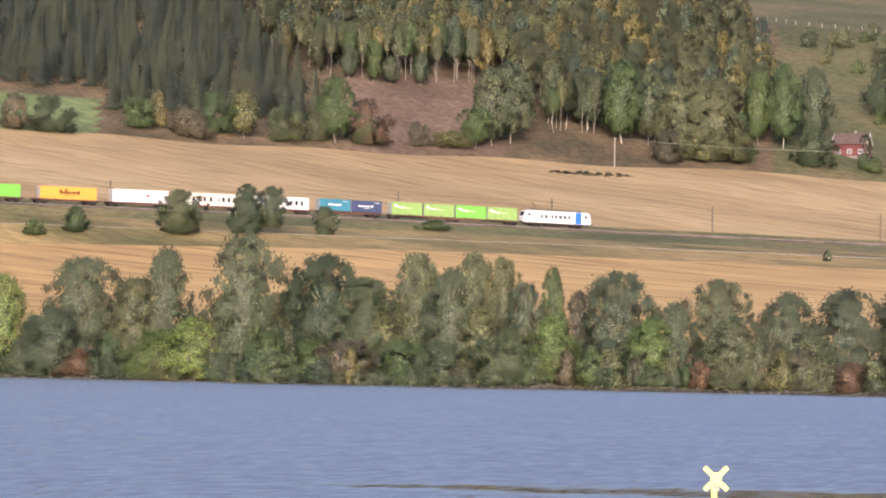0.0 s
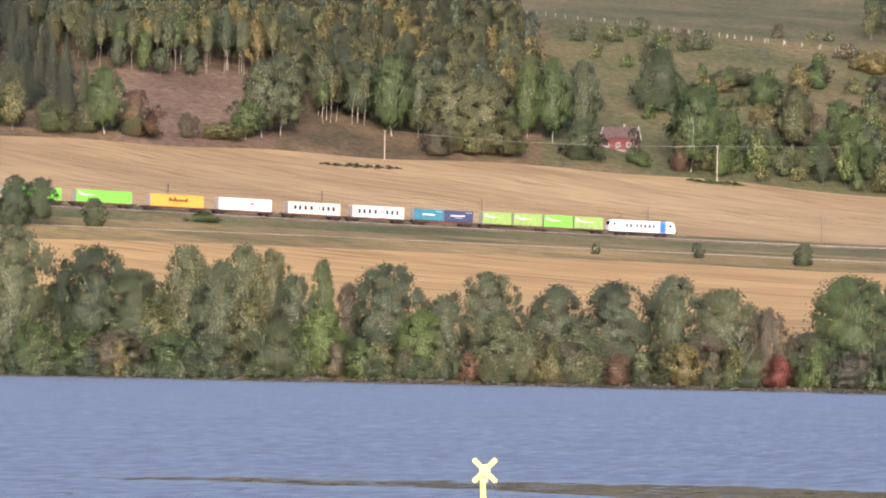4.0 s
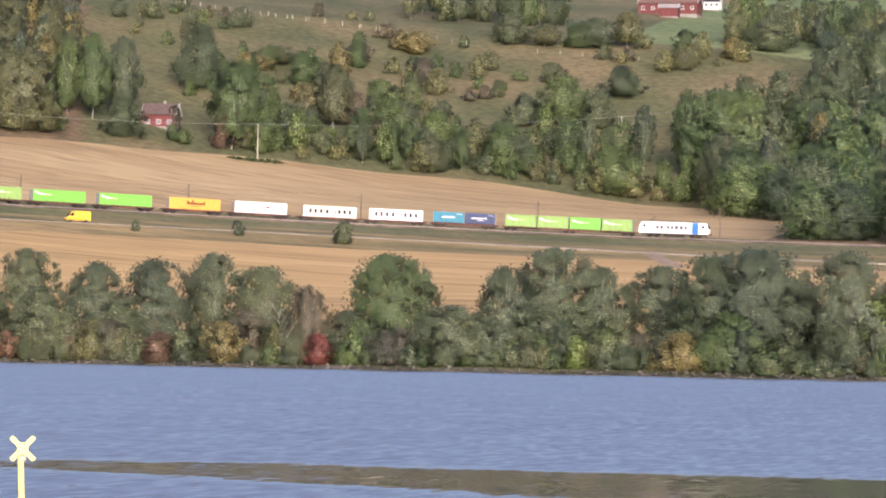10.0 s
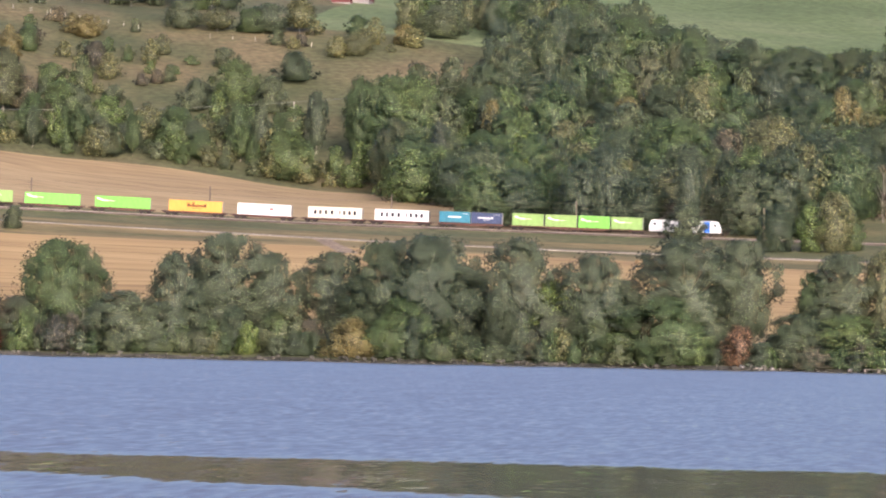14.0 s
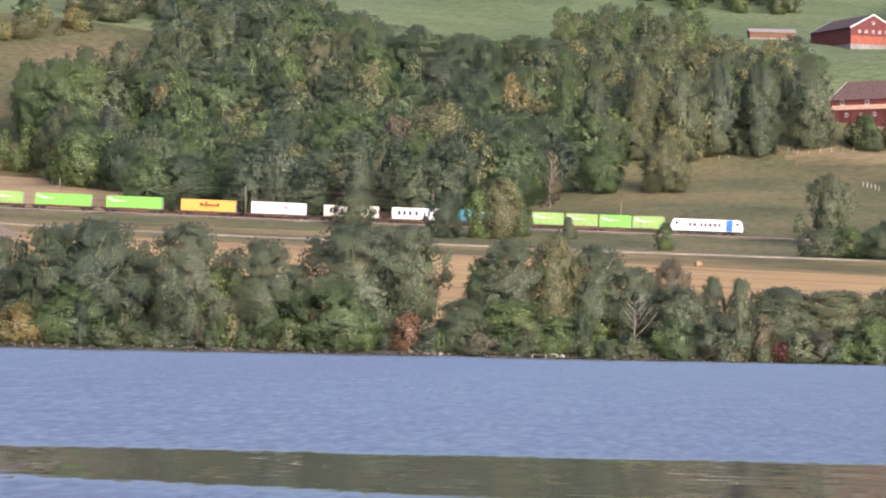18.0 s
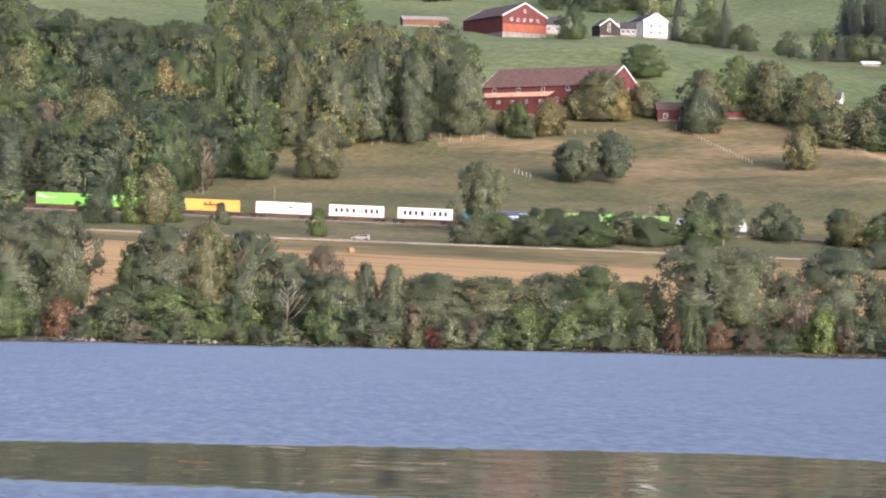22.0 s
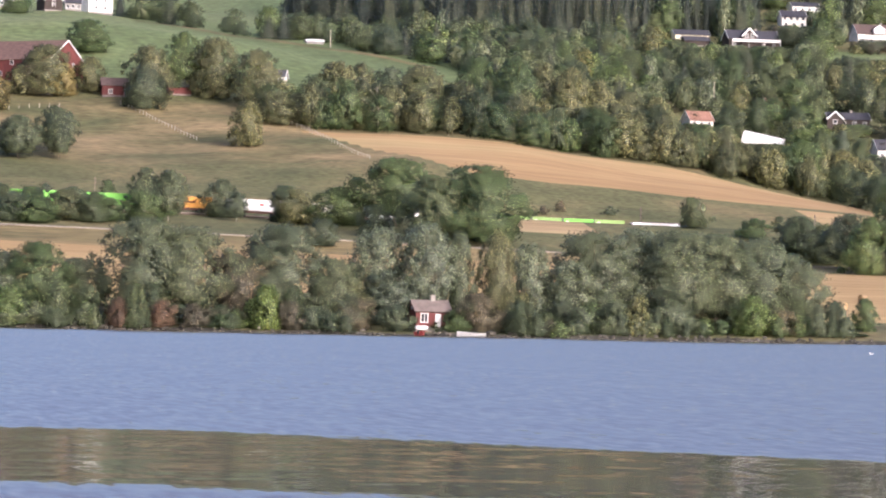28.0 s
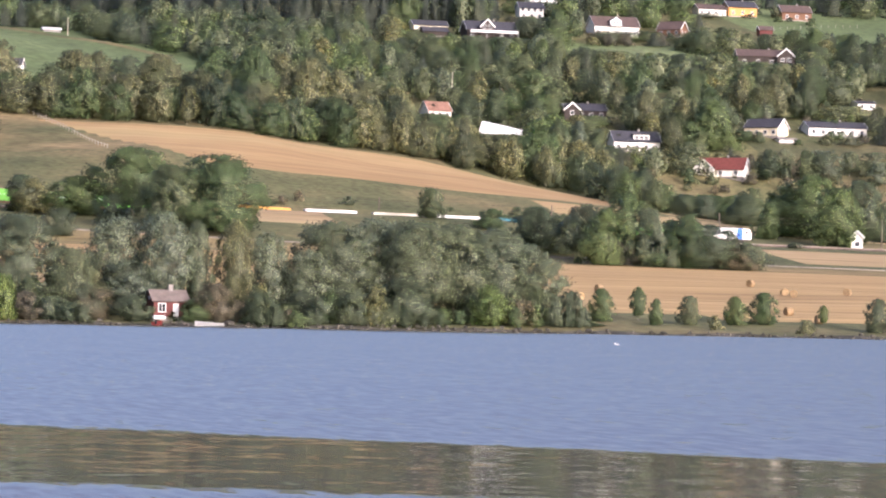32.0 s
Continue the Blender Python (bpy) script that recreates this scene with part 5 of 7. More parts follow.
wood("broadleaf_wood", "dense broadleaf wood rising from the railway",
     under(scatter(4, -230, 50, 872, 1225, 14.2, BROAD + [('grey', 'full'), ('grey', 'birch')],
             lambda x, y: (x * 1010 / y > -172 + max(0, y - 1080) * 0.35) and (y > 962 or x > -133) and (x < -22 + max(0, y - 960) * 0.25) and not (x > 0 and y < 1015) and y < 1225 - max(0, x + 50) * 0.8, (13, 24), (12, 18))), 1.0, 985)
wood("farm_grove", "grey-green grove beside the farm",
     scatter(5, -30, 56, 1030, 1165, 9.0, [('grey', 'full'), ('grey', 'birch'), ('olive', 'full'), ('green', 'full')], lambda x, y: y > 1030 + max(0, x - 10) * 0.8, (13, 20), (11, 16)))
wood("hill_trees_far", "dark trees along the upper meadow",
     scatter(6, -330, 30, 1235, 1300, 12.0, BROAD + [('dark', 'pine'), ('grey', 'birch'), ('olive', 'birch')], lambda x, y: (math.sin(x * 0.035 + 1.0) > -0.1 or x < -280) and not -274 < x * 1374 / y < -238, (12, 18), (8, 12)) +
     scatter(16, -240, 240, 1560, 1640, 15.0, BROAD + [('spruce', 'spruce')], lambda x, y: math.sin(x * 0.05) + math.sin(y * 0.04 + x * 0.013) > 0.2, (9, 14), (8, 11)))
wood("field_hedge", "row of broadleaf trees along the upper stubble field",
     scatter(7, 165, 345, 1016, 1046, 6.6, [('olive', 'full'), ('green', 'full'), ('olive', 'full'), ('olive', 'birch'), ('dark', 'full')], lambda x, y: True, (7, 16), (8, 13)))
# the hillside's haze is put into the leaf mix: more grey and silver
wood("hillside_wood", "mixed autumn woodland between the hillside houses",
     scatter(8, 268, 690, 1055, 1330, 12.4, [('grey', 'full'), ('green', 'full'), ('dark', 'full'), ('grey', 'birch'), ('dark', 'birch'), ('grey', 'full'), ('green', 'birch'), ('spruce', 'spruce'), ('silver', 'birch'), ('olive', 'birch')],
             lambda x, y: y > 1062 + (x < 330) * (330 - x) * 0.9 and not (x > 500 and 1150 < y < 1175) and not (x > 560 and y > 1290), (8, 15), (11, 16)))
wood("garden_scrub", "low garden bushes and hedges below the houses",
     scatter(28, 268, 720, 1055, 1420, 9.0, [('green', 'bush'), ('olive', 'bush'), ('dark', 'bush'), ('brown', 'bush')], lambda x, y: not y % 3 < 0.6, (6, 12), (6, 10), True))
wood("crest_spruces", "tall dark spruces on the upper hill",
     scatter(19, 200, 420, 1352, 1470, 9.5, [('spruce', 'spruce')] * 6 + [('dark', 'full')], lambda x, y: x > 262 - (y - 1352) * 0.25, (17, 25), (9, 12)))
wood("upper_wood", "dark spruce and birch wood on the upper hill",
     scatter(9, 385, 690, 1340, 1500, 13.5, [('spruce', 'spruce'), ('grey', 'full'), ('green', 'full'), ('silver', 'birch'), ('spruce', 'spruce')], lambda x, y: x > 300 - (y - 1340) * 0.3 and not (x > 540 and y < 1420), (14, 20), (11, 15)))
wood("railway_scrub", "low bushes and young trees along the railway",
     scatter(10, 40, 330, 855, 893, 11.0, [('green', 'bush'), ('grey', 'bush'), ('olive', 'bush'), ('dark', 'bush'), ('brown', 'bush')], lambda x, y: math.sin(x * 0.09) * math.sin(y * 0.1) > 0.2 and y > 858, (3, 10), (4, 9)) +
     scatter(11, 300, 520, 856, 1010, 10.5, BROAD, lambda x, y: y > 900 + max(0, 470 - x) * 0.55 and x > 345, (9, 13), (7, 10)))
wood("shore_scrub", "low bushes under the trees along the shore",
     scatter(12, -420, 165, 483.2, 489, 3.6, [('green', 'bush'), ('grey', 'bush'), ('olive', 'bush'), ('dark', 'bush'), ('grey', 'bush'), ('brown', 'bush')], lambda x, y: not 92 < x < 112 and (y > 485 or plain_edge(x)) and math.sin(x * 0.21) + math.sin(x * 0.083 + y) > -1.1, (4, 13), (5, 10)) +
     scatter(14, -420, 165, 481.6, 484.0, 2.1, [('grey', 'bush'), ('green', 'bush'), ('grey', 'bush'), ('dark', 'bush')], lambda x, y: not 90 < x < 114 and plain_edge(x), (2.5, 7), (3, 6)) +
     scatter(13, 165, 330, 486, 490, 4.5, [('olive', 'bush'), ('green', 'bush'), ('grey', 'bush')], lambda x, y: True, (2.2, 4.5), (4, 6)), 1.5)
wood("crest_belt", "belt of dark trees beyond the crest of the meadow",
     scatter(31, 150, 335, 1215, 1440, 11.0, [('dark', 'full'), ('green', 'full'), ('dark', 'bush'), ('grey', 'full'), ('spruce', 'spruce')],
             lambda x, y: 14 < y - 1321 + (x - 156) * 1.07 < 50 + max(0, x - 215) * 1.2, (8, 12), (9, 13)))


# ---- helpers for built things ----
def part(name, bm, mat, parent, label="", m=None):
    """One bmesh as one mesh object under a thing or a part."""
    me = bpy.data.meshes.new(name)
    bm.to_mesh(me)
    bm.free()
    me.materials.append(mat)
    ob = new(name, me)
    ob.parent = parent
    if m is not None:
        ob.matrix_basis = m
    if label:
        tagged(ob, label)
    return ob


def box(bm, x0, x1, y0, y1, z0, z1, bevel=0.0):
    r = bmesh.ops.create_cube(bm, size=1, matrix=Matrix.Translation(((x0 + x1) / 2, (y0 + y1) / 2, (z0 + z1) / 2)) @ Matrix.Diagonal((x1 - x0, y1 - y0, z1 - z0, 1)))
    if bevel:
        bmesh.ops.bevel(bm, geom=list({e for v in r["verts"] for e in v.link_edges}), offset=bevel, segments=2, affect='EDGES')
    return bm


def boxes(*dims, bevel=0.0):
    bm = bmesh.new()
    for d in dims:
        box(bm, *d, bevel)
    return bm


def disc(bm, x, y, z, r, thick, axis='Y', seg=16):
    turn = {'Y': pose(0, 0, 0, 90), 'X': pose(0, 0, 0, 0, 90), 'Z': pose(0, 0, 0)}[axis]
    bmesh.ops.create_cone(bm, cap_ends=True, segments=seg, radius1=r, radius2=r, depth=thick, matrix=Matrix.Translation((x, y, z)) @ turn)
    return bm


def prism(outline, y0, y1, bevel=0.0):
    """An outline in x and z, drawn out along y."""
    bm = bmesh.new()
    a = [bm.verts.new((x, y0, z)) for x, z in outline]
    b = [bm.verts.new((x, y1, z)) for x, z in outline]
    n = len(outline)
    bm.faces.new(a[::-1])
    bm.faces.new(b)
    for i in range(n):
        bm.faces.new((a[i], a[(i + 1) % n], b[(i + 1) % n], b[i]))
    bmesh.ops.recalc_face_normals(bm, faces=bm.faces)
    if bevel:
        bmesh.ops.bevel(bm, geom=bm.edges[:], offset=bevel, segments=2, affect='EDGES')
    return bm


# ---- the railway ----
RAIL_Y = 850.0
STEEL = plain("worn_steel", (0.16, 0.13, 0.11), 0.5, 0.6, 0.2)
DARK_STEEL = plain("brown_black_steel", (0.05, 0.04, 0.035), 0.7, 0.2, 0.2)
RUST = plain("rusty_brown_steel", (0.12, 0.06, 0.045), 0.8, 0.1, 0.2)
GLASS_DARK = plain("dark_window", (0.02, 0.024, 0.03), 0.08, 0, 0.0)
RUBBER = plain("black_rubber", (0.02, 0.02, 0.02), 0.9)
WHITE = plain("white_paint", (0.64, 0.64, 0.63), 0.45, 0, 0.05)
CREAM = plain("cream_paint", (0.62, 0.58, 0.48), 0.5, 0, 0.06)
GREY_PRINT = plain("dark_grey_print", (0.085, 0.085, 0.095), 0.6)
INK = plain("black_print", (0.025, 0.022, 0.03), 0.6)
BLUE = plain("blue_paint", (0.03, 0.15, 0.60), 0.45)
LIME = plain("lime_green_tarpaulin", (0.145, 0.43, 0.06), 0.55, 0, 0.06)
FADED = plain("faded_lime_tarpaulin", (0.21, 0.34, 0.10), 0.6, 0, 0.08)
TEAL = plain("teal_paint", (0.035, 0.18, 0.25), 0.5, 0, 0.1)
NAVY = plain("navy_paint", (0.042, 0.06, 0.125), 0.5, 0, 0.1)
GOLD = plain("yellow_orange_paint", (0.62, 0.30, 0.05), 0.5, 0, 0.06)
BROWN_PRINT = plain("brown_print", (0.17, 0.07, 0.02), 0.6)
RED_PRINT = plain("red_print", (0.6, 0.06, 0.05), 0.5)
CONCRETE = plain("concrete", (0.34, 0.31, 0.28), 0.9)
LAMP_GLASS = plain("lamp_glass", (0.7, 0.68, 0.6), 0.2)
GALVANISED = plain("galvanised_mast", (0.16, 0.125, 0.10), 0.7, 0.3)


def ribbon(name, y0, y1, up, thick, mat, x0=-900, x1=760, step=12):
    """A long flat bar that follows the railway's heights."""
    xs = np.arange(x0, x1, step)
    v = []
    for x in xs:
        z = float(rail_z(x)) + up
        v += [(x, y0, z), (x, y1, z), (x, y1, z - thick), (x, y0, z - thick)]
    f = []
    for i in range(len(xs) - 1):
        for k in range(4):
            a, b = i * 4 + k, i * 4 + (k + 1) % 4
            f.append((a, a + 4, b + 4, b))
    return mesh_object(name, v, f, [mat])


bed = ribbon("ballast_bed", RAIL_Y - 2.6, RAIL_Y + 2.6, -0.32, 0.7, BALLAST)
tagged(bed, "brown stone ballast under the single track", "ballast", kind="structure")
for dy in (-0.75, 0.75):
    rail = ribbon("rail", RAIL_Y + dy - 0.04, RAIL_Y + dy + 0.04, 0.0, 0.16, STEEL)
    tagged(rail, "worn steel rail of the single track", "rail", "rails of the track", "structure")
tv, tf = [], []
for x in np.arange(-560, 460, 0.65):
    z = float(rail_z(x)) - 0.16
    n = len(tv)
    tv += [(x - 0.13, RAIL_Y - 1.3, z), (x + 0.13, RAIL_Y - 1.3, z), (x + 0.13, RAIL_Y + 1.3, z), (x - 0.13, RAIL_Y + 1.3, z)]
    tv += [(p[0], p[1], z - 0.2) for p in tv[n:n + 4]]
    tf += [(n, n + 1, n + 2, n + 3), (n, n + 4, n + 5, n + 1), (n + 1, n + 5, n + 6, n + 2), (n + 3, n + 2, n + 6, n + 7)]
tagged(mesh_object("sleepers", tv, tf, [CONCRETE]), "concrete sleepers under the rails", "sleepers", kind="stuff")


def catenary_mast(x):
    ob = tagged(new("catenary_mast"), "slim brown steel mast beside the railway", "mast", "catenary masts")
    ob.matrix_basis = pose(x, RAIL_Y + 3.3, float(rail_z(x)) - 0.6)
    part("post", boxes((-0.11, 0.11, -0.14, 0.14, 0, 8.6)), GALVANISED, ob)
    part("arm", boxes((-0.04, 0.04, -3.6, 0, 7.2, 7.3), (-0.03, 0.03, -2.6, 0, 5.95, 6.02)), GALVANISED, ob)
    part("footing", boxes((-0.35, 0.35, -0.35, 0.35, -0.3, 0.25), bevel=0.05), CONCRETE, ob)
    return ob


first_mast = catenary_mast(-145.5)
for k in range(-9, 13):
    if k:
        x = -145.5 + 47.5 * k
        copy_thing(first_mast, pose(x, RAIL_Y + 3.3, float(rail_z(x)) - 0.6))
for up, name in ((6.6, "contact_wire"), (7.9, "carrier_wire")):
    w = ribbon(name, RAIL_Y - 0.02, RAIL_Y + 0.02, up - 0.75, 0.04, DARK_STEEL, -620, 480)
    tagged(w, "thin wire over the track", "wire", kind="structure")

# ---- the train ----
TRAIN = []      # (thing, metres of its middle behind the nose, height over the rails)


def wheel_mesh():
    bm = bmesh.new()
    disc(bm, 0, 0, 0, 0.46, 0.13, seg=18)
    disc(bm, 0, 0.05, 0, 0.50, 0.03, seg=18)
    me = bpy.data.meshes.new("wheel")
    bm.to_mesh(me)
    me.materials.append(DARK_STEEL)
    bm.free()
    return me


WHEEL = wheel_mesh()


def bogie(parent, x, mat=DARK_STEEL):
    b = part("bogie", boxes((-1.5, 1.5, -1.12, -0.95, 0.42, 0.72), (-1.5, 1.5, 0.95, 1.12, 0.42, 0.72), (-0.3, 0.3, -1.0, 1.0, 0.45, 0.8), (-1.15, -0.65, -1.2, -0.92, 0.3, 0.6), (0.65, 1.15, -1.2, -0.92, 0.3, 0.6), bevel=0.03),
             mat, parent, m=pose(x, 0, 0))
    for wx in (-0.9, 0.9):
        for wy in (-0.78, 0.78):
            shared("wheel", WHEEL, b, pose(wx, wy, 0.46, 0, 0, 0 if wy < 0 else 180))
    return b


def locomotive():
    ob = tagged(new("locomotive"), "white electric locomotive with a blue band and grey lettering", "locomotive")
    half = 8.95
    side = [(-half, 0.98), (half, 0.98), (half + 0.08, 1.6), (half + 0.02, 2.45), (half - 0.42, 3.6), (half - 0.8, 3.88), (-half + 0.8, 3.88), (-half + 0.42, 3.6), (-half - 0.02, 2.45), (-half - 0.08, 1.6)]
    part("body", prism(side, -1.48, 1.48, 0.10), WHITE, ob)
    part("skirt", boxes((-8.3, 8.3, -1.35, 1.35, 0.62, 1.1), bevel=0.05), DARK_STEEL, ob, "dark grey underframe")
    part("blue_band", prism([(4.75, 1.06), (6.35, 1.06), (6.35, 3.80), (4.75, 3.80)], -1.5, 1.5), BLUE, ob, "bright blue band")
    part("roof_edge", boxes((-7.8, 7.8, -1.25, 1.25, 3.84, 3.97), bevel=0.04), plain("roof_grey", (0.22, 0.21, 0.21), 0.7), ob, "grey roof deck")
    for x0, x1 in ((-6.6, -5.2), (-4.4, -2.4), (-1.6, 0.4), (1.2, 2.2), (3.0, 5.2)):
        part("roof_box", boxes((x0, x1, -0.8, 0.8, 3.95, 4.2), bevel=0.05), DARK_STEEL, ob)
    for x, raised in ((-5.9, True), (6.2, False)):
        p = part("pantograph", boxes((x - 0.8, x + 0.8, -0.6, 0.6, 4.02, 4.1)), DARK_STEEL, ob)
        h = 1.65 if raised else 0.12
        bm = bmesh.new()
        for s in (-0.45, 0.45):
            for a, b in (((x - 0.7, s, 4.1), (x + 0.9, s * 0.8, 4.1 + h * 0.55)), ((x + 0.9, s * 0.8, 4.1 + h * 0.55), (x - 0.3, s * 0.5, 4.1 + h))):
                d = Vector(b) - Vector(a)
                bmesh.ops.create_cone(bm, segments=5, radius1=0.03, radius2=0.03, depth=d.length, matrix=Matrix.Translation((Vector(a) + Vector(b)) / 2) @ d.to_track_quat('Z', 'Y').to_matrix().to_4x4())
        box(bm, x - 0.45, x - 0.15, -0.9, 0.9, 4.08 + h, 4.14 + h)
        part("pantograph_arm", bm, DARK_STEEL, p)
    for s in (-1, 1):
        part("cab_window", prism([(s * 8.9, 2.5), (s * 9.0, 2.55), (s * 8.63, 3.52), (s * 8.5, 3.5)] if s > 0 else [(s * 8.9, 2.5), (s * 8.5, 3.5), (s * 8.63, 3.52), (s * 9.0, 2.55)], -1.15, 1.15), GLASS_DARK, ob)
        for y in (-1.497, 1.497):
            bm = bmesh.new()
            disc(bm, s * 7.55, y, 2.85, 0.36, 0.03)
            part("side_window", bm, GLASS_DARK, ob, "round-cornered dark cab side window")
            part("cab_door", boxes((s * 6.75 - 0.32, s * 6.75 + 0.32, y - 0.012, y + 0.012, 1.2, 3.3)), plain("door_white", (0.7, 0.7, 0.69), 0.5), ob)
        for y in (-0.95, 0.95):
            bm = bmesh.new()
            disc(bm, s * 9.0, y, 1.75, 0.17, 0.08, 'X')
            part("headlight", bm, LAMP_GLASS, ob)
            bm = bmesh.new()
            disc(bm, s * 9.2, y, 1.05, 0.09, 0.5, 'X')
            disc(bm, s * 9.45, y, 1.05, 0.24, 0.05, 'X')
            part("buffer", bm, DARK_STEEL, ob)
        part("coupler", boxes((min(s * 9.0, s * 9.5), max(s * 9.0, s * 9.5), -0.12, 0.12, 0.92, 1.14)), DARK_STEEL, ob)
    # lettering bars along the side
    xs = -4.55
    for w in (0.78, 0.9, 0.3, 0.72, 0.8, 0.95, 0.95, 0.7):
        for y in (-1.492, 1.492):
            part("lettering_bar", boxes((xs + 0.04, xs + max(w - 0.06, 0.3), y - 0.012, y + 0.012, 2.1, 2.95)), GREY_PRINT, ob, "dark grey lettering bar")
        xs += w + 0.27
    for x in (-5.4, 5.4):
        bogie(ob, x)
    part("transformer", boxes((-2.6, 2.6, -1.2, 1.2, 0.32, 0.9), bevel=0.08), DARK_STEEL, ob)
    TRAIN.append((ob, 9.75, 0.0))
    return ob


def wagon(front, rear, bogies):
    """A flat container wagon between two distances behind the nose."""
    ob = tagged(new("container_wagon"), "brown steel flat wagon carrying containers", "wagon", "flat wagons of the train")
    mid, half = (front + rear) / 2, (rear - front) / 2
    part("side_sill", boxes((-half, half, -1.25, -1.1, 0.82, 1.14), bevel=0.02), RUST, ob)
    part("side_sill", boxes((-half, half, 1.1, 1.25, 0.82, 1.14), bevel=0.02), RUST, ob)
    part("centre_sill", boxes((-half, half, -0.25, 0.25, 0.6, 1.05)), DARK_STEEL, ob)
    for x in np.linspace(-half + 0.3, half - 0.3, 7):
        part("cross_beam", boxes((x - 0.15, x + 0.15, -1.15, 1.15, 0.75, 1.08)), DARK_STEEL, ob)
    part("truss", prism([(-half * 0.5, 0.84), (half * 0.5, 0.84), (half * 0.38, 0.5), (-half * 0.38, 0.5)], -1.2, -1.1), RUST, ob)
    for s in (-1, 1):
        for y in (-0.9, 0.9):
            bm = bmesh.new()
            disc(bm, s * (half + 0.25), y, 1.0, 0.08, 0.5, 'X')
            disc(bm, s * (half + 0.5), y, 1.0, 0.22, 0.05, 'X')
            part("buffer", bm, DARK_STEEL, ob)
    for d in bogies:
        bogie(ob, d)
    TRAIN.append((ob, mid, 0.0))
    return ob


def container(front, rear, mat, label, high=2.75, marks=(), ribs=0, posts=True):
    """A swap body or container: shell, top and bottom rails, corner posts, doors and printed marks."""
    ob = tagged(new("container"), label, "container", "containers on the train")
    half = (rear - front) / 2
    base = 1.15
    part("shell", boxes((-half, half, -1.22, 1.22, 0.14, high - 0.06), bevel=0.02), mat, ob)
    for y in (-1.25, 1.25):
        part("bottom_rail", boxes((-half, half, y - 0.03, y + 0.03, 0.0, 0.16)), DARK_STEEL if ribs else mat, ob)
        part("top_rail", boxes((-half, half, y - 0.03, y + 0.03, high - 0.16, high)), mat, ob)
        for x in (-half + 0.06, half - 0.06):
            if posts:
                part("corner_post", boxes((x - 0.06, x + 0.06, y - 0.035, y + 0.035, 0.0, high)), mat, ob)
        for x in (-half * 0.45, half * 0.15):
            part("foot", boxes((x - 0.12, x + 0.12, y - 0.04, y + 0.04, -0.04, 0.16)), DARK_STEEL, ob)
    part("roof_panel", boxes((-half + 0.02, half - 0.02, -1.2, 1.2, high - 0.06, high + 0.02), bevel=0.02), plain("container_roof", (0.5, 0.42, 0.32), 0.8), ob, "dusty roof")
    if ribs:
        bm = bmesh.new()
        for x in np.linspace(-half + 0.3, half - 0.3, ribs):
            box(bm, x - 0.05, x + 0.05, -1.235, -1.2, 0.16, high - 0.16)
        part("corrugation", bm, mat, ob)
    for s in (-1, 1):
        for y in (-0.62, 0.62):
            d = part("door", boxes((s * half - 0.03, s * half + 0.03, y - 0.56, y + 0.56, 0.18, high - 0.15)), plain("door_grey", (0.33, 0.33, 0.32), 0.6), ob)
            part("lock_rod", boxes((s * (half + 0.05) - 0.02, s * (half + 0.05) + 0.02, y - 0.02, y + 0.02, 0.2, high - 0.2)), STEEL, d)
    for x0, x1, z0, z1, m, name in marks:
        part(name, boxes((x0, x1, -1.262, -1.225, z0, z1)), m, ob)
    ob.matrix_basis = pose(0, 0, base)
    TRAIN.append((ob, (front + rear) / 2, base))
    return ob


PALE_PRINT = plain("pale_print", (0.72, 0.8, 0.66), 0.6)


def green_marks(half):
    """A pale swoosh and word bar near the leading corner, as slim bars."""
    a = -half
    return [(a + 0.5, a + 1.3, 1.95, 2.35, PALE_PRINT, "emblem"), (a + 0.95, a + 1.9, 1.75, 2.05, PALE_PRINT, "emblem"), (a + 1.8, a + 3.2, 1.55, 1.85, PALE_PRINT, "word_bar"), (a + 3.3, a + 5.0, 1.62, 1.72, PALE_PRINT, "word_bar")]


def block_word(x, z0, z1, widths, gap, m):
    """Bold print as plain upright bars."""
    out = []
    for w in widths:
        if w:
            wide = min(w, 0.66)
            out.append((x + (w - wide) / 2, x + (w + wide) / 2, z0, z1, m, "print_bar"))
        x += (w or 0.35) + gap
    return out


locomotive()
for i, (a, b, m) in enumerate(((20.4, 28.3, FADED), (28.7, 36.6, LIME), (37.1, 45.0, FADED), (45.5, 53.4, FADED))):
    container(a, b, m, "faded lime-green swap body with a pale emblem" if m is FADED else "bright lime-green swap body with a pale emblem", 3.0, marks=green_marks(3.9))
wagon(20.0, 53.8, (-15.3, 0, 15.3))
container(56.1, 63.9, NAVY, "navy blue container with white word bars", 2.85, ribs=26, marks=[(-2.2, 0.9, 1.35, 1.65, WHITE, "word_bar"), (1.1, 1.7, 1.35, 1.75, WHITE, "emblem"), (-0.8, 0.9, 0.95, 1.05, WHITE, "word_bar"), (1.9, 3.5, 2.3, 2.4, WHITE, "word_bar")])
container(64.2, 72.1, TEAL, "teal blue container with a white word bar", 2.85, ribs=26, marks=[(-1.7, 1.6, 1.35, 1.7, WHITE, "word_bar"), (1.9, 3.5, 2.3, 2.4, WHITE, "word_bar")])
wagon(55.7, 72.5, (-6.2, 6.2))
row_of_letters = lambda: block_word(-5.5, 0.92, 2.0, (0.85, 0.75, 1.1, 1.0, 0, 0.3, 0.85, 0.85, 0.85), 0.52, INK) + [(-2.0, -1.75, 0.2, 0.38, RED_PRINT, "reflector"), (2.3, 2.55, 0.2, 0.38, RED_PRINT, "reflector")]
container(74.9, 88.7, WHITE, "white semi-trailer box with a row of black print bars", 2.8, marks=row_of_letters())
wagon(74.2, 90.2, (-6.0, 6.0))
container(92.1, 105.9, CREAM, "cream semi-trailer box with a row of black print bars", 2.8, marks=row_of_letters())
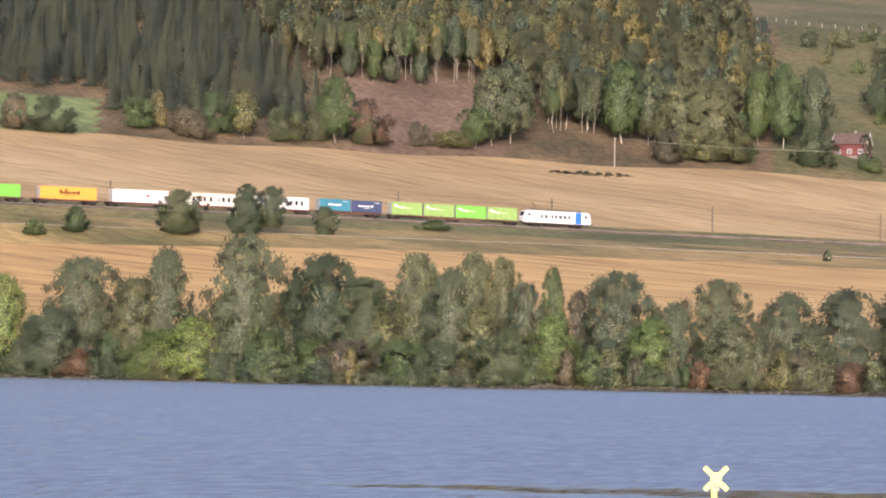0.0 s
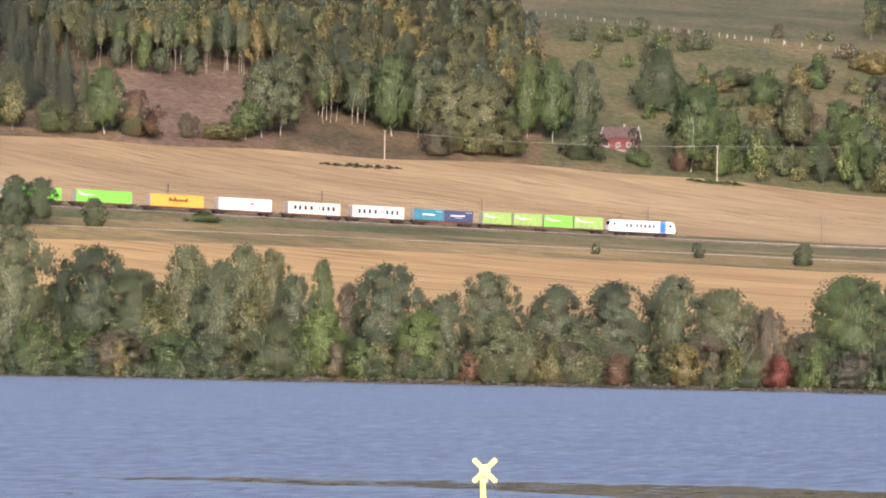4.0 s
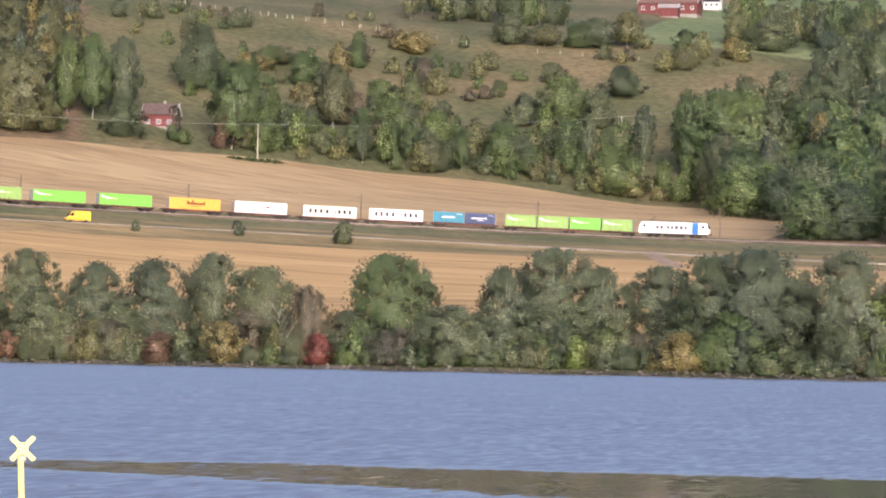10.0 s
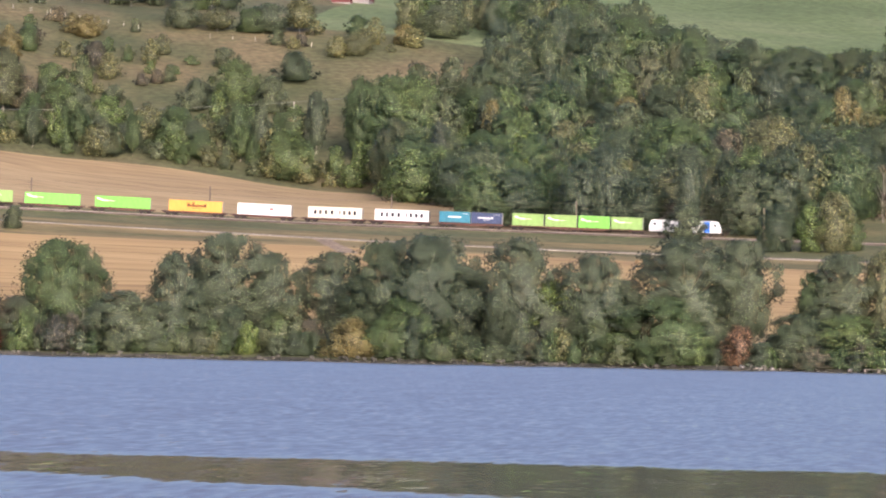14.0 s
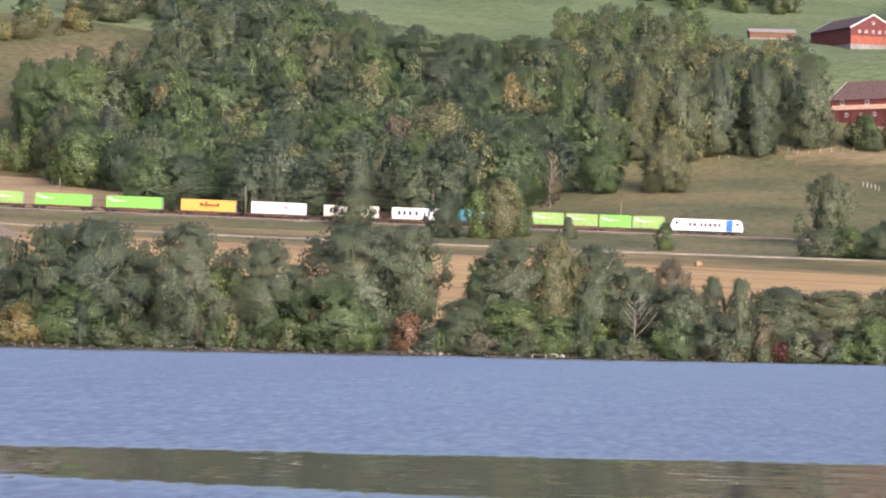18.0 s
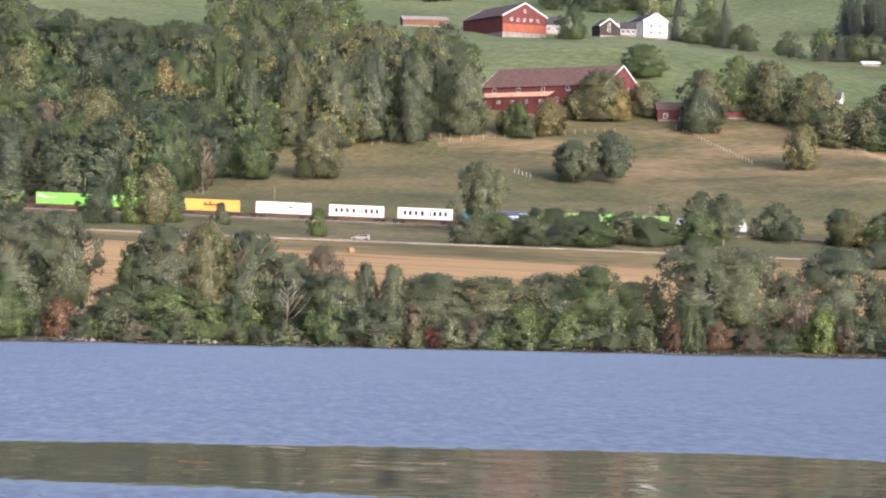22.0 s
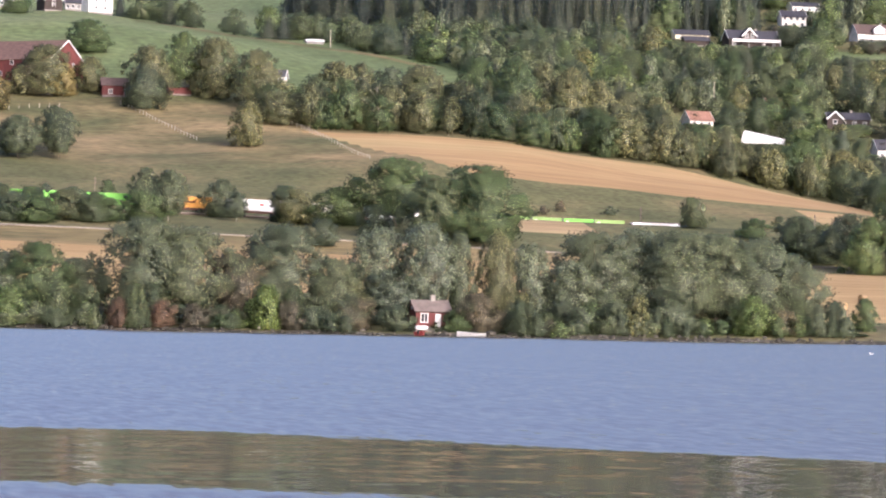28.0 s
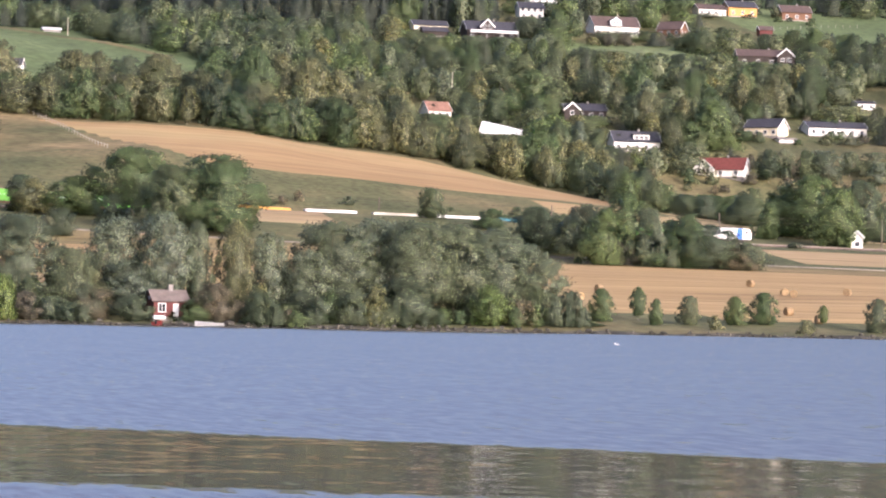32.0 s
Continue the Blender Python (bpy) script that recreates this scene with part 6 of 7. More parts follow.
wagon(91.2, 107.2, (-6.0, 6.0))
container(110.4, 124.2, WHITE, "plain white semi-trailer box with a small red mark", 2.85, marks=[(1.3, 2.3, 1.35, 1.85, RED_PRINT, "emblem"), (2.7, 6.1, 1.45, 1.75, plain("grey_print", (0.4, 0.4, 0.42), 0.6), "word_bar")])
wagon(109.6, 125.6, (-6.0, 6.0))
container(128.2, 142.0, GOLD, "orange-yellow semi-trailer box with brown word bars", 2.8, marks=[(-2.2, -1.5, 1.2, 2.1, BROWN_PRINT, "print_bar"), (-1.5, 2.6, 1.15, 1.75, BROWN_PRINT, "word_bar"), (-0.9, -0.3, 1.75, 2.35, BROWN_PRINT, "emblem"), (-1.2, 1.6, 0.75, 0.85, BROWN_PRINT, "word_bar"), (2.2, 2.8, 1.15, 2.0, BROWN_PRINT, "print_bar")])
wagon(127.4, 143.4, (-6.0, 6.0))
for a in (146.8, 164.8):
    container(a, a + 14.2, LIME, "bright lime-green swap trailer with a pale emblem", 2.85, marks=green_marks(7.1))
    wagon(a - 0.8, a + 15.4, (-6.0, 6.0))
for a, m in ((182.2, FADED), (190.6, FADED), (199.0, LIME), (207.4, FADED)):
    container(a, a + 7.9, m, "faded lime-green swap body with a pale emblem" if m is FADED else "bright lime-green swap body with a pale emblem", 3.0, marks=green_marks(3.9))
wagon(181.8, 215.7, (-15.3, 0, 15.3))


# ---- the road and its traffic ----
def strip(name, y0, y1, up, mat, x0=-900, x1=760, step=8):
    xs = np.arange(x0, x1, step)
    v = []
    for x in xs:
        z = float(road_z(x)) + up
        v += [(x, y0, z), (x, y1, z + 0.007 * (y1 - y0)), (x, y1, z - 0.3), (x, y0, z - 0.3)]
    f = []
    for i in range(len(xs) - 1):
        for k in range(4):
            a, b = i * 4 + k, i * 4 + (k + 1) % 4
            f.append((a, a + 4, b + 4, b))
    return mesh_object(name, v, f, [mat])


tagged(strip("road", 764.6, 771.4, 0.04, ASPHALT), "grey asphalt country road between the fields", "road", kind="structure")
GRAVEL = earth("shoulder_gravel", (0.17, 0.145, 0.11), (0.21, 0.18, 0.14), (0.25, 0.215, 0.17), 0.1, 1.5, relief=0.1)
for y in (765.2, 770.6):
    tagged(strip("edge_line", y, y + 0.12, 0.047, WHITE), "white edge line on the road", "road marking", kind="structure")


def shoulder():
    """Gravel edge of the road, falling to the verge below it."""
    xs = np.arange(-900, 760, 8)
    v = []
    for x in xs:
        z, d = float(road_z(x)) + 0.05, float(bank_drop(x))
        v += [(x, 763.6, z - d), (x, 764.5, z), (x, 764.7, z), (x, 764.7, z - 1.2), (x, 763.6, z - 1.2)]
    f = [(i * 5 + k, i * 5 + 5 + k, i * 5 + 5 + (k + 1) % 5, i * 5 + (k + 1) % 5) for i in range(len(xs) - 1) for k in range(5)]
    return mesh_object("road_shoulder", v, f, [GRAVEL])


tagged(shoulder(), "pale gravel shoulder along the road", "road", kind="structure")
TRAFFIC = []
VAN_YELLOW = plain("yellow_van_paint", (0.72, 0.42, 0.03), 0.35)
CAR_DARK = plain("dark_car_paint", (0.035, 0.04, 0.05), 0.25)
CAR_SILVER = plain("grey_car_paint", (0.22, 0.22, 0.21), 0.3)
TAIL = plain("tail_lamp", (0.45, 0.02, 0.02), 0.3)


def road_wheels(ob, xs, half, r):
    for x in xs:
        for s in (-1, 1):
            bm = bmesh.new()
            disc(bm, 0, 0, 0, r, 0.24, seg=20)
            w = part("wheel", bm, RUBBER, ob, m=pose(x, s * half, r))
            bm = bmesh.new()
            disc(bm, 0, s * 0.125, 0, r * 0.6, 0.02, seg=12)
            part("hub_cap", bm, STEEL, w)


def van():
    ob = tagged(new("van"), "yellow high-roofed delivery van driving along the road", "van")
    out = [(-2.95, 0.45), (2.55, 0.42), (2.95, 0.55), (2.95, 1.0), (2.25, 1.32), (1.55, 2.35), (1.2, 2.62), (-2.8, 2.68), (-2.95, 2.5)]
    part("body", prism(out, -0.98, 0.98, 0.09), VAN_YELLOW, ob)
    part("windscreen", prism([(2.28, 1.36), (2.32, 1.38), (1.64, 2.36), (1.58, 2.34)], -0.82, 0.82), GLASS_DARK, ob)
    for y in (-0.985, 0.985):
        part("side_window", prism([(1.0, 1.5), (2.0, 1.5), (1.5, 2.2), (1.0, 2.2)], y - 0.012, y + 0.012), GLASS_DARK, ob)
        part("sill_trim", boxes((-2.5, 2.5, y - 0.02, y + 0.02, 0.6, 0.72)), RUBBER, ob)
        part("mirror", boxes((1.95, 2.1, y - 0.1, y + 0.1, 1.5, 1.85), bevel=0.02), RUBBER, ob)
    for y in (-0.72, 0.72):
        part("headlight", boxes((2.88, 2.97, y - 0.16, y + 0.16, 0.85, 1.05), bevel=0.02), LAMP_GLASS, ob)
        part("tail_lamp", boxes((-2.98, -2.92, y - 0.08, y + 0.08, 0.9, 1.5)), TAIL, ob)
    part("bumper", boxes((2.85, 3.02, -0.9, 0.9, 0.4, 0.62), bevel=0.04), RUBBER, ob)
    road_wheels(ob, (-1.85, 1.95), 0.88, 0.36)
    return ob


def car(paint, label, estate):
    ob = tagged(new("car"), label, "car", "cars on the road")
    rear = [(-2.15, 1.3), (-1.95, 1.44)] if estate else [(-2.15, 0.98), (-1.6, 1.02), (-0.95, 1.42)]
    out = [(-2.2, 0.32), (2.1, 0.3), (2.2, 0.55), (2.1, 0.74), (1.15, 0.92), (0.35, 1.42)] + rear[::-1]
    part("body", prism(out, -0.86, 0.86, 0.07), paint, ob)
    for y in (-0.868, 0.868):
        part("side_window", prism([(-1.6 if estate else -1.0, 0.98), (0.85, 0.96), (0.3, 1.34), (-1.5 if estate else -0.75, 1.36)], y - 0.01, y + 0.01), GLASS_DARK, ob)
    part("windscreen", prism([(1.1, 0.95), (1.14, 0.97), (0.4, 1.43), (0.36, 1.4)], -0.72, 0.72), GLASS_DARK, ob)
    for y in (-0.62, 0.62):
        part("headlight", boxes((2.08, 2.19, y - 0.16, y + 0.16, 0.56, 0.7), bevel=0.02), LAMP_GLASS, ob)
        part("tail_lamp", boxes((-2.2, -2.12, y - 0.12, y + 0.12, 0.7, 0.9)), TAIL, ob)
    road_wheels(ob, (-1.35, 1.35), 0.76, 0.31)
    return ob


TRAFFIC.append((van(), -219.2 + 22.9 * 7.0, -22.9, 769.6))
TRAFFIC.append((car(CAR_SILVER, "grey estate car driving along the road", True), 64.8 + 15.95 * 19.0, -15.95, 769.6))
TRAFFIC.append((car(CAR_DARK, "dark saloon car driving along the road", False), 114.1 + 18.45 * 23.0, -18.45, 769.6))


# ---- buildings ----
def boards(name, colour):
    """Painted upright boarding."""
    m, nt, b = material(name, 0.8)
    n = noise_tex(nt, 1.2, 5, (1, 1, 0.3), False)
    w = nt.nodes.new("ShaderNodeTexWave")
    w.inputs["Scale"].default_value = 1.6
    co = nt.nodes.new("ShaderNodeTexCoord")
    nt.links.new(co.outputs["Object"], w.inputs[0])
    c = ramp(nt, n.outputs[0], [(0.3, tuple(v * 0.72 for v in colour)), (0.62, colour)])
    nt.links.new(c.outputs[0], b.inputs["Base Color"])
    bump(nt, b, w.outputs[0], 0.3, 0.03)
    return m


def tiles(name, colour):
    m, nt, b = material(name, 0.8)
    n = noise_tex(nt, 0.8, 6, (1, 1, 1), False)
    w = nt.nodes.new("ShaderNodeTexWave")
    w.inputs["Scale"].default_value = 1.2
    w.bands_direction = 'Z'
    co = nt.nodes.new("ShaderNodeTexCoord")
    nt.links.new(co.outputs["Object"], w.inputs[0])
    c = ramp(nt, n.outputs[0], [(0.3, tuple(v * 0.65 for v in colour)), (0.65, colour)])
    nt.links.new(c.outputs[0], b.inputs["Base Color"])
    bump(nt, b, w.outputs[0], 0.4, 0.05)
    return m


WALLS = {'red': boards("red_boards", (0.135, 0.042, 0.038)), 'white': boards("white_boards", (0.78, 0.76, 0.70)), 'cream': boards("cream_boards", (0.74, 0.66, 0.48)), 'dark': boards("dark_boards", (0.045, 0.035, 0.03)),
         'orange': boards("orange_boards", (0.55, 0.28, 0.09)), 'brown': boards("brown_boards", (0.16, 0.085, 0.05)), 'grey': boards("grey_boards", (0.30, 0.29, 0.28))}
ROOFS = {'slate': tiles("dark_slate", (0.055, 0.055, 0.065)), 'brown': tiles("brown_tiles", (0.105, 0.075, 0.066)), 'red': tiles("red_tiles", (0.17, 0.052, 0.042)), 'orange': tiles("orange_tiles", (0.26, 0.145, 0.105)),
         'sheet': tiles("rusty_sheet", (0.15, 0.095, 0.078)), 'grey': tiles("grey_sheet", (0.30, 0.27, 0.25)), 'felt': tiles("brown_grey_felt", (0.17, 0.14, 0.125)), 'white': tiles("white_sheet", (0.80, 0.79, 0.77)), 'tan': tiles("tan_sheet", (0.62, 0.40, 0.26))}
STONE = plain("foundation_stone", (0.25, 0.23, 0.21), 0.9, 0, 0.2)


def window(parent, x, y, z, w, h, turn, frame_mat=WHITE):
    """A framed window on a wall: frame, glazing bars and pane."""
    fr = bmesh.new()
    t = 0.13
    for d in ((-w / 2 - t, w / 2 + t, -0.05, 0.06, h / 2, h / 2 + t), (-w / 2 - t, w / 2 + t, -0.05, 0.06, -h / 2 - t, -h / 2), (-w / 2 - t, -w / 2, -0.05, 0.06, -h / 2, h / 2), (w / 2, w / 2 + t, -0.05, 0.06, -h / 2, h / 2), (-0.04, 0.04, -0.03, 0.04, -h / 2, h / 2)):
        box(fr, *d)
    f = part("window", fr, frame_mat, parent, m=pose(x, y, z, 0, 0, turn))
    part("pane", boxes((-w / 2, w / 2, 0.0, 0.03, -h / 2, h / 2)), GLASS_DARK, f)
    return f


def house(name, label, x, y, long, deep, wall, rise, turn=0, walls='white', roof='slate', trim=True, front=(), gable=(), chimney=True, plinth=0.5, group="", win=(1.15, 1.3), over=0.45, category="house"):
    """A gabled building: long along its ridge, turned about z. front and gable: rows of (height, how many windows)."""
    ob = tagged(new(name), label, category, group)
    ob.matrix_basis = pose(x, y, ground(x, y - (long if turn > 45 else deep) / 2), 0, 0, turn)
    hx, hy = long / 2, deep / 2
    bm = bmesh.new()
    pts = [(-hy, plinth), (hy, plinth), (hy, wall), (0, wall + rise), (-hy, wall)]
    a = [bm.verts.new((-hx, p, z)) for p, z in pts]
    b = [bm.verts.new((hx, p, z)) for p, z in pts]
    bm.faces.new(a), bm.faces.new(b[::-1])
    for i in range(5):
        bm.faces.new((a[i], b[i], b[(i + 1) % 5], a[(i + 1) % 5]))
    bmesh.ops.recalc_face_normals(bm, faces=bm.faces)
    part("wall", bm, WALLS[walls], ob)
    part("plinth", boxes((-hx + 0.05, hx - 0.05, -hy + 0.05, hy - 0.05, -2.5, plinth)), STONE, ob)
    slope = math.hypot(hy + over, rise * (hy + over) / hy)
    tilt = math.degrees(math.atan2(rise, hy))
    for s in (-1, 1):
        r = part("roof", boxes((-hx - over, hx + over, -slope / 2, slope / 2, 0, 0.16)), ROOFS[roof], ob, m=pose(0, s * (hy + over) / 2, wall + rise - rise * (hy + over) / hy / 2 + 0.04, s * -tilt))
        if trim:
            for e in (-1, 1):
                part("bargeboard", boxes((e * (hx + over) - 0.04, e * (hx + over) + 0.04, -slope / 2, slope / 2, -0.28, 0.2)), WHITE, r)
    for z, n in front:
        for i in range(n):
            window(ob, -hx + long * (i + 0.5) / n, -hy - 0.02, z, win[0], win[1], 0)
    for z, n in gable:
        for s in (-1, 1):
            for i in range(n):
                window(ob, s * (hx + 0.02), -hy * 0.75 + deep * 0.75 * (i + 0.5) / n, z, win[0] * 0.9, win[1] * 0.9, 90 * s)
    if chimney:
        part("chimney", boxes((-0.35 + hx * 0.2, 0.35 + hx * 0.2, -0.35, 0.35, wall + rise - 0.5, wall + rise + 0.9), bevel=0.03), STONE, ob)
    return ob


def wing(ob, x, front, wide, deep, z0, wall, rise, walls, roof, win=(), over=0.35):
    """A gabled wing or dormer that looks to the front of a house; win: windows as (x, z, width, height)."""
    hw = wide / 2
    bm = bmesh.new()
    out = [(-hw, z0), (hw, z0), (hw, wall), (0, wall + rise), (-hw, wall)]
    a = [bm.verts.new((x + p, front, z)) for p, z in out]
    b = [bm.verts.new((x + p, front + deep, z)) for p, z in out]
    bm.faces.new(a), bm.faces.new(b[::-1])
    for i in range(5):
        bm.faces.new((a[i], b[i], b[(i + 1) % 5], a[(i + 1) % 5]))
    bmesh.ops.recalc_face_normals(bm, faces=bm.faces)
    part("wing", bm, WALLS[walls], ob)
    run = hw + over
    slope, tilt = math.hypot(run, rise * run / hw), math.degrees(math.atan2(rise, hw))
    for s_ in (-1, 1):
        r = part("wing_roof", boxes((-slope / 2, slope / 2, -over, deep, 0, 0.15)), ROOFS[roof], ob, m=pose(x + s_ * run / 2, front, wall + rise - rise * run / hw / 2 + 0.05, 0, s_ * tilt))
        part("bargeboard", boxes((-slope / 2, slope / 2, -over - 0.05, -over + 0.02, -0.3, 0.19)), WHITE, r)
    for wx, wz, w, h in win:
        window(ob, x + wx, front - 0.02, wz, w, h, 0)


def balcony(ob, x0, x1, y, z):
    """White railed balcony along the front of a house."""
    part("balcony_floor", boxes((x0, x1, y - 1.5, y, z - 0.15, z)), WHITE, ob)
    part("balcony_rail", boxes((x0, x1, y - 1.5, y - 1.42, z + 0.85, z + 1.0), (x0, x1, y - 1.5, y - 1.45, z + 0.1, z + 0.75)), WHITE, ob)
    for x in np.linspace(x0 + 0.1, x1 - 0.1, 4):
        part("balcony_post", boxes((x - 0.07, x + 0.07, y - 1.5, y - 1.36, z - 2.6, z + 0.9)), WHITE, ob)


def tunnel(x, y, long, radius, turn, fall):
    """An arched white sheet hall."""
    ob = tagged(new("sheet_hall"), "white arched plastic-sheet hall among trees", "hall")
    ob.matrix_basis = pose(x, y, ground(x, y) + 0.6, 0, 0, turn) @ pose(0, 0, 0, 0, fall, 0)
    arc = [(radius * math.cos(math.pi * k / 14), radius * 1.05 * math.sin(math.pi * k / 14)) for k in range(15)]
    bm = prism([(radius, -2.0)] + arc + [(-radius, -2.0)], -long / 2, long / 2)
    bmesh.ops.rotate(bm, verts=bm.verts, matrix=Matrix.Rotation(math.radians(90), 3, 'Z'))
    part("sheet", bm, ROOFS['white'], ob)
    for k in range(6):
        px = -long / 2 + long * (k + 0.5) / 6
        rib = prism([(p * 1.012, z * 1.012) for p, z in arc] + [(p * 0.99, z * 0.99) for p, z in arc[::-1]], px - 0.06, px + 0.06)
        bmesh.ops.rotate(rib, verts=rib.verts, matrix=Matrix.Rotation(math.radians(90), 3, 'Z'))
        part("hoop", rib, WHITE, ob)
    return ob


def lean_to(x, y, z, long, deep, turn, label):
    """A pale sheet roof over a low front wing of a barn."""
    ob = tagged(new("lean_to"), label, "shed")
    ob.matrix_basis = pose(x, y, z, 0, 0, turn)
    part("roof", boxes((-long / 2, long / 2, -deep / 2, deep / 2, 0, 0.14)), ROOFS['tan'], ob, m=pose(0, 0, 5.6, 22))
    part("wall", boxes((-long / 2 + 0.3, long / 2 - 0.3, -deep / 2 + 0.5, deep / 2 - 0.3, -2.5, 4.4)), WALLS['red'], ob)
    for i in range(5):
        window(ob, -long / 2 + long * (i + 0.5) / 5, -deep / 2 + 0.48, 3.1, 0.9, 0.9, 0)
    for i in range(9):
        part("post", boxes((-0.08, 0.08, -0.08, 0.08, -2.5, 4.9)), WALLS['red'], ob, m=pose(-long / 2 + 0.4 + (long - 0.8) * i / 8, -deep / 2 + 0.2, 0))
    return ob


# ---- the farms, the cottages and the houses on the hillside ----
house("cottage", "small red cottage with white windows among trees", -360.3, 1038.0, 11.0, 6.5, 4.6, 3.4, 4, 'red', 'brown', front=((1.9, 3),), gable=((1.9, 1),))
home = house("barn", "big red barn with a white-trimmed gable on the hill", 84.5, 1334.0, 34.0, 19.4, 8.4, 5.2, 114, 'red', 'brown', front=((4.0, 7),), gable=((6.9, 5), (10.4, 1)), win=(0.9, 0.95), chimney=False, plinth=2.0, category="barn")
part("lower_boarding", boxes((-17.06, -17.0, -9.6, 9.6, 2.05, 5.2)), boards("orange_red_boards", (0.28, 0.09, 0.05)), home, "paler orange-red boards")
house("barn", "long red barn with a rusty sheet roof above the pasture", 87.3, 1087.0, 47.2, 20.0, 9.0, 6.5, -38, 'red', 'sheet', front=((4.6, 9), (8.0, 5)), gable=((4.0, 3), (8.0, 2)), chimney=False, plinth=2.4, category="barn")
house("farmhouse", "white three-storey farmhouse on the hill", 145.5, 1371.5, 13.0, 11.0, 7.3, 3.0, 112, 'white', 'slate', front=((2.2, 4), (5.0, 4)), gable=((2.4, 2), (5.2, 2)))
house("house", "small dark farm cottage with white trim", 123.8, 1327.5, 9.0, 7.5, 4.4, 2.6, 105, 'dark', 'slate', gable=((2.6, 1), (4.6, 1)), chimney=False)
house("house", "dark-roofed farm wing beside the white farmhouse", 135.6, 1356.0, 6.3, 6.0, 3.2, 2.4, 0, 'grey', 'slate', front=((1.8, 3),), chimney=False)
house("house", "grey farm building behind trees", 106.4, 1347.5, 9.9, 7.0, 4.0, 3.0, 0, 'grey', 'slate', front=((2.0, 3),), chimney=False)
house("shed", "low grey shed beside the barn", 54.1, 1369.0, 18.2, 8.0, 2.7, 1.6, 5, 'brown', 'grey', chimney=False, trim=False, category="shed")
house("shed", "small red shed half hidden by trees", 121.2, 1065.0, 10.0, 6.0, 3.6, 2.4, 0, 'red', 'brown', front=((1.6, 2),), chimney=False, trim=False, category="shed")
house("shed", "dark red outbuilding half hidden by trees", 141.5, 1071.0, 7.2, 6.0, 2.9, 2.4, 0, 'red', 'slate', chimney=False, trim=False, category="shed")
house("barn", "long red barn far up the hill", -256.6, 1374.0, 24.4, 12.0, 5.1, 4.5, 0, 'red', 'sheet', front=((3.0, 6),), chimney=False, category="barn")
house("shed", "red shed with a pale roof in front of the barn", -254.0, 1358.5, 7.8, 5.0, 4.1, 1.6, 0, 'red', 'grey', chimney=False, category="shed")
house("house", "white house beside the far barn", -249.9, 1437.5, 6.8, 7.0, 3.9, 2.4, 0, 'white', 'slate', front=((2.4, 3),))
home = house("boathouse", "little red boathouse with a grey roof on the shore", 102.7, 490.6, 5.3, 4.2, 3.0, 1.5, 6, 'red', 'felt', plinth=0.7, over=0.3, win=(0.95, 1.05), trim=False)
window(home, -1.35, -2.12, 2.0, 0.95, 1.15, 0)
part("door", boxes((0.35, 1.2, -2.13, -2.09, 0.75, 2.6)), WHITE, home, "white plank door")
part("gable_vent", boxes((-2.68, -2.64, -0.3, 0.3, 3.2, 3.7)), WHITE, home)
house("house", "white house with an orange tiled roof", 331.8, 1135.5, 8.6, 7.6, 3.3, 3.2, 8, 'white', 'orange', front=((2.0, 3),), gable=((2.0, 2),), chimney=False)
tunnel(349.1, 1114.0, 14.4, 3.3, -24, 12)
home = house("house", "white house with a dark roof and a dormer", 394.7, 1105.5, 16.4, 9.0, 3.9, 3.6, -4, 'white', 'slate', front=((1.9, 5),), gable=((2.0, 2),))
part("dormer", boxes((-1.2, 4.6, -4.0, 0.5, 3.6, 6.2), bevel=0.05), WALLS['white'], home)
part("dormer_roof", boxes((-1.5, 4.9, -4.4, 0.8, 6.22, 6.42)), ROOFS['slate'], home)
for x in (0.0, 1.7, 3.4):
    window(home, x, -4.02, 5.2, 1.1, 0.9, 0)
home = house("house", "white house with a red tiled roof", 417.6, 1078.5, 16.0, 8.0, 3.1, 3.9, -36, 'white', 'red', front=((1.8, 3),), gable=((1.9, 2), (4.6, 1)))
wing(home, -5.2, -6.4, 6.8, 6.5, -1.5, 3.1, 3.2, 'white', 'red', ((-1.5, 2.2, 1.1, 1.6), (0, 2.2, 1.1, 1.6), (1.5, 2.2, 1.1, 1.6)))
house("house", "cream house with a dark roof", 454.7, 1132.5, 13.0, 9.5, 3.6, 3.2, -46, 'cream', 'slate', front=((1.8, 4),), gable=((1.8, 2),), chimney=False)
house("house", "long white bungalow on the hillside", 482.0, 1135.5, 22.1, 9.0, 3.5, 2.2, -3, 'white', 'slate', front=((1.9, 6),))
house("house", "white garage with a flat roof", 511.1, 1176.5, 7.2, 7.0, 2.8, 1.0, 0, 'white', 'slate', front=((1.6, 2),), chimney=False)
home = house("house", "dark timber house with white windows", 391.4, 1150.5, 14.9, 9.0, 3.4, 2.6, -6, 'dark', 'slate', front=((1.9, 4),), gable=((2.0, 1),))
wing(home, -5.4, -6.0, 5.6, 6.0, -1.5, 3.6, 2.4, 'dark', 'slate', ((0, 2.4, 1.3, 1.3),))
home = house("house", "white house with a brown hipped roof and a balcony", 468.3, 1340.5, 19.8, 11.0, 4.7, 4.2, 0, 'white', 'brown', front=((2.2, 5),))
wing(home, -0.8, -6.2, 4.6, 6.0, 4.4, 6.6, 1.6, 'white', 'brown', ((0, 5.7, 2.4, 1.4),))
balcony(home, -9.0, 9.0, -5.6, 2.4)
balcony(home, -3.1, 1.5, -6.2, 4.7)
house("house", "brown house with a white gable", 495.5, 1342.0, 10.5, 8.0, 3.3, 3.4, -44, 'brown', 'brown', front=((1.8, 3),), gable=((2.0, 2),), chimney=False)
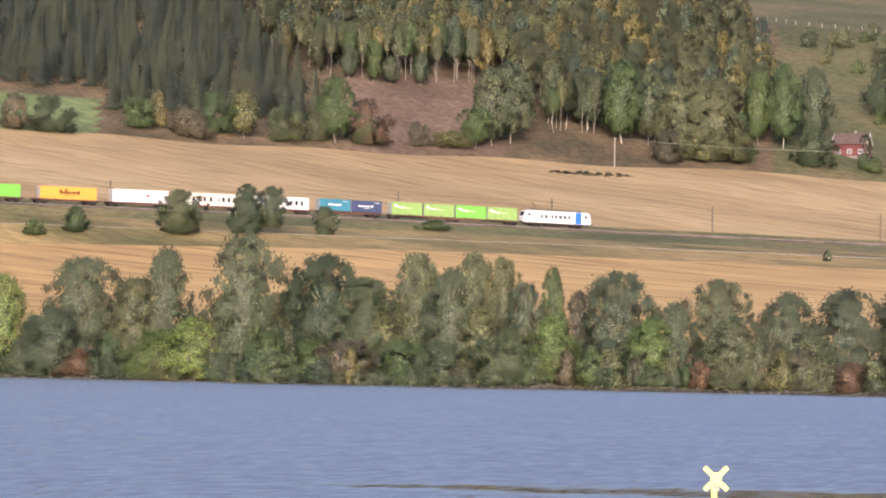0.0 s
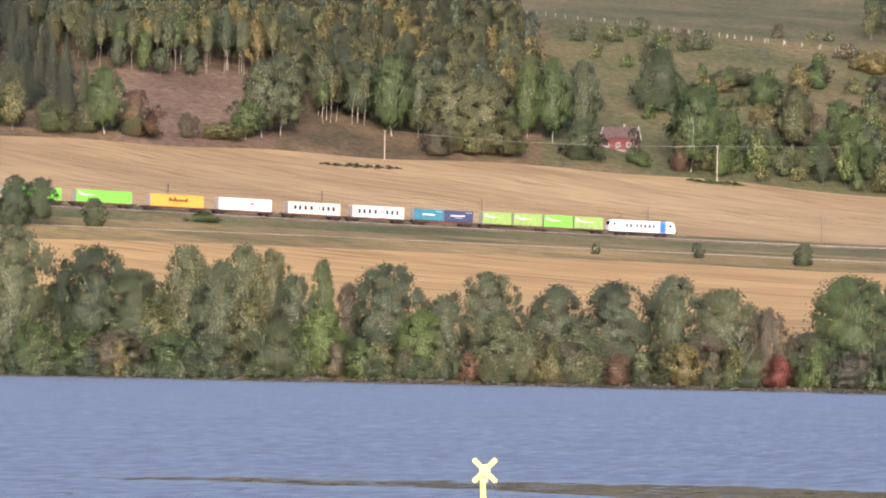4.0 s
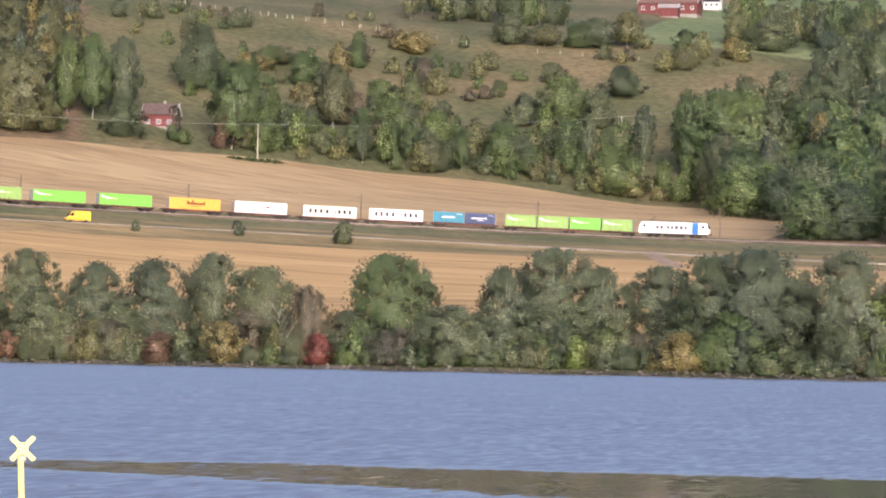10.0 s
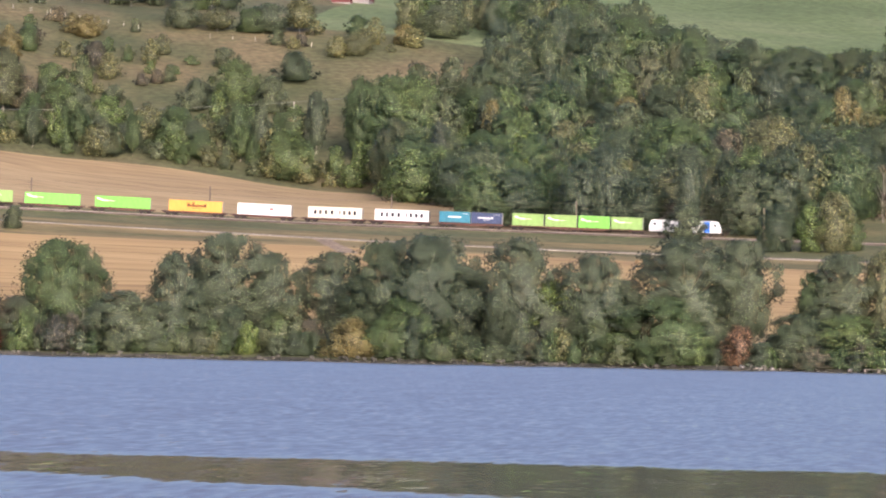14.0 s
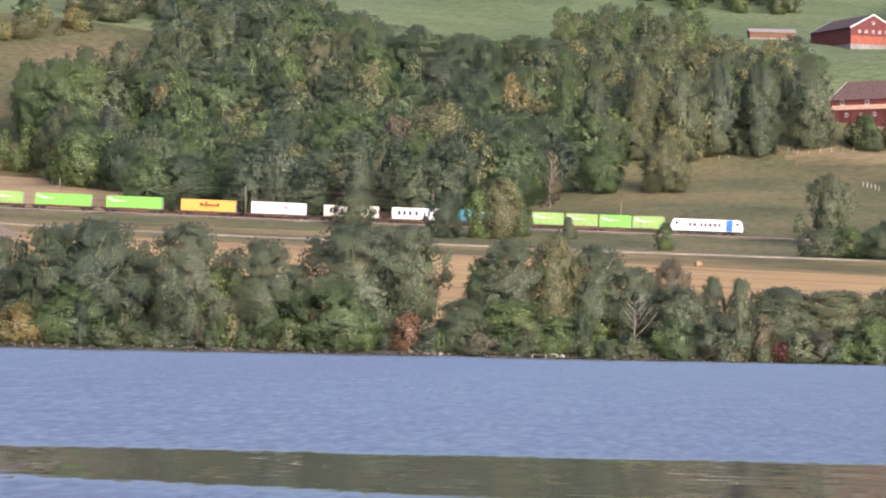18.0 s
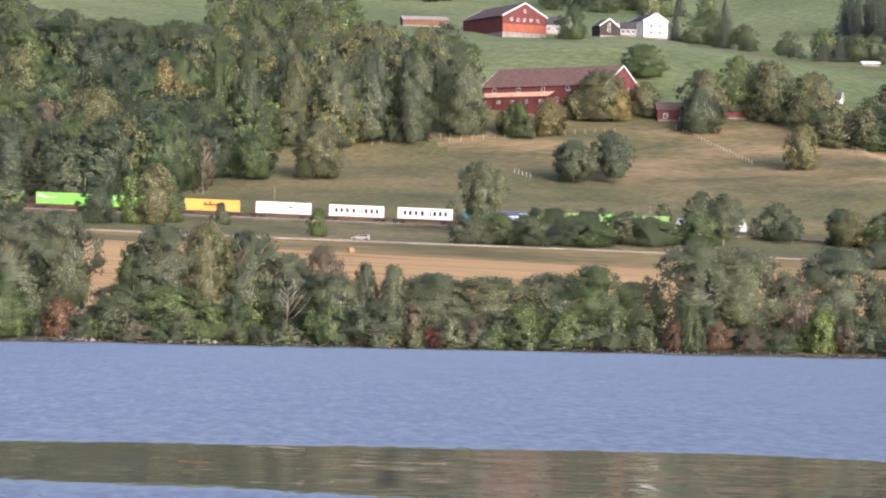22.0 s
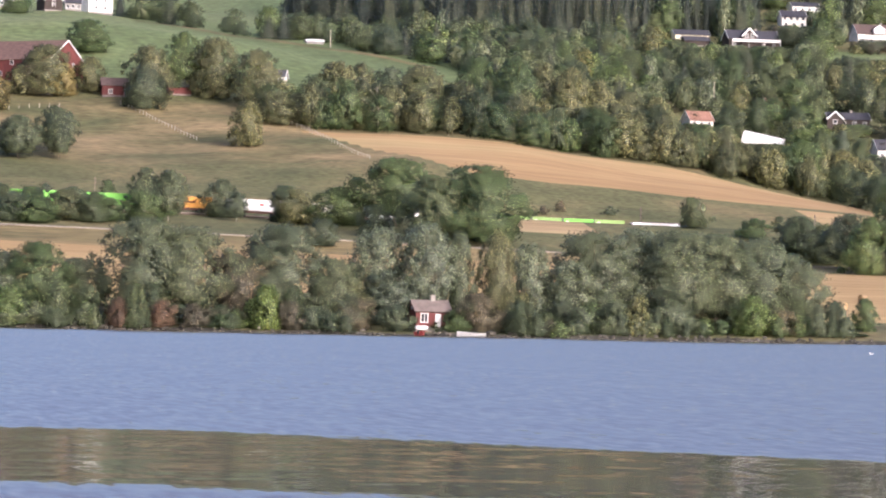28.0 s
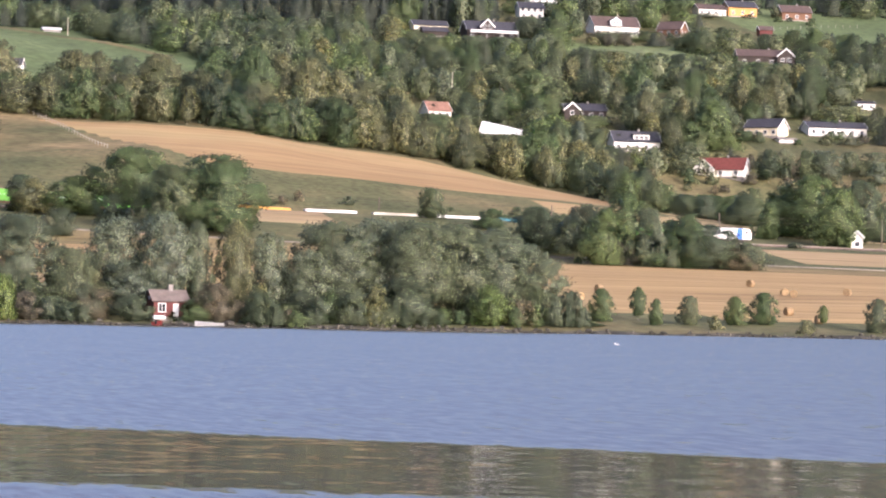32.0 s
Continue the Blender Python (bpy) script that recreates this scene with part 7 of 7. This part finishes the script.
home = house("house", "dark house with white balconies", 410.0, 1328.0, 21.2, 10.0, 4.2, 3.8, 0, 'dark', 'slate', front=((1.6, 5), (3.6, 5)))
wing(home, -2.5, -6.6, 6.0, 6.0, 0.0, 5.4, 3.0, 'dark', 'slate', ((-1.2, 5.3, 1.2, 1.6), (1.2, 5.3, 1.2, 1.6)))
balcony(home, -10.0, 10.4, -6.6, 2.9)
house("house", "tall white house with a dark roof", 444.6, 1381.0, 10.6, 8.0, 5.3, 2.8, -4, 'white', 'slate', front=((2.0, 3), (4.6, 4)))
house("house", "white house behind another", 464.2, 1426.0, 12.5, 8.0, 3.5, 2.0, 0, 'white', 'slate', front=((2.0, 4),), chimney=False)
house("house", "pale house beside a dark garage", 389.9, 1348.0, 14.5, 8.0, 3.3, 2.2, 0, 'cream', 'slate', front=((1.8, 3),), chimney=False)
house("garage", "dark low garage in front of a pale house", 389.0, 1336.0, 10.5, 6.0, 2.4, 1.8, 0, 'dark', 'slate', chimney=False, trim=False, category="garage")
house("house", "orange timber house with white windows", 552.6, 1411.5, 13.6, 9.0, 4.5, 2.8, 0, 'orange', 'slate', front=((2.0, 3),))
house("house", "low white wing beside the orange house", 538.2, 1411.0, 13.1, 8.0, 3.3, 2.2, 0, 'white', 'brown', front=((1.8, 4),), chimney=False)
home = house("house", "dark brown house with a white-trimmed gable", 507.1, 1268.0, 22.0, 9.0, 4.1, 2.8, -12, 'dark', 'brown', front=((1.9, 4),), gable=((2.2, 2),))
wing(home, 8.2, -6.6, 7.0, 6.5, -1.5, 4.1, 3.0, 'dark', 'slate', ((-1.4, 2.6, 1.2, 1.2), (1.2, 2.6, 1.6, 1.4)))
house("shed", "small red shed in the meadow", 538.8, 1346.0, 5.8, 4.0, 2.9, 1.6, 0, 'red', 'brown', chimney=False, category="shed")
house("house", "brown timber house under trees", 577.3, 1408.0, 14.2, 8.0, 4.0, 3.2, 0, 'brown', 'brown', front=((2.0, 3),))
house("shed", "white hut with a small gable beside the railway", 372.1, 859.0, 4.0, 3.1, 3.7, 1.5, 70, 'white', 'slate', gable=((1.6, 1),), chimney=False, category="hut")
house("house", "red-roofed cottage deep among trees", 370.2, 1170.5, 6.1, 7.0, 2.9, 3.4, 0, 'brown', 'orange', chimney=False)
house("shed", "low white garage beside the cream house", 457.7, 1121.5, 6.8, 5.0, 1.6, 0.6, 0, 'white', 'grey', chimney=False, trim=False, category="garage")

house("shed", "low shed with a white roof behind the crest of the meadow", 219.5, 1272.0, 6.5, 4.0, 1.0, 0.7, 0, 'grey', 'white', chimney=False, trim=False, plinth=0.2, category="shed")
house("house", "small white house half hidden behind trees", 178.5, 1100.0, 4.2, 5.0, 3.6, 2.2, -20, 'white', 'slate', front=((2.2, 2),), chimney=False)

lean_to(72.8, 1083.1, ground(72.8, 1081.1), 27.0, 5.0, -38, "tan sheet-roofed lean-to along the red barn")


# ---- the yellow cross mark in the shallows ----
def cross_mark(x, y, z):
    ob = tagged(new("cross_mark"), "pale yellow cross-shaped mark on a post in the lake", "sign")
    ob.matrix_basis = pose(x, y, 0, 0, 0, math.degrees(math.atan2(-x, y)))
    yellow = plain("pale_yellow_paint", (0.86, 0.80, 0.22), 0.5, 0, 0.04)
    for a in (-46, 44):
        bm = boxes((-0.205, 0.205, -0.012, 0.012, -0.031, 0.031), bevel=0.009)
        part("arm", bm, yellow, ob, m=pose(0, -0.012 if a > 0 else 0.013, z, 0, a, 0))
    part("hub", boxes((-0.068, 0.068, -0.034, 0.034, -0.075, 0.075), bevel=0.012), yellow, ob, m=pose(0, 0, z))
    bm = bmesh.new()
    bmesh.ops.create_cone(bm, cap_ends=True, segments=14, radius1=0.038, radius2=0.038, depth=z + 1.2)
    part("post", bm, yellow, ob, m=pose(0.02, 0.06, z / 2 - 0.64, 0, -3.0, 0))
    part("sleeve", boxes((-0.045, 0.045, 0.015, 0.105, z - 0.16, z - 0.06), bevel=0.01), plain("grey_sleeve", (0.4, 0.38, 0.3), 0.7), ob, "grey sleeve under the cross")
    return ob


cross_mark(-15.616, 40.0, 0.66)


# ---- power line over the upper stubble field ----
TIMBER = plain("weathered_pole", (0.40, 0.36, 0.30), 0.85, 0, 0.12)


def power_pole(x, y, high, label):
    ob = tagged(new("power_pole"), label, "pole", "power poles")
    ob.matrix_basis = pose(x, y, ground(x, y) - 0.3)
    bm = bmesh.new()
    bmesh.ops.create_cone(bm, cap_ends=True, segments=8, radius1=0.20, radius2=0.13, depth=high, matrix=Matrix.Translation((0, 0, high / 2)))
    part("pole", bm, TIMBER, ob)
    part("cross_arm", boxes((-0.05, 0.05, -0.9, 0.9, high - 0.5, high - 0.38)), TIMBER, ob)
    for s in (-0.8, 0, 0.8):
        bm = bmesh.new()
        disc(bm, 0, s, high - 0.25, 0.07, 0.26, 'Z', 8)
        part("insulator", bm, CONCRETE, ob)
    return ob


def wire(a, b, sag):
    v, f = [], []
    for i in range(17):
        t = i / 16
        p = [a[k] + (b[k] - a[k]) * t for k in range(3)]
        p[2] -= sag * 4 * t * (1 - t)
        v += [(p[0], p[1], p[2] + 0.02), (p[0], p[1], p[2] - 0.02)]
        if i:
            n = 2 * i
            f.append((n - 2, n - 1, n + 1, n))
    return tagged(mesh_object("wire", v, f, [plain("grey_wire", (0.2, 0.2, 0.19), 0.7)]), "sagging power line wire", "wire", "power line wires", "structure")


POLES = [(-431, 1009, 9.8), (-317, 1005, 11.6), (-215, 1070, 10), (-130, 1140, 11)]
for x, y, h in POLES:
    power_pole(x, y, h, "weathered wooden power pole at the field's edge")
for (x0, y0, h0), (x1, y1, h1) in zip(POLES, POLES[1:]):
    for s in (-0.8, 0.8):
        wire((x0, y0 + s, ground(x0, y0) + h0 - 0.4), (x1, y1 + s, ground(x1, y1) + h1 - 0.4), 1.6)
power_pole(224, 1262, 7, "slim pole in the green meadow")
power_pole(342, 1150, 14, "tall pole rising over the trees")

# weedy islands left round the poles
for x, y, r in ((-317, 1003, 5.5), (-429, 985, 8.5)):
    spots = [(x + r * 1.7 * math.cos(k * 2.4) * math.sqrt(k / 44), y + 3 * math.sin(k * 2.4) * math.sqrt(k / 44), 0.5 + 0.25 * math.sin(k * 1.9), 2.2, 'brown' if r > 6 else 'green', 'bush') for k in range(44)]
    wood("weed_patch", "low dark weeds left standing in the stubble", spots, 0.4)


# ---- fences ----
POST_MESH = bpy.data.meshes.new("fence_post")
_bm = boxes((-0.07, 0.07, -0.07, 0.07, -0.3, 1.3), bevel=0.02)
_bm.to_mesh(POST_MESH)
_bm.free()
POST_MESH.materials.append(plain("pale_fence_wood", (0.5, 0.46, 0.38), 0.8))


def fence(path, gap, label, rails=False):
    ob = tagged(new("fence"), label, "fence", "pasture fences")
    ob.matrix_basis = pose(path[0][0], path[0][1], ground(*path[0]))
    last = None
    for (xa, ya), (xb, yb) in zip(path, path[1:]):
        n = max(1, int(math.hypot(xb - xa, yb - ya) / gap))
        for i in range(n):
            x, y = xa + (xb - xa) * i / n, ya + (yb - ya) * i / n
            z = ground(x, y)
            shared("fence_post", POST_MESH, ob, pose(x - path[0][0], y - path[0][1], z - ob.location[2], 0, 3 * math.sin(i * 2.1), i * 37))
            if last and rails:
                v = []
                for (px, py, pz) in (last, (x, y, z)):
                    v += [(px - path[0][0], py - path[0][1], pz - ob.location[2] + h) for h in (0.85, 0.95)]
                me = bpy.data.meshes.new("rail")
                me.from_pydata(v + [(q[0], q[1] + 0.05, q[2]) for q in v], [], [(0, 1, 3, 2), (4, 6, 7, 5), (1, 5, 7, 3)])
                me.materials.append(POST_MESH.materials[0])
                shared("rail", me, ob, pose(0, 0, 0))
            last = (x, y, z)
    return ob


fence([(-479.9, 1245.0), (-447.3, 1221.0), (-411.1, 1209.0), (-371.7, 1197.0), (-324.9, 1191.0)], 6.2, "line of pale posts across the hill pasture")
fence([(-382.9, 1200.0), (-359.1, 1194.0), (-330.9, 1194.0), (-288.0, 1176.0)], 6.2, "line of pale fence posts on the hill pasture")
fence([(-266.6, 1173.0), (-250.2, 1173.0), (-229.9, 1173.0), (-204.8, 1179.0)], 6.2, "line of pale fence posts below the far farm")
fence([(120.6, 1050.0), (126.3, 1038.0), (132.4, 1017.0), (138.2, 996.0)], 2.2, "line of pale fence posts running down the pasture", True)
fence([(165.4, 1029.0), (171.6, 1014.0), (181.8, 951.0)], 2.5, "pale fence along the upper stubble field", True)
fence([(49.6, 1038.0), (63.7, 1041.0), (92.1, 1047.0), (104.4, 1047.0)], 3.0, "pale fence posts below the long barn")
fence([(25.8, 1035.0), (34.6, 1041.0), (50.3, 1044.0), (60.9, 1047.0)], 3.0, "pale fence posts beside the grove")
fence([(65.4, 972.0), (70.2, 960.0)], 2.5, "short row of pale fence posts in the pasture")
fence([(552.0, 1368.0), (575.4, 1380.0), (603.5, 1389.0)], 4, "white fence posts beside the hillside meadow")


# ---- straw bales on the stubble ----
def bale(x, y, turn):
    ob = tagged(new("straw_bale"), "round pale straw bale lying on the stubble", "straw bale", "straw bales")
    ob.matrix_basis = pose(x, y, ground(x, y) + 0.66, 0, 0, turn)
    bm = bmesh.new()
    disc(bm, 0, 0, 0, 0.72, 1.3, 'X', 24)
    bmesh.ops.bevel(bm, geom=[e for e in bm.edges if e.is_boundary or len(e.link_faces) == 2 and abs(e.link_faces[0].normal.dot(e.link_faces[1].normal)) < 0.3], offset=0.1, segments=2, affect='EDGES')
    part("straw_roll", bm, STRAW, ob)
    bm = bmesh.new()
    for k in (-0.35, 0, 0.35):
        disc(bm, k, 0, 0, 0.728, 0.05, 'X', 24)
    part("twine", bm, plain("net_wrap", (0.34, 0.25, 0.15), 0.8), ob)
    return ob


STRAW = earth("straw", (0.22, 0.15, 0.078), (0.27, 0.19, 0.1), (0.32, 0.225, 0.12), 0.8, 6.0)
bale(14.2, 733.0, 20)
bale(-68.9, 718.0, 60)
bale(245.8, 619.0, 30)
bale(241.9, 592.0, 80)
bale(241.3, 586.0, 70)
bale(188.1, 553.0, 100)
bale(204.1, 589.0, 20)
bale(198.1, 508.0, 40)
bale(213.3, 520.0, 10)
bale(190.3, 505.0, 120)
bale(212.5, 505.0, 0)
bale(256.0, 595.0, 50)


# ---- the landing by the boathouse ----
PLANK = plain("grey_planks", (0.24, 0.21, 0.18), 0.9, 0, 0.2)


def jetty(x, y, long, turn, label):
    ob = tagged(new("jetty"), label, "jetty", "jetties on the shore")
    ob.matrix_basis = pose(x, y, 0, 0, 0, turn)
    for k in range(int(long / 0.3)):
        part("plank", boxes((k * 0.3, k * 0.3 + 0.27, -0.7, 0.7, 0.42, 0.47)), PLANK, ob)
    for px in (0.2, long - 0.3):
        for py in (-0.6, 0.6):
            part("pile", boxes((px - 0.07, px + 0.07, py - 0.07, py + 0.07, -1.0, 0.42)), PLANK, ob)
    return ob


def boat(x, y, turn, hull, label):
    ob = tagged(new("boat"), label, "boat", "boats on the shore")
    ob.matrix_basis = pose(x, y, 0.0, 0, 0, turn)
    bm = bmesh.new()
    rings = []
    for i in range(9):
        t = i / 8
        w = 0.75 * math.sin(math.pi * min(1, 0.28 + 0.72 * (1 - t) ** 0.8) * 0.5 + 0.0) * (1 - t ** 3)
        up = 0.55 + 0.25 * t * t
        px = -2.1 + 4.2 * t
        rings.append([bm.verts.new(p) for p in ((px, -w, up), (px, -w * 0.75, 0.1), (px, 0, -0.12), (px, w * 0.75, 0.1), (px, w, up))])
    for a, b in zip(rings, rings[1:]):
        for k in range(4):
            bm.faces.new((a[k], a[k + 1], b[k + 1], b[k]))
    bm.faces.new(rings[0])
    bmesh.ops.solidify(bm, geom=bm.faces[:], thickness=0.05)
    part("hull", bm, hull, ob)
    for px in (-1.2, 0.1):
        part("thwart", boxes((px - 0.14, px + 0.14, -0.62, 0.62, 0.36, 0.41)), PLANK, ob)
    part("foredeck", boxes((0.2, 1.5, -0.5, 0.5, 0.57, 0.66), bevel=0.03), hull, ob)
    part("outboard_motor", boxes((-2.35, -2.1, -0.14, 0.14, 0.2, 0.85), bevel=0.05), RUBBER, ob)
    return ob


jetty(98.2, 478.5, 5.4, 4, "low grey plank jetty below the boathouse")
boat(106.3, 477.6, 172, WHITE, "small white motorboat drawn up on the shore")
boat(98.9, 477.4, 66, plain("red_hull", (0.26, 0.05, 0.045), 0.5), "red rowing boat beside the jetty")
crate = tagged(new("dinghy"), "white upturned dinghy on the bank by the boathouse", "boat")
crate.matrix_basis = pose(100.0, 482.8, 0.95, 0, 0, 5)
part("hull", boxes((-0.95, 0.95, -0.5, 0.5, 0, 0.5), bevel=0.16), WHITE, crate)
jetty(-14.1, 479.0, 2.4, 10, "small grey plank landing on the shore")


# ---- stones along the water's edge ----
def stones():
    rng = np.random.default_rng(8)
    V, F, n = [], [], 0
    for k in range(1500):
        x = rng.uniform(-420, 340)
        y = float(shore_y(x)) + rng.uniform(-1.2, 1.6)
        r = rng.uniform(0.12, 0.42) * (2.0 if k % 40 == 0 else 1)
        bm_v = [(x + r * math.cos(a) * rng.uniform(0.8, 1.2), y + r * math.sin(a) * rng.uniform(0.8, 1.2), z) for z in (-0.1, 0.22 * r + 0.12) for a in (0.2, 1.3, 2.3, 3.4, 4.4, 5.5)]
        top = max(0.0, (y - float(shore_y(x))) * 0.4)
        V += [(p[0], p[1], p[2] + top) for p in bm_v] + [(x, y, 0.45 * r + 0.16 + top)]
        for i in range(6):
            j = (i + 1) % 6
            F += [(n + i, n + j, n + 6 + j, n + 6 + i), (n + 6 + i, n + 6 + j, n + 12)]
        n += 13
    return mesh_object("shore_stones", V, F, [SHORE_STONE])


tagged(stones(), "grey and brown stones along the water's edge", "stones", kind="stuff")



def boulder(x, y, size, seed):
    """A pale rounded stone block at the water's edge."""
    rng = np.random.default_rng(seed)
    ob = tagged(new("boulder"), "pale grey boulder at the water's edge", "boulder", "boulders on the shore")
    bm = bmesh.new()
    bmesh.ops.create_icosphere(bm, subdivisions=2, radius=size)
    for v in bm.verts:
        n = v.co.normalized()
        v.co = Vector((v.co.x * 1.25, v.co.y, v.co.z * 0.75)) * (1 + 0.16 * math.sin(4 * n.x + seed) * math.sin(5 * n.z + 2 * seed) + rng.uniform(-0.06, 0.06))
    part("stone", bm, PALE_STONE, ob)
    ob.matrix_basis = pose(x, y, max(0.15, ground(x, y)) + 0.25 * size, 0, 0, seed * 37)
    return ob


PALE_STONE = plain("pale_stone", (0.27, 0.25, 0.235), 0.9, 0, 0.2, 3.0)
for k, (x, y, size) in enumerate(((-31.2, 480.6, 0.45), (-30.2, 481.0, 0.6), (-29.0, 480.5, 0.4), (-28.1, 481.2, 0.55), (-26.9, 480.7, 0.35), (-16.0, 480.4, 0.4), (-10.9, 480.6, 0.6), (-9.8, 480.9, 0.4))):
    boulder(x, y, size, k + 3)


# ---- a gull resting on the water ----
def gull():
    ob = tagged(new("gull"), "white gull floating on the rippled lake", "bird")
    white, grey = plain("white_feathers", (0.8, 0.8, 0.78), 0.8), plain("grey_feathers", (0.4, 0.41, 0.43), 0.8)

    def egg(at_, size):
        bm = bmesh.new()
        bmesh.ops.create_uvsphere(bm, u_segments=12, v_segments=8, radius=1.0, matrix=Matrix.Translation(at_) @ Matrix.Diagonal((*size, 1)))
        return bm

    part("body", egg((0, 0, 0.06), (0.24, 0.11, 0.10)), white, ob)
    part("head", egg((0.2, 0, 0.22), (0.07, 0.055, 0.06)), white, ob)
    part("neck", egg((0.17, 0, 0.14), (0.06, 0.05, 0.09)), white, ob)
    part("bill", egg((0.29, 0, 0.205), (0.05, 0.014, 0.016)), VAN_YELLOW, ob, "yellow bill")
    for s in (-1, 1):
        part("wing", egg((-0.06, s * 0.085, 0.1), (0.24, 0.035, 0.07)), grey, ob, "folded grey wing")
    part("tail", egg((-0.27, 0, 0.1), (0.1, 0.04, 0.02)), white, ob)
    ob.scale = (0.7, 0.7, 0.7)
    return ob


GULL = gull()

# ---- a farm track from the road into the stubble ----
def side_track():
    v = []
    for k in range(9):
        f = k / 8
        x, y = -146.5 + 15 * f, 763.5 - 46 * f
        v += [(x - 2.2, y, ground(x - 2.2, y) + 0.1), (x + 2.2, y, ground(x + 2.2, y) + 0.1)]
    return mesh_object("farm_track", v, [(2 * k, 2 * k + 1, 2 * k + 3, 2 * k + 2) for k in range(8)], [earth("gravel", (0.20, 0.15, 0.10), (0.25, 0.19, 0.13), (0.29, 0.22, 0.15), 0.2, 1.5)])


tagged(side_track(), "grey gravel farm track joining the road", "track", kind="structure")


# ---- a grassy path along the crest of the meadow ----
def crest_path():
    v = []
    for k in range(25):
        f = k / 24
        x, y = 156 + 98 * f, 1321 - 105 * f
        v += [(x - 1, y - 2.5, ground(x - 1, y - 2.5) + 0.15), (x + 2, y + 3.5, ground(x + 2, y + 3.5) + 0.25)]
    return mesh_object("meadow_path", v, [(2 * k, 2 * k + 2, 2 * k + 3, 2 * k + 1) for k in range(24)], [PASTURE])


tagged(crest_path(), "pale grassy path along the crest of the meadow", "path", kind="structure")


# ---- the valley bends round the head of the lake ----
def bend(x, y, z):
    """Beyond the shore the land swings towards the lake in the west. Returns the place and how much closer it lies."""
    u = np.degrees(np.arctan2(-x, np.maximum(y, 1.0)))
    e = np.minimum(0.014 * 1.5 * np.log1p(np.exp(np.clip((u - 16) / 1.5, -40, 40))), 0.27)
    s = 1 - e * np.clip((y - 480) / 362, 0, 1)
    return x * s, y * s, EYE + (z - EYE) * s, s


def bend_mesh(me):
    co = np.empty(len(me.vertices) * 3, np.float32)
    me.vertices.foreach_get("co", co)
    co = co.reshape(-1, 3).astype(float)
    x, y, z, s = bend(co[:, 0], co[:, 1], co[:, 2])
    me.vertices.foreach_set("co", np.stack([x, y, z], 1).astype(np.float32).ravel())
    me.update()


def bend_land():
    moving = {o for o, *rest in TRAIN} | {o for o, *rest in TRAFFIC} | {GULL}
    for ob in list(scene.objects):
        if ob.parent or ob in moving or ob.type not in ('MESH', 'EMPTY') or ob.name in ("water", "near_bank"):
            continue
        if ob.location.length < 0.01:
            for o in (ob, *ob.children_recursive):
                if o.type == 'MESH' and o.data.users == 1:
                    bend_mesh(o.data)
        else:
            x, y, z, s = (float(v) for v in bend(*ob.location))
            ob.location = (x, y, z)
            ob.scale = tuple(v * s for v in ob.scale)


bend_land()
# length along the bent track, west to east, zero straight ahead
TRACK_X = np.arange(-900.0, 700.0, 2.0)
TRACK = np.stack(bend(TRACK_X, np.full(len(TRACK_X), RAIL_Y), rail_z(TRACK_X))[:3], 1)
TRACK_S = np.concatenate([[0.0], np.cumsum(np.linalg.norm(np.diff(TRACK[:, :2], axis=0), axis=1))])
TRACK_S -= np.interp(0.0, TRACK_X, TRACK_S)


def on_track(s):
    """Pose of a vehicle on the rails at a length along the track."""
    a, p, b = (np.array([np.interp(v, TRACK_S, TRACK[:, k]) for k in range(3)]) for v in (s - 6, s, s + 6))
    d = b - a
    return pose(*p, 0, 0, math.degrees(math.atan2(d[1], d[0]))) @ pose(0, 0, 0, 0, -math.degrees(math.atan(d[2] / math.hypot(d[0], d[1]))), 0)


def on_road(x, y, turn):
    a, p, b = (np.array(bend(v, y, float(road_z(v)) + 0.05)[:3], float) for v in (x - 2, x, x + 2))
    d = b - a
    return pose(*p, 0, 0, math.degrees(math.atan2(d[1], d[0]))) @ pose(0, 0, 0, 0, -math.degrees(math.atan(d[2] / math.hypot(d[0], d[1]))), 0) @ pose(0, 0, 0, 0, 0, turn)


# ---- what moves ----
def motions():
    """The train runs along the rails at about 22 m/s; the van and the cars run along the road."""
    times = [2.0 * k for k in range(17)]
    for ob, behind, up in TRAIN:
        nose = lambda t: -82.45 + (21.453 if t < 13 else 22.117) * (t - 13)
        walk(ob, [(t, on_track(nose(t) - behind) @ pose(0, 0, up)) for t in times])
    for ob, x0, speed, lane in TRAFFIC:
        walk(ob, [(t, on_road(x0 + speed * t, lane, 180 if speed < 0 else 0)) for t in times])

    walk(GULL, [(t, pose(x, y, 0, 0, 0, turn)) for t, x, y, turn in ((0.0, 99, 320, 200), (28.0, 94.3, 269.7, 190), (30.0, 93.2, 265.5, 175), (32.0, 92.4, 262.0, 180))])


motions()
